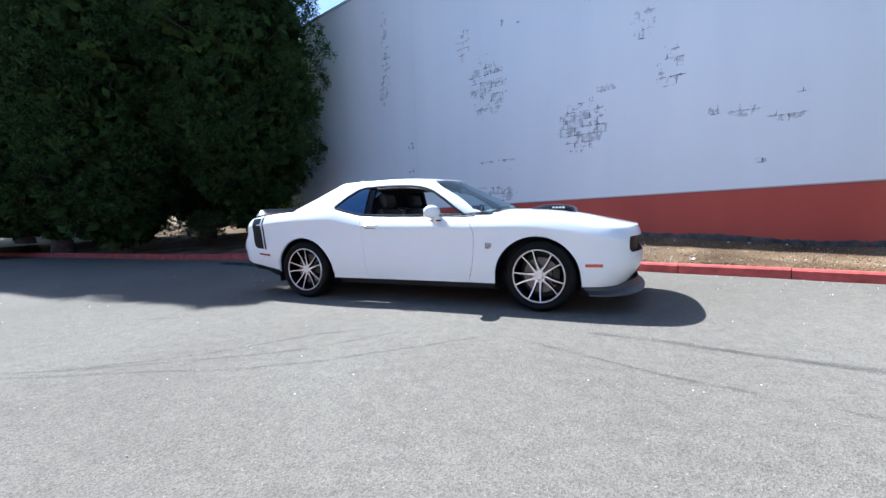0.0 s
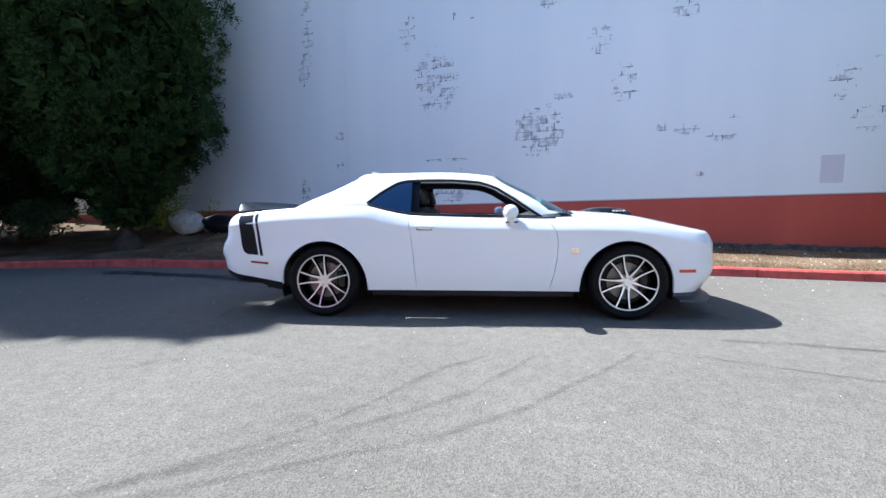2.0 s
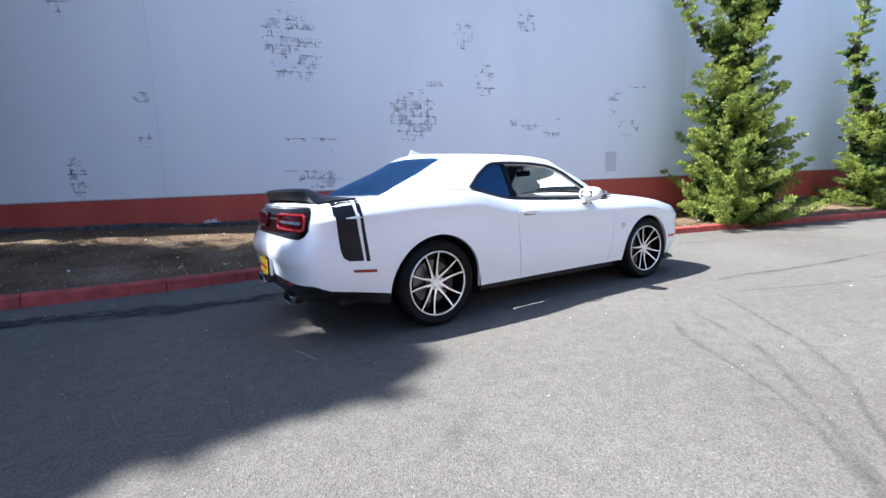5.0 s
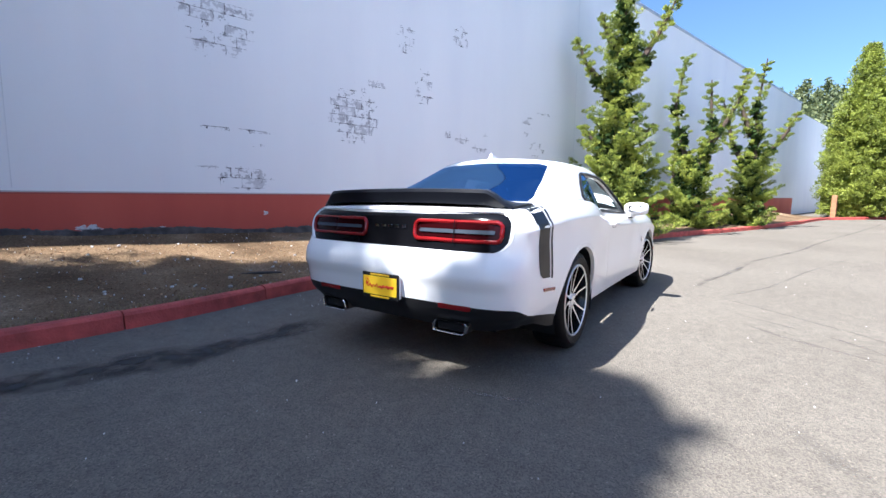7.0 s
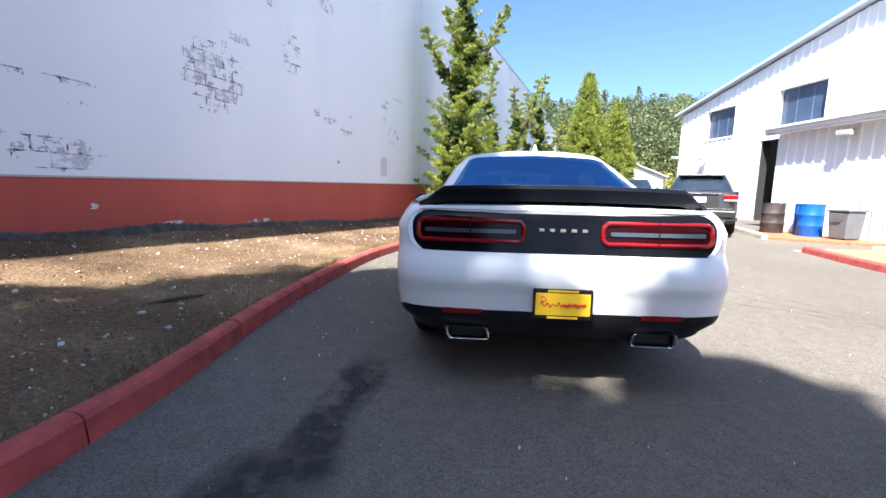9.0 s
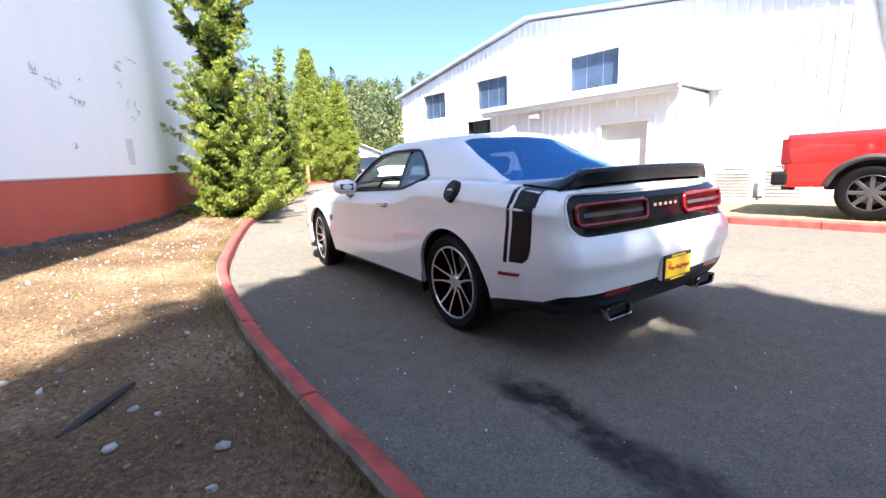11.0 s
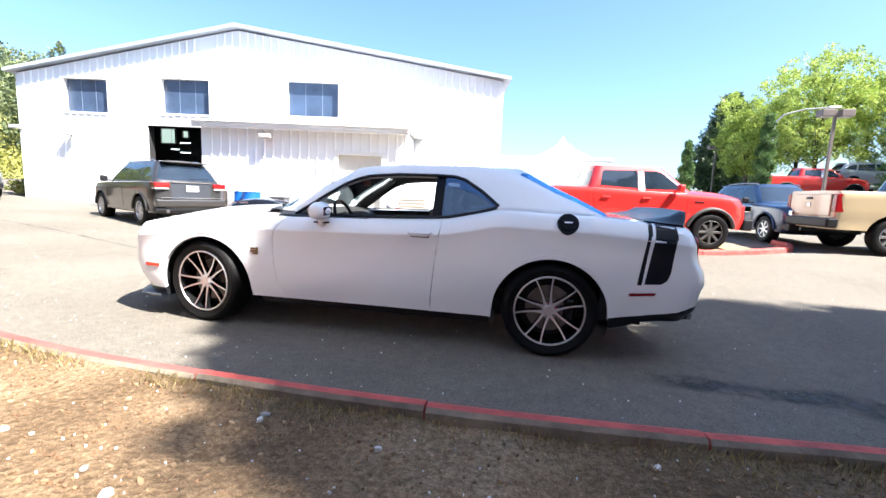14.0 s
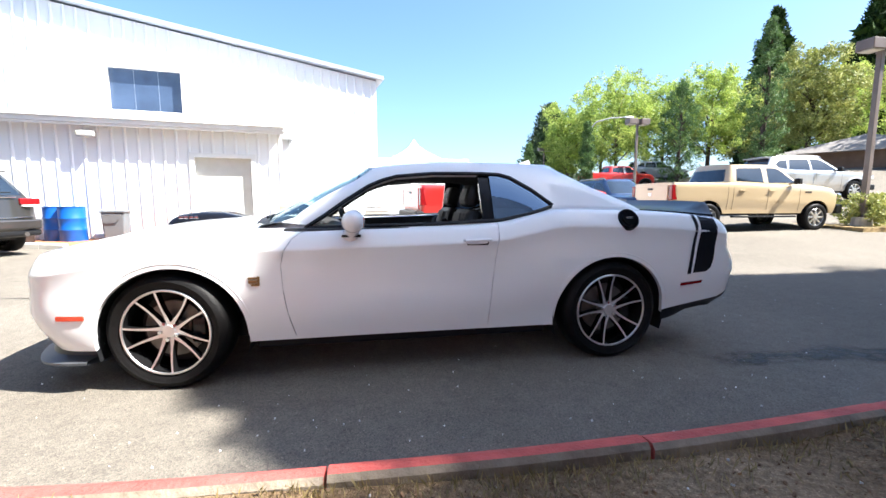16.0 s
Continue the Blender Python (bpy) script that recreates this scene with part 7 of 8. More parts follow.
juniper("juniper", "bright green wind-twisted juniper against the wall", pose(15.6, -2.15, on_bed(15.6, -2.15), 0, 0, -78), [
    ([(0, 0, 0), (0.1, 0, 1.2), (0.1, 0, 2.4)], 1.0, 0.6),
    ([(0.1, 0, 1.6), (0.2, 0, 3.2), (0.1, 0, 4.4), (0.3, 0, 6.2)], 0.5, 0.12),
    ([(0, 0, 2.0), (0.7, 0, 2.9), (1.1, 0, 3.5), (1.4, 0, 4.2)], 0.36, 0.08),
    ([(0, 0, 2.0), (-0.6, 0, 3.2), (-0.8, 0, 4.1), (-1.0, 0, 4.8)], 0.34, 0.1),
    ([(0, 0, 3.4), (-0.35, 0, 4.4), (-0.5, 0, 5.3)], 0.26, 0.08)], 29)
for x, y, H, R, sd in ((27.6, -7.3, 9.2, 2.0, 41), (29.0, -9.9, 7.4, 1.7, 43)):
    tagged(conifer("arborvitae", "clipped green cone-shaped arborvitae", pose(x, y, ground_z(x, y)), H, R, 480, sd, LEAF_CYP, 0.15, 62, 0.11, 0.042, 0.62, 0.24), group="arborvitae at the lane's end")

# trees beyond the lot
for i, (x, y, top, R, lf, kind) in enumerate((
        (-19.8, -36.6, 10.2, 3.0, LEAF_DEC, 0), (-22.1, -31.9, 12.2, 4.0, LEAF_DEC, 0), (-27.0, -32.2, 11.8, 3.6, LEAF_DEC, 0),
        (-22.1, -24.1, 9.7, 1.8, LEAF_COL, 1), (-26.4, -26.1, 11.4, 3.7, LEAF_DEC, 0), (-31.0, -27.2, 10.2, 3.4, LEAF_YEL, 0), (-21.2, -16.6, 11.0, 1.3, LEAF_COL, 1), (-27.7, -19.4, 10.6, 3.2, LEAF_YEL, 0),
        (-15.2, -24.6, 6.8, 0.6, LEAF_COL, 1), (-35.5, -24.0, 11.0, 4.0, LEAF_DEC, 0), (-31.5, -14.5, 10.5, 3.5, LEAF_DEC, 0), (-11.5, -26.2, 5.4, 0.5, LEAF_COL, 1), (-24.5, -38.5, 12.0, 4.0, LEAF_DEC, 0))):
    g = ground_z(x, y)
    broadleaf("column_tree" if kind else "broadleaf_tree", "narrow upright tree with dark green leaves" if kind else "sunlit yellow-green leafy tree beyond the lot", pose(x, y, g), top - g, R, 60 + i, lf, 420 if kind else 500, 66, 0.17 if kind else 0.31, 0.06 if kind else 0.25, bool(kind))
for x, y, H, R, sd in ((-43.0, -37.0, 17, 3.6, 71), (-40.5, -25.5, 14, 3.2, 73), (-37.0, -31.0, 15, 3.2, 74)):
    conifer("fir", "dark fir tree far behind the lot", pose(x, y, ground_z(x, y)), H, R, 260, sd, LEAF_SEQ, 1.0, 22, 0.45, 0.16, 0.85, 0.6)

conifer("conifer", "broad dark conifer behind the far lot", pose(-22.2, -46.5, ground_z(-22.2, -46.5)), 10.2, 4.0, 300, 91, LEAF_DRK, 0.5, 30, 0.36, 0.12, 0.6, 0.55)

# wooded hill down the lane
rng = np.random.default_rng(8)
cs, rs = [], []
for k in range(340):
    ang = rng.uniform(radians(-52), radians(8))
    D = rng.uniform(58, 105)
    x, y = D * math.cos(ang), D * math.sin(ang)
    h = (D - 46) * 0.26 + rng.uniform(5.0, 9.0)
    w = rng.uniform(1.4, 2.6)
    fir = rng.random() < 0.16
    if fir:
        h, w = h + 2.5, 1.5
    for j in range(20):
        t = (j + rng.uniform(0, 1)) / 20
        t = 1 - (1 - t) ** 1.3 if not fir else t
        rr = w * ((1 - t) if fir else math.sin(math.pi * (0.15 + 0.8 * t)) ** 0.6) * 0.85
        a = j * 2.4 + rng.uniform(-0.5, 0.5)
        cs.append((x + rr * math.cos(a), y + rr * math.sin(a), max(0.3, lerp(h - 6.5, h, t))))
        rs.append(rng.uniform(0.6, 1.0) * (0.55 + 0.35 * (1 - t) if fir else 1))
p, d = clumps(cs, rs, 30, 9, 0.1)
tagged(leaf_mesh("far_wood", p, d, 0.40, 0.25, LEAF_FAR, None, 12), "hazy green wooded hillside down the lane", "wood", kind="stuff")


def hill_point(ang, f):
    D = lerp(50, 125, f)
    return D * math.cos(ang), D * math.sin(ang), ground_z(40, -15) - 0.4 + 17 * smooth01(f) + 0.7 * noise.noise((D * 0.09, ang * 9, 0))


angs = [radians(a) for a in np.arange(-54, 10.1, 2)]
verts = [hill_point(a, f) for a in angs for f in np.linspace(0, 1, 16)]
faces = [(i * 16 + j, (i + 1) * 16 + j, (i + 1) * 16 + j + 1, i * 16 + j + 1) for i in range(len(angs) - 1) for j in range(15)]
tagged(mesh_ob("hillside", verts, faces, mat("yellow_green_hillside", (0.22, 0.22, 0.06), 0.95, var=0.4, scale=0.35), smooth=True), "yellow-green brushy hillside down the lane", "hill", kind="structure")
cs, rs = [], []
for k in range(520):
    x, y, z = hill_point(rng.uniform(radians(-52), radians(8)), rng.uniform(0.02, 0.42) ** 1.2)
    for j in range(5):
        cs.append((x + rng.normal() * 0.9, y + rng.normal() * 0.9, z + rng.uniform(0.2, 2.6)))
        rs.append(rng.uniform(0.5, 0.95))
p, d = clumps(cs, rs, 26, 19, 0.2)
tagged(leaf_mesh("hill_brush", p, d, 0.30, 0.19, leaf_mat("far_yellow_brush", (0.2, 0.21, 0.045), (0.4, 0.38, 0.09)), None, 22), "yellow-green brush on the lower hillside", "brush", kind="stuff")

# ---- beds, kerbs and surfaces on the far side ----
GRASS = mat("dry_grass", (0.34, 0.245, 0.11), 0.95, var=0.4, scale=8, bump=0.9, bscale=60)
BARK_CHIP = mat("orange_bark_mulch", (0.36, 0.15, 0.07), 0.95, var=0.4, scale=18, bump=0.9, bscale=50)
FAR_KERB = [(4.5, -6.3), (2.3, -5.88), (0.0, -5.82), (-2.4, -6.08), (-4.2, -6.4), (-5.6, -6.72), (-7.0, -7.0), (-7.7, -7.35), (-8.1, -8.1), (-8.2, -9.0)]
kerb_run("kerb", FAR_KERB, 0.16, 0.13, 1.26, KERB_RED, "red-painted kerb round the dry grass strip", flip=1)


def flat_bed(name, pts, z, material, label, thick_=0.1):
    b = bmesh.new()
    vs = [b.verts.new((x, y, z)) for x, y in pts]
    f = b.faces.new(vs)
    if f.normal.z < 0:
        f.normal_flip()
    r = bmesh.ops.extrude_face_region(b, geom=[f])
    for g in r["geom"]:
        if isinstance(g, bmesh.types.BMVert):
            g.co.z -= 0.4
    bmesh.ops.recalc_face_normals(b, faces=b.faces)
    return tagged(part(name, b, material), label, "ground", kind="structure")


flat_bed("grass_strip", [(4.4, -6.42), (2.3, -6.02), (0, -5.96), (-2.4, -6.22), (-4.2, -6.54), (-5.6, -6.86), (-7.0, -7.14), (-7.6, -7.45), (-7.95, -8.1), (-8.05, -9.1), (-1.0, -9.3), (4.4, -8.6)], 0.11, GRASS, "strip of dry yellow grass behind the kerb")
flat_bed("pavement", [(5.4, -8.45), (5.6, -9.75), (-0.6, -10.9), (-1.0, -9.32), (4.4, -8.62)], 0.1, CONCRETE, "concrete pad beside the lean-to")
flat_bed("apron", [(6.95, -6.98), (4.55, -6.28), (4.42, -8.5), (5.35, -8.45), (6.0, -8.5)], 0.02, CONCRETE, "pale concrete apron between the kerbs")
BARK_KERB = [(6.95, -7.05), (9.5, -7.65), (12.2, -8.35), (14.5, -8.9)]
kerb_run("kerb", list(reversed(BARK_KERB)), 0.15, 0.13, 1.2, CONCRETE, "grey concrete kerb with a red nose by the mulch bed", flip=1)
flat_bed("mulch_bed", [(6.9, -7.2), (9.5, -7.8), (12.2, -8.5), (14.4, -9.05), (14.2, -11.3), (12.1, -8.95), (5.7, -9.75), (6.0, -8.5)], 0.10, BARK_CHIP, "orange bark mulch along the lean-to")


# ---- drums, bin and plant by the lean-to ----
def drum(x, y, z, colour, label):
    root = tagged(empty("oil_drum", pose(x, y, z)), label, "drum")
    b = bmesh.new()
    prof = [(0.0, 0.0), (0.285, 0.0), (0.29, 0.01)]
    for h in (0.29, 0.58):
        prof += [(0.283, h - 0.03), (0.295, h - 0.01), (0.295, h + 0.01), (0.283, h + 0.03)]
    prof += [(0.283, 0.86), (0.292, 0.87), (0.292, 0.885), (0.275, 0.885), (0.27, 0.865), (0.0, 0.865)]
    rings = [[b.verts.new((r * math.cos(2 * math.pi * k / 32), r * math.sin(2 * math.pi * k / 32), h)) for k in range(32)] for r, h in prof if r > 0]
    for p, q in zip(rings, rings[1:]):
        for k in range(32):
            b.faces.new((p[k], p[(k + 1) % 32], q[(k + 1) % 32], q[k]))
    b.faces.new(list(reversed(rings[0])))
    b.faces.new(rings[-1])
    bmesh.ops.recalc_face_normals(b, faces=b.faces)
    finish(part("drum_shell", b, colour, root))
    b = bmesh.new()
    cyl(b, 0.03, 0.028, (0.17, 0, 0.86), (0.17, 0, 0.89), 12)
    part("bung", b, STEEL, root)
    return root


DRUM_BLUE = mat("blue_plastic", (0.012, 0.10, 0.42), 0.4, var=0.1)
DRUM_DARK = mat("rusty_black_steel", (0.045, 0.035, 0.03), 0.6, var=0.4, scale=6)
drum(7.75, -8.80, 0.1, DRUM_BLUE, "blue plastic drum on the mulch")
drum(8.25, -9.05, 0.1, DRUM_BLUE, "blue plastic drum behind the other")
drum(8.75, -8.45, 0.1, DRUM_DARK, "rusty black steel drum on the mulch")
bin_ = tagged(empty("wheelie_bin", pose(6.85, -9.0, 0.1, 0, 0, 10)), "grey plastic bin with a lid by the wall", "bin")
BIN = mat("grey_plastic", (0.13, 0.14, 0.15), 0.5, var=0.12)
b = bmesh.new()
box(b, -0.26, 0.26, -0.26, 0.26, 0.02, 0.72, 0.03)
for v in b.verts:
    k = lerp(0.82, 1.0, v.co.z / 0.72)
    v.co.x *= k
    v.co.y *= k
part("bin_body", b, BIN, bin_)
b = bmesh.new()
box(b, -0.29, 0.29, -0.29, 0.29, 0.72, 0.77, 0.015)
part("lid", b, BIN, bin_)
b = bmesh.new()
tube(b, [(-0.2, 0.3, 0.66), (-0.2, 0.34, 0.66), (0.2, 0.34, 0.66), (0.2, 0.3, 0.66)], 0.014, 6)
part("bin_handle", b, BIN, bin_)
# condensers
AC = mat("weathered_beige_metal", (0.42, 0.41, 0.38), 0.5, var=0.12)


def condenser(x, y, w, h):
    root = tagged(empty("condenser", pose(x, y, 0.1, 0, 0, 9)), "weathered beige air-conditioning condenser on the pad", "condenser", "condensers")
    b = bmesh.new()
    box(b, -w / 2, w / 2, -w / 2, w / 2, 0.05, h, 0.02)
    part("casing", b, AC, root)
    for k in range(8):
        b = bmesh.new()
        z = lerp(0.12, h - 0.1, k / 7)
        box(b, -w / 2 + 0.04, w / 2 - 0.04, w / 2, w / 2 + 0.015, z, z + 0.035, 0.004)
        part("louvre", b, AC, root)
    b = bmesh.new()
    cyl(b, w * 0.38, w * 0.38, (0, 0, h), (0, 0, h + 0.03), 24)
    part("fan_guard", b, STEEL, root)
    b = bmesh.new()
    box(b, -w / 2 - 0.08, w / 2 + 0.08, -w / 2 - 0.08, w / 2 + 0.08, 0, 0.05)
    part("plinth", b, CONCRETE, root)


condenser(2.35, -9.65, 0.9, 0.95)
condenser(1.0, -9.8, 0.8, 0.75)
condenser(0.0, -10.0, 0.75, 0.8)
# wall lamps on the warehouse
for u, y, z in ((8.08, ADEP + 0.02, 2.86), (17.35, 0.02, 2.98), (19.45, 0.02, 3.15)):
    lamp = empty("wall_lamp")
    lamp.parent = warehouse
    lamp.matrix_basis = Matrix.Translation((u, y, z))
    b = bmesh.new()
    box(b, -0.05, 0.05, 0, 0.16, -0.03, 0.03, 0.005)
    part("bracket", b, STEEL, lamp)
    b = bmesh.new()
    box(b, -0.2, 0.2, 0.14, 0.36, -0.06, 0.09, 0.03)
    part("lamp_head", b, AC, lamp)

# workshop clutter inside the doorway
for k in range(4):
    sh_ = empty("workshop_rack")
    sh_.parent = warehouse
    sh_.matrix_basis = Matrix.Translation((12.3 + k * 0.55, -4.5 + (k % 2) * 0.8, 0.1))
    for j in range(5):
        b = bmesh.new()
        box(b, -0.22, 0.22, -0.2, 0.2, 0.3 + j * 0.6, 0.34 + j * 0.6)
        part("shelf", b, STEEL, sh_)


# ---- lamp posts ----
POST = mat("brown_painted_steel", (0.13, 0.10, 0.085), 0.5, var=0.1)


def lamp_post(x, y, z0, top, heads, w=0.11):
    root = tagged(empty("street_lamp", pose(x, y, z0)), "brown square lamp post with box heads", "street lamp", "lot lamps")
    h = top - z0
    b = bmesh.new()
    box(b, -w / 2, w / 2, -w / 2, w / 2, 0, h, 0.01)
    part("post", b, POST, root)
    b = bmesh.new()
    cyl(b, 0.25, 0.25, (0, 0, -0.2), (0, 0, 0.35), 16)
    part("footing", b, CONCRETE, root)
    for s in heads:
        b = bmesh.new()
        box(b, min(s * 0.12, s * 0.62), max(s * 0.12, s * 0.62), -0.24, 0.24, h - 0.28, h + 0.02, 0.02)
        hd = part("lamp_head", b, POST, root)
        b = bmesh.new()
        box(b, min(s * 0.16, s * 0.58), max(s * 0.16, s * 0.58), -0.2, 0.2, h - 0.30, h - 0.278)
        part("lens", b, AC, hd)
    return root


lamp_post(-14.4, -17.8, ground_z(-14.4, -17.8), 5.5, (1, -1))
lamp_post(-14.5, -6.7, ground_z(-14.5, -6.7), 5.7, (1, -1), 0.14)
lamp_post(-17.6, -37.6, ground_z(-17.6, -37.6), 6.3, (1, -1))
b = bmesh.new()
cob = tagged(empty("street_lamp", pose(-16.2, -26.1, ground_z(-16.2, -26.1))), "tall street lamp with a curved pale arm", "street lamp", "lot lamps")
tube(b, [(0, 0, 0), (0, 0, 5.2), (-0.4, 0.15, 5.7), (-1.3, 0.45, 5.95), (-2.3, 0.8, 6.0)], [0.09, 0.07, 0.05, 0.045, 0.04], 8)
part("post", b, AC, cob)
b = bmesh.new()
box(b, -2.9, -2.25, 0.7, 0.95, 5.94, 6.06, 0.03)
part("lamp_head", b, WHITE_TRIM, cob)

# ---- buildings beyond ----
tent = tagged(empty("canopy_tent", pose(-5.0, -43.5, 0.0)), "white peaked canopy roof behind the lot", "tent")
b = bmesh.new()
rings = []
for r, z in ((5.4, 4.3), (4.0, 4.75), (2.6, 5.4), (1.3, 6.2), (0.5, 6.9), (0.02, 7.7)):
    rings.append([b.verts.new((r * cx, r * cy, z)) for cx, cy in ((1, 1), (0, 0.96), (-1, 1), (-0.96, 0), (-1, -1), (0, -0.96), (1, -1), (0.96, 0))])
for p, q in zip(rings, rings[1:]):
    for k in range(8):
        b.faces.new((p[k], p[(k + 1) % 8], q[(k + 1) % 8], q[k]))
finish(part("canopy", b, WHITE_TRIM, tent))
for sx in (1, -1):
    for sy in (1, -1):
        b = bmesh.new()
        cyl(b, 0.06, 0.06, (5.3 * sx, 5.3 * sy, -0.3), (5.3 * sx, 5.3 * sy, 4.3), 10)
        part("pole", b, STEEL, tent)
shop = tagged(empty("shop_building", pose(-3.0, -27.5, 0)), "long low white shop building behind the red truck", "building")
b = bmesh.new()
box(b, -4.2, 4.0, -9, 0, -0.4, 3.9)
part("wall", b, WHITE_METAL, shop)
b = bmesh.new()
box(b, -4.3, 4.1, -9.1, 0.05, 3.9, 4.1, 0.03)
part("roof", b, WHITE_TRIM, shop)
for k in range(4):
    b = bmesh.new()
    x = -3.9 + k * 2.0
    box(b, x, x + 1.4, -0.04, 0.03, 0.6, 2.4)
    part("window", b, AC, shop)
shed = tagged(empty("shed", pose(35.1, -12.9, 0.35, 0, 0, -25)), "small white gabled shed down the lane", "shed")
b = bmesh.new()
a = [b.verts.new(c) for c in ((-2.2, -3, 0), (-2.2, 3, 0), (-2.2, 3, 2.4), (-2.2, 0, 3.7), (-2.2, -3, 2.4), (4, -3, 0), (4, 3, 0), (4, 3, 2.4), (4, 0, 3.7), (4, -3, 2.4))]
for f in ((0, 1, 2, 3, 4), (9, 8, 7, 6, 5), (1, 6, 7, 2), (0, 4, 9, 5)):
    b.faces.new([a[i] for i in f])
part("wall", b, WHITE_METAL, shed)
b = bmesh.new()
for s in (1, -1):
    q = [b.verts.new(c) for c in ((-2.5, 0, 3.78), (4.3, 0, 3.78), (4.3, 3.4 * s, 2.3), (-2.5, 3.4 * s, 2.3))]
    b.faces.new(q)
r_ = part("roof", b, WHITE_TRIM, shed)
r_.modifiers.new("thickness", "SOLIDIFY").thickness = 0.08
b = bmesh.new()
box(b, -2.26, -2.18, -1.2, 1.2, 0, 2.1)
part("door", b, DARK_IN, shed)
house = tagged(empty("house", pose(-32, -18.5, 1.75, 0, 0, 30)), "low brown house with a grey shingle roof on the bank", "house")
b = bmesh.new()
box(b, -7, 7, -3, 3, -0.5, 2.0)
part("wall", b, mat("brown_siding", (0.16, 0.10, 0.07), 0.8, var=0.15), house)
b = bmesh.new()
a = [b.verts.new(c) for c in ((-7.6, -3.8, 2.0), (7.6, -3.8, 2.0), (7.6, 3.8, 2.0), (-7.6, 3.8, 2.0), (-6, 0, 3.0), (6, 0, 3.0))]
for f in ((0, 1, 5, 4), (2, 3, 4, 5), (1, 2, 5), (3, 0, 4), (3, 2, 1, 0)):
    b.faces.new([a[i] for i in f])
part("roof", b, mat("grey_shingles", (0.20, 0.18, 0.165), 0.9, var=0.2, scale=6), house)
for k in range(4):
    b = bmesh.new()
    x = -5.6 + k * 3.2
    box(b, x, x + 1.3, 2.98, 3.05, 0.6, 1.6)
    w = part("window", b, WHITE_TRIM, house)
    b = bmesh.new()
    box(b, x + 0.08, x + 1.22, 3.04, 3.07, 0.68, 1.52)
    part("pane", b, CAR_GLASS, w)

# shrubs
def shrub(name, label, x, y, z, R, H, leaf, seed, n=60, per=40, length=0.12):
    root = tagged(empty(name, pose(x, y, z)), label, "shrub")
    rng = np.random.default_rng(seed)
    cs = [(rng.normal() * R * 0.45, rng.normal() * R * 0.45, rng.uniform(0.1, 0.95) * H) for _ in range(n)]
    p, d = clumps(cs, [0.16 * max(0.7, H)] * n, per, seed + 1, 0.5)
    leaf_mesh("foliage", p, d, length, length * 0.4, leaf, root, seed + 2)
    wood = bmesh.new()
    for k in range(5):
        a = k * 1.3
        tube(wood, [(0, 0, -0.05), (0.2 * R * math.cos(a), 0.2 * R * math.sin(a), H * 0.4), (0.45 * R * math.cos(a), 0.45 * R * math.sin(a), H * 0.75)], [0.02, 0.014, 0.006], 5)
    part("stem", wood, BARK, root)


shrub("shrub", "yellow-flowered green shrub in the kerbed bed", -15.0, -6.9, 0.35, 1.0, 0.95, LEAF_YEL, 81, 110)
shrub("shrub", "low green shrub at the warehouse corner", 20.9, -11.4, 0.4, 0.9, 0.6, LEAF_YEL, 83, 60)
shrub("shrub", "sunlit green shrub under the conifers", -8.45, 5.8, 0.55, 0.8, 1.25, LEAF_CYP, 85, 100, 50, 0.08)
shrub("shrub", "pale grey-green shrub by the wall", -9.8, 6.6, 0.6, 0.9, 0.8, LEAF_YEL, 87, 60)
for i, (x, y, R, H) in enumerate(((-10.9, 5.0, 0.9, 0.9), (-13.4, 4.2, 1.1, 1.2), (-15.4, 4.9, 1.2, 1.2), (-17.2, 4.4, 1.1, 1.1), (-13.9, 6.4, 1.2, 1.3))):
    shrub("undergrowth", "dark leafy undergrowth between the conifer trunks", x, y, 0.45, R, H, LEAF_DRK, 140 + i, 90, 46, 0.09)
flat_bed("planter", [(-13.6, -6.0), (-17.5, -5.6), (-17.5, -8.6), (-14.0, -8.9)], 0.36, GRASS, "kerbed planting bed with dry earth")

# ---- stones, litter and stains ----
b = bmesh.new()
bmesh.ops.create_icosphere(b, subdivisions=3, radius=0.42)
for v in b.verts:
    n_ = noise.noise(v.co * 3.1) * 0.16 + noise.noise(v.co * 9) * 0.04
    v.co = Vector((v.co.x * 1.15, v.co.y * 0.9, v.co.z * 0.8)) * (1 + n_)
boulder = finish(part("boulder", b, mat("white_quartz_rock", (0.62, 0.58, 0.53), 0.8, var=0.25, scale=6, bump=0.6, bscale=12)), 60)
boulder.matrix_basis = pose(-7.85, 6.1, 0.78)
tagged(boulder, "pale quartz boulder near the wall's foot", "boulder")
b = bmesh.new()
bmesh.ops.create_icosphere(b, subdivisions=3, radius=0.36)
for v in b.verts:
    v.co = Vector((v.co.x * 1.5, v.co.y, v.co.z * 0.75)) * (1 + 0.25 * noise.noise(v.co * 4))
sack = finish(part("dark_sack", b, BLACK_SATIN), 60)
sack.matrix_basis = pose(-7.0, 6.35, 0.72)
tagged(sack, "dark plastic sack lying by the wall", "sack")
b = bmesh.new()
tube(b, [(-0.20, 0.12, 0.014), (-0.05, 0.02, 0.022), (0.08, -0.05, 0.018), (0.19, -0.12, 0.012)], [0.014, 0.018, 0.016, 0.009], 6)
st = part("broken_stick", b, mat("dark_wet_wood", (0.05, 0.04, 0.035), 0.8, var=0.3))
st.matrix_basis = pose(-1.58, 2.95, on_bed(-1.58, 2.95) + 0.03)
tagged(st, "short dark broken stick lying on the earth", "stick")


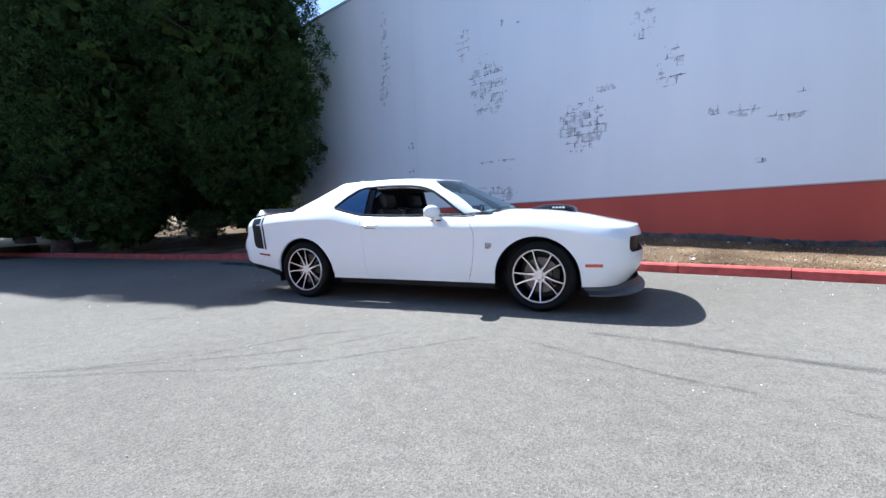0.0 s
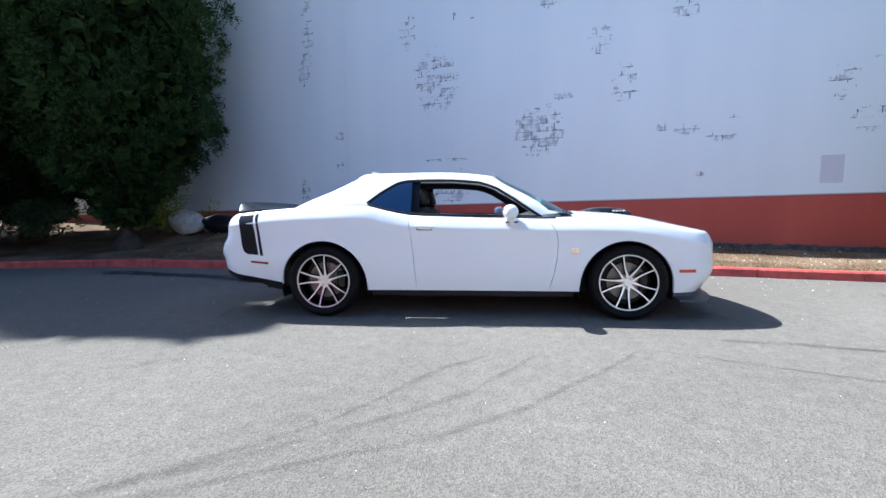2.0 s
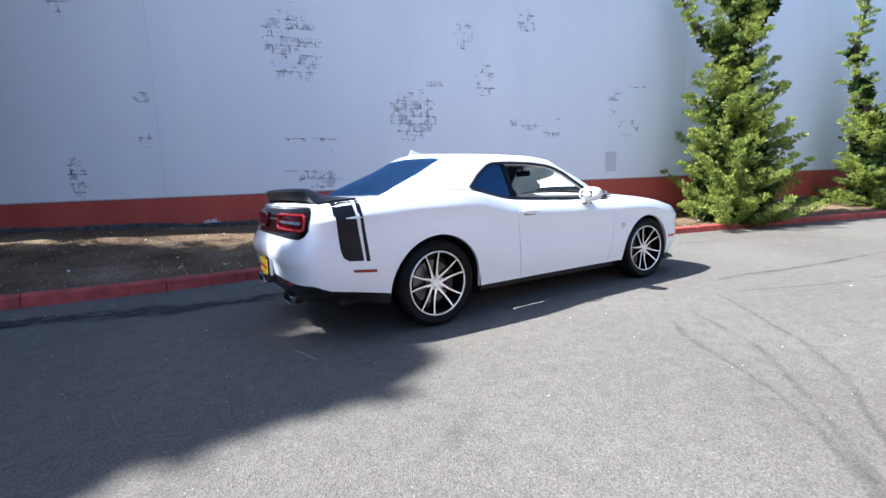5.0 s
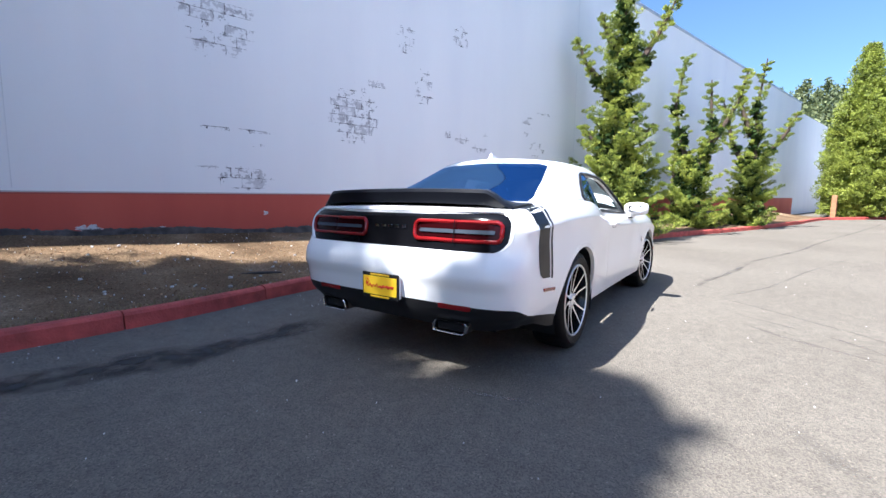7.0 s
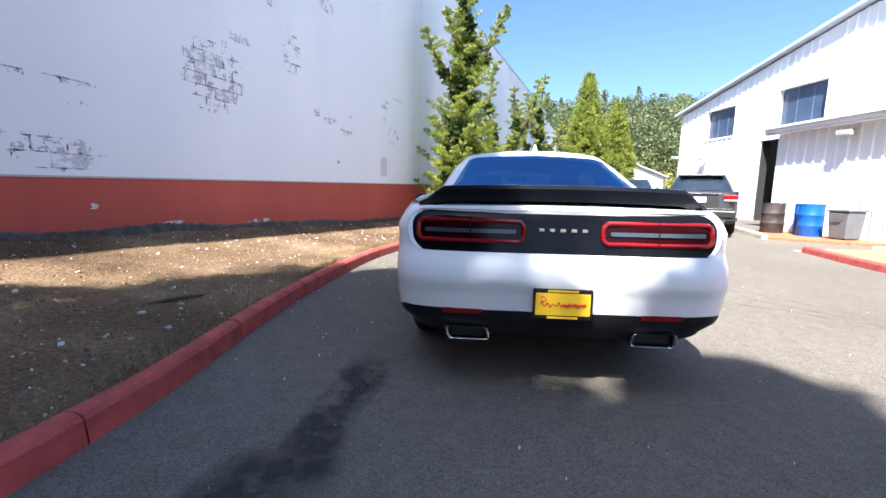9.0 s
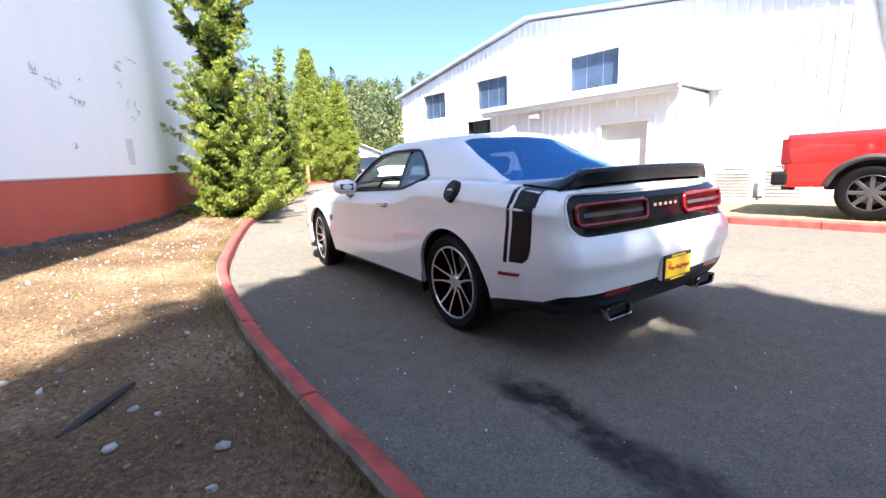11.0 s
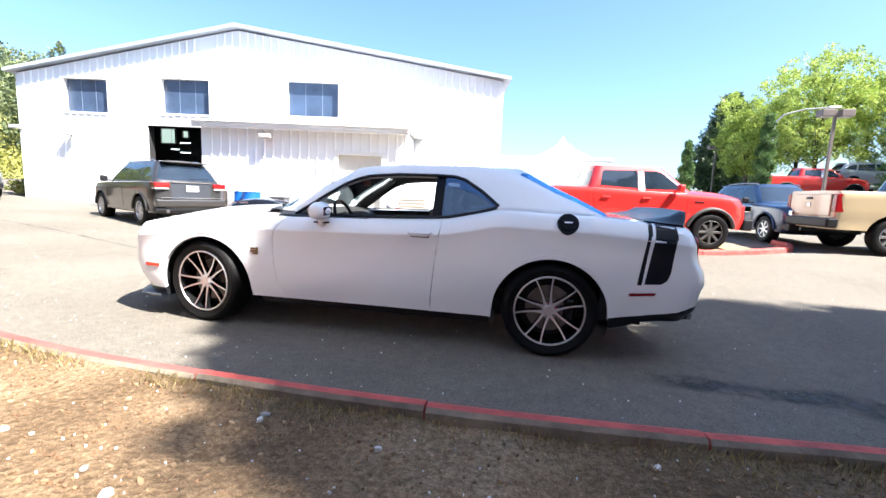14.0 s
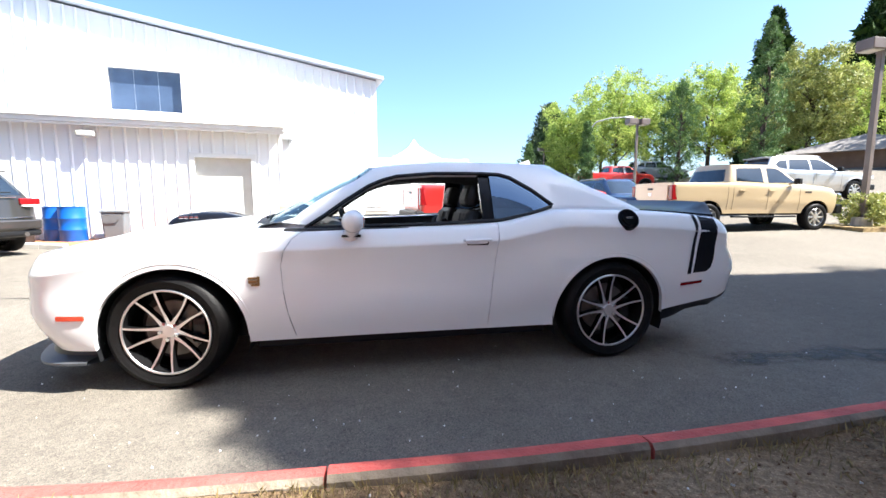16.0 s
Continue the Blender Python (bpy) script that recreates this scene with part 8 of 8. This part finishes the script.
def crumple(name, x, y, z, w, seed, label, col):
    b = bmesh.new()
    bmesh.ops.create_grid(b, x_segments=6, y_segments=6, size=w)
    rng = random.Random(seed)
    for v in b.verts:
        v.co += Vector((rng.uniform(-0.2, 0.2) * w, rng.uniform(-0.2, 0.2) * w, rng.uniform(0, 0.35) * w))
    o = part(name, b, col)
    o.modifiers.new("thickness", "SOLIDIFY").thickness = 0.003
    o.matrix_basis = pose(x, y, z, 0, 0, seed * 40)
    return tagged(o, label, "litter")


PAPER = mat("white_paper", (0.72, 0.72, 0.70), 0.8, var=0.08)
crumple("paper_scrap", -0.80, 1.96, 0.006, 0.032, 1, "crumpled white paper scrap by the kerb", PAPER)
crumple("paper_scrap", -2.38, 2.88, on_bed(-2.38, 2.88) + 0.03, 0.025, 2, "crumpled white paper scrap on the earth", PAPER)
crumple("paper_scrap", -0.33, 1.51, 0.006, 0.018, 3, "small white paper scrap on the asphalt", PAPER)


def scatter(name, count, place, size, material, label, seed):
    """Flakes of litter as one mass."""
    rng = np.random.default_rng(seed)
    vs, fs = [], []
    for k in range(count):
        x, y, z, s = place(rng)
        s *= size * rng.uniform(0.5, 1.6)
        a = rng.uniform(0, 6.28)
        base = len(vs)
        m = 5
        top = [(x + s * math.cos(a + 6.283 * j / m) * rng.uniform(0.5, 1), y + s * math.sin(a + 6.283 * j / m) * rng.uniform(0.5, 1)) for j in range(m)]
        tilt = rng.normal(size=2) * 0.35
        zz = [z + 0.004 + s * 0.35 + tilt[0] * (p[0] - x) + tilt[1] * (p[1] - y) for p in top]
        vs += [(p[0], p[1], q) for p, q in zip(top, zz)] + [(p[0], p[1], z - 0.004) for p in top]
        fs.append(tuple(range(base, base + m)))
        fs += [(base + j, base + m + j, base + m + (j + 1) % m, base + (j + 1) % m) for j in range(m)]
    return tagged(mesh_ob(name, vs, fs, material), label, "litter", kind="stuff")


def bed_spot(rng):
    x = rng.uniform(-7, 9)
    f = rng.uniform(0.02, 0.98)
    p = bed(x, f)
    return p[0], p[1], p[2], 1.0


def kerb_spot(rng):
    x = rng.uniform(-5, 6)
    y = kerb_y(x) - abs(rng.normal()) * 0.7
    return x, y, ground_z(x, y), 1.0


def lot_spot(rng):
    x, y = rng.uniform(-7, 8), rng.uniform(-5, 2)
    return x, y, ground_z(x, y), 1.0


CHIP_W = mat("pale_paint_chips", (0.62, 0.60, 0.57), 0.8, var=0.2, island=True)
CHIP_B = mat("brown_bark_chips", (0.20, 0.115, 0.06), 0.9, var=0.3, island=True)
scatter("paint_chips", 1100, bed_spot, 0.0055, CHIP_W, "pale paint chips fallen on the earth", 21)
scatter("paper_flakes", 150, bed_spot, 0.017, CHIP_W, "pale scraps and flakes lying on the earth", 31)
scatter("bark_chips", 9000, bed_spot, 0.0065, CHIP_B, "brown bark chips and crumbs on the earth", 22)
scatter("dead_leaves", 1500, bed_spot, 0.010, mat("dry_leaf_litter", (0.30, 0.20, 0.11), 0.9, var=0.3, island=True), "dry leaf litter on the earth", 25)
scatter("gutter_litter", 130, kerb_spot, 0.005, CHIP_W, "pale specks of litter along the gutter", 23)
scatter("lot_grit", 300, lot_spot, 0.003, CHIP_W, "pale grit on the asphalt", 24)


def stain_mat(name, col, strength, scale, rough=0.8, lo=0.36, hi=0.62):
    m, n, l, b = nodes_of(name)
    geo = n.new("ShaderNodeNewGeometry")
    t = n.new("ShaderNodeTexNoise")
    t.inputs["Scale"].default_value, t.inputs["Detail"].default_value = scale, 7
    l.new(geo.outputs["Position"], t.inputs["Vector"])
    r = ramp(n, [(lo, (0, 0, 0)), (hi, (strength,) * 3)])
    l.new(t.outputs["Fac"], r.inputs["Fac"])
    uv = n.new("ShaderNodeAttribute")
    uv.attribute_name = "edge"
    mul = n.new("ShaderNodeMath")
    mul.operation = "MULTIPLY"
    l.new(r.outputs[0], mul.inputs[0])
    l.new(uv.outputs["Fac"], mul.inputs[1])
    b.inputs["Base Color"].default_value = (*col, 1)
    b.inputs["Roughness"].default_value = rough
    tr, mx = n.new("ShaderNodeBsdfTransparent"), n.new("ShaderNodeMixShader")
    l.new(mul.outputs[0], mx.inputs[0])
    l.new(tr.outputs[0], mx.inputs[1])
    l.new(b.outputs[0], mx.inputs[2])
    l.new(mx.outputs[0], n["Material Output"].inputs["Surface"])
    return m


def stain(name, pts, width, material, label, lift=0.003):
    """A worn mark on the asphalt: soft at both edges."""
    vs, fs, ed = [], [], []
    dense = []
    for i in range(len(pts) - 1):
        k = max(1, int(math.dist(pts[i], pts[i + 1]) / 0.1))
        for j in range(k):
            dense.append((lerp(pts[i][0], pts[i + 1][0], j / k), lerp(pts[i][1], pts[i + 1][1], j / k)))
    dense.append(pts[-1])
    prof = (-0.5, -0.25, 0.0, 0.25, 0.5)
    for i, p in enumerate(dense):
        a, c = dense[max(0, i - 1)], dense[min(len(dense) - 1, i + 1)]
        d = Vector((c[0] - a[0], c[1] - a[1])).normalized()
        w = width * (0.8 + 0.5 * noise.noise((p[0] * 2, p[1] * 2, 3)))
        off = 0.12 * width * noise.noise((p[0] * 1.3, p[1] * 1.3, 9))
        for q in prof:
            x, y = p[0] - d.y * (w * q + off), p[1] + d.x * (w * q + off)
            vs.append((x, y, ground_z(x, y) + lift))
            e = 1 - (abs(q) * 2) ** 2
            ed.append(e * min(1, i / 3, (len(dense) - 1 - i) / 3))
    for i in range(len(dense) - 1):
        for q in range(4):
            fs.append((i * 5 + q, i * 5 + q + 1, i * 5 + q + 6, i * 5 + q + 5))
    o = mesh_ob(name, vs, fs, material)
    at = o.data.attributes.new("edge", "FLOAT", "POINT")
    at.data.foreach_set("value", ed)
    return tagged(o, label, "stain", kind="structure")


OIL = stain_mat("oil_stain", (0.018, 0.017, 0.016), 0.95, 8.0, 0.6, 0.3, 0.58)
DAMP = stain_mat("damp_mark", (0.085, 0.08, 0.072), 0.38, 3.0)
TYRE = stain_mat("tyre_rubber_mark", (0.085, 0.075, 0.066), 0.27, 5.0, 0.85, 0.22, 0.6)
PALE = stain_mat("pale_streak", (0.42, 0.39, 0.34), 0.7, 14.0, 0.85, 0.3, 0.6)
CRACK = stain_mat("sealed_crack", (0.06, 0.056, 0.052), 0.5, 2.0)
stain("oil_stain", [(-6.5, 1.75), (-5.0, 1.6), (-3.95, 1.38), (-3.53, 1.27), (-3.3, 1.16), (-2.9, 1.165), (-2.45, 1.14), (-2.1, 1.11)], 0.46, OIL, "long dark oil stain on the asphalt")
stain("oil_stain", [(-2.45, -2.4), (-2.2, -2.22), (-1.95, -2.1)], 0.2, DAMP, "small dark oil patch on the asphalt")
stain("oil_stain", [(4.6, 0.4), (5.1, 0.1), (5.5, -0.1)], 0.4, DAMP, "small dark oil patch on the asphalt")
for line in ([(0.62, -1.73), (0.38, -2.05), (0.19, -2.32), (-0.02, -2.6), (-0.22, -2.77), (-0.55, -3.0), (-0.95, -3.27), (-1.6, -3.65), (-2.4, -4.0)], [(1.32, -1.7), (1.05, -2.0), (0.8, -2.27), (0.55, -2.5), (0.32, -2.75), (-0.18, -3.1), (-0.66, -3.3), (-1.6, -3.75), (-2.6, -4.15)], [(0.25, -1.85), (-0.05, -2.1), (-0.2, -2.24), (-0.38, -2.5), (-0.5, -2.68), (-0.7, -2.96), (-1.0, -3.22), (-1.5, -3.6)]):
    stain("tyre_mark", line, 0.075, TYRE, "faint curved tyre mark on the asphalt", 0.004)
# narrow streak paler than the asphalt round it
stain("pale_mark", [(-2.62, -0.5), (-2.58, -0.75), (-2.5, -1.08)], 0.06, PALE, "narrow pale streak on the asphalt")
stain("sealed_crack", [(1.8, -1.45), (2.6, -1.6), (4.0, -1.95), (5.4, -2.17), (8.0, -3.1), (11.1, -3.95), (15, -5.2), (20, -6.7), (26.5, -8.6)], 0.14, CRACK, "dark sealed crack across the lot")
stain("sealed_crack", [(1.3, -1.75), (2.5, -2.3), (4.5, -2.9), (7, -3.8)], 0.07, DAMP, "thin crack across the lot")
# seams and repainted patch on the wall
for u, z0, z1 in ((-3.37, 1.2, 7.7), (8.62, 1.4, 7.7), (20.0, 1.6, 7.7)):
    b = bmesh.new()
    box(b, u - 0.006, u + 0.006, -0.003, 0.01, z0, z1)
    o = part("wall_joint", b, mat("joint_sealant", (0.76, 0.77, 0.80), 0.7, var=0.08))
    o.matrix_basis = wall_rot
    tagged(o, "thin vertical joint in the wall", "joint", kind="structure")
b = bmesh.new()
box(b, 6.28, 6.60, -0.003, 0.01, 1.48, 1.96)
o = part("repaint_patch", b, mat("repaint", (0.66, 0.645, 0.70), 0.7, var=0.04))
o.matrix_basis = wall_rot
tagged(o, "slightly greyer repainted patch on the wall", "patch", kind="structure")
# bare footing under the wall's paint
bm = bmesh.new()
vs = []
for u in np.arange(-8, 20, 0.025):
    x = u * math.cos(radians(WALL_ANG))
    z = bed_z(x, 1.0)
    h = z + 0.10 + 0.05 * noise.noise((u * 0.9, 0, 0)) + 0.03 * noise.noise((u * 6, 1, 0)) + 0.025 * noise.noise((u * 21, 2, 0))
    vs.append((bm.verts.new((u, -0.03, z - 0.1)), bm.verts.new((u, -0.022, h - 0.02)), bm.verts.new((u, 0.01, h))))
for a, c in zip(vs, vs[1:]):
    for k in range(2):
        bm.faces.new((a[k], c[k], c[k + 1], a[k + 1]))
bmesh.ops.recalc_face_normals(bm, faces=bm.faces)
foot = part("wall_footing", bm, mat("mottled_black_footing", (0.085, 0.078, 0.075), 0.9, var=0.5, scale=9, bump=0.8, bscale=30))
foot.matrix_basis = wall_rot
tagged(foot, "dark bare footing where the red paint has flaked off", "footing", kind="structure")

# wooden bollard at the foot of the arborvitae
b = bmesh.new()
box(b, -0.11, 0.11, -0.11, 0.11, -0.2, 1.15, 0.02)
bol = part("wooden_post", b, mat("brown_timber", (0.30, 0.15, 0.07), 0.8, var=0.25, scale=8, bump=0.3))
bol.matrix_basis = pose(25.7, -6.15, ground_z(25.7, -6.15) + 0.12, 0, 0, -18)
tagged(bol, "short brown timber post in the bed", "post")


def stones(count, seed):
    rnd = random.Random(seed)
    col = mat("bed_stone", (0.36, 0.34, 0.32), 0.85, var=0.25, scale=20, bump=0.4, bscale=60, obj=True)
    for k in range(count):
        x, f = rnd.uniform(-4.5, 3.5), rnd.uniform(0.06, 0.75)
        p = bed(x, f)
        r = rnd.uniform(0.012, 0.03)
        b = bmesh.new()
        bmesh.ops.create_icosphere(b, subdivisions=1, radius=r)
        for v in b.verts:
            v.co = Vector((v.co.x * 1.3, v.co.y, v.co.z * 0.7)) * rnd.uniform(0.8, 1.15)
        o = part("stone", b, col, None, smooth=True)
        o.matrix_basis = pose(p[0], p[1], p[2] + r * 0.3, 0, 0, rnd.uniform(0, 180))
        tagged(o, "small grey stone half sunk in the earth", "stone", "stones in the bed")


stones(26, 3)


def fringe(name, count, x0, x1, label, seed, h0=0.03, h1=0.075):
    """Short dry grass and moss blades along the back of the kerb."""
    rng = np.random.default_rng(seed)
    c, d = [], []
    for k in range(count):
        x = rng.uniform(x0, x1)
        if noise.noise((x * 1.6, 4.0, 0)) + 0.35 < rng.uniform(0, 0.8):
            continue
        f = abs(rng.normal()) * 0.035 + 0.004
        p = bed(x, f)
        h = rng.uniform(h0, h1)
        lean_ = rng.normal(size=2) * 0.45
        c.append((p[0], p[1], p[2] + h * 0.4))
        d.append((lean_[0], lean_[1] - 0.1, 1.0))
    return tagged(leaf_mesh(name, np.array(c), np.array(d), (h0 + h1) / 2, 0.006, DRY_BLADE, None, seed), label, "grass", kind="stuff")


DRY_BLADE = leaf_mat("dry_kerb_grass", (0.17, 0.13, 0.05), (0.33, 0.25, 0.11), through=0.2)
fringe("dry_grass", 9000, -6.5, 7.5, "dry yellow-brown grass and moss behind the kerb", 55)

# things just inside the workshop doorway
for nm, lab, cat, u, y, w, h, mt in (("tool_chest", "red steel tool chest in the workshop doorway", "tool chest", 13.5, -1.5, 0.7, 1.05, RED_P), ("cardboard_box", "pale cardboard box on the workshop floor", "box", 12.5, -1.9, 0.5, 0.9, mat("pale_carton", (0.55, 0.50, 0.42), 0.8, var=0.1))):
    root = tagged(empty(nm, fac @ Matrix.Translation((u, y, 0.1))), lab, cat)
    b = bmesh.new()
    box(b, -w / 2, w / 2, -0.25, 0.25, 0, h, 0.02)
    part("body", b, mt, root)
    for k in range(4):
        b = bmesh.new()
        box(b, -w / 2 + 0.05, w / 2 - 0.05, 0.25, 0.262, h * (k + 0.1) / 4, h * (k + 0.85) / 4, 0.004)
        part("drawer" if nm == "tool_chest" else "flap", b, mt, root)


def glow(name, colour, strength):
    m, n, l, b = nodes_of(name)
    b.inputs["Base Color"].default_value = (*colour, 1)
    b.inputs["Emission Color"].default_value = (*colour, 1)
    b.inputs["Emission Strength"].default_value = strength
    return m


TUBE_GLOW = glow("lit_tube", (1.0, 0.97, 0.9), 0.9)
for u, z, w in ((17.6, 3.05, 0.5), (17.0, 3.42, 0.62), (17.0, 2.88, 0.62)):
    root = tagged(empty("strip_lamp", fac @ Matrix.Translation((u, -6.9, z))), "lit white strip lamp hanging in the workshop", "lamp", "workshop strip lamps")
    b = bmesh.new()
    box(b, -w / 2, w / 2, -0.06, 0.06, 0.03, 0.08, 0.01)
    part("housing", b, WHITE_TRIM, root)
    b = bmesh.new()
    cyl(b, 0.022, 0.022, (-w / 2 + 0.02, 0, 0.01), (w / 2 - 0.02, 0, 0.01), 10)
    part("tube", b, TUBE_GLOW, root)
    for x in (-w / 3, w / 3):
        b = bmesh.new()
        cyl(b, 0.006, 0.006, (x, 0, 0.07), (x, 0, 4.45 - z), 6)
        part("hanger", b, STEEL, root)
BACK_DAY = glow("hazy_daylight", (0.6, 0.7, 0.55), 0.25)
for u0_, u1_, z0_, z1_ in ((18.25, 19.05, 3.5, 4.3), (17.45, 17.75, 3.85, 4.2)):
    b = bmesh.new()
    for q in ((u0_ - 0.05, u0_, z0_, z1_), (u1_, u1_ + 0.05, z0_, z1_), (u0_, u1_, z0_ - 0.05, z0_), (u0_, u1_, z1_, z1_ + 0.05)):
        box(b, q[0], q[1], -7.99, -7.9, q[2], q[3])
    w_ = part("workshop_window", b, WHITE_TRIM, warehouse, "small bright window at the back of the workshop")
    b = bmesh.new()
    box(b, u0_, u1_, -7.985, -7.97, z0_, z1_)
    part("pane", b, BACK_DAY, w_)
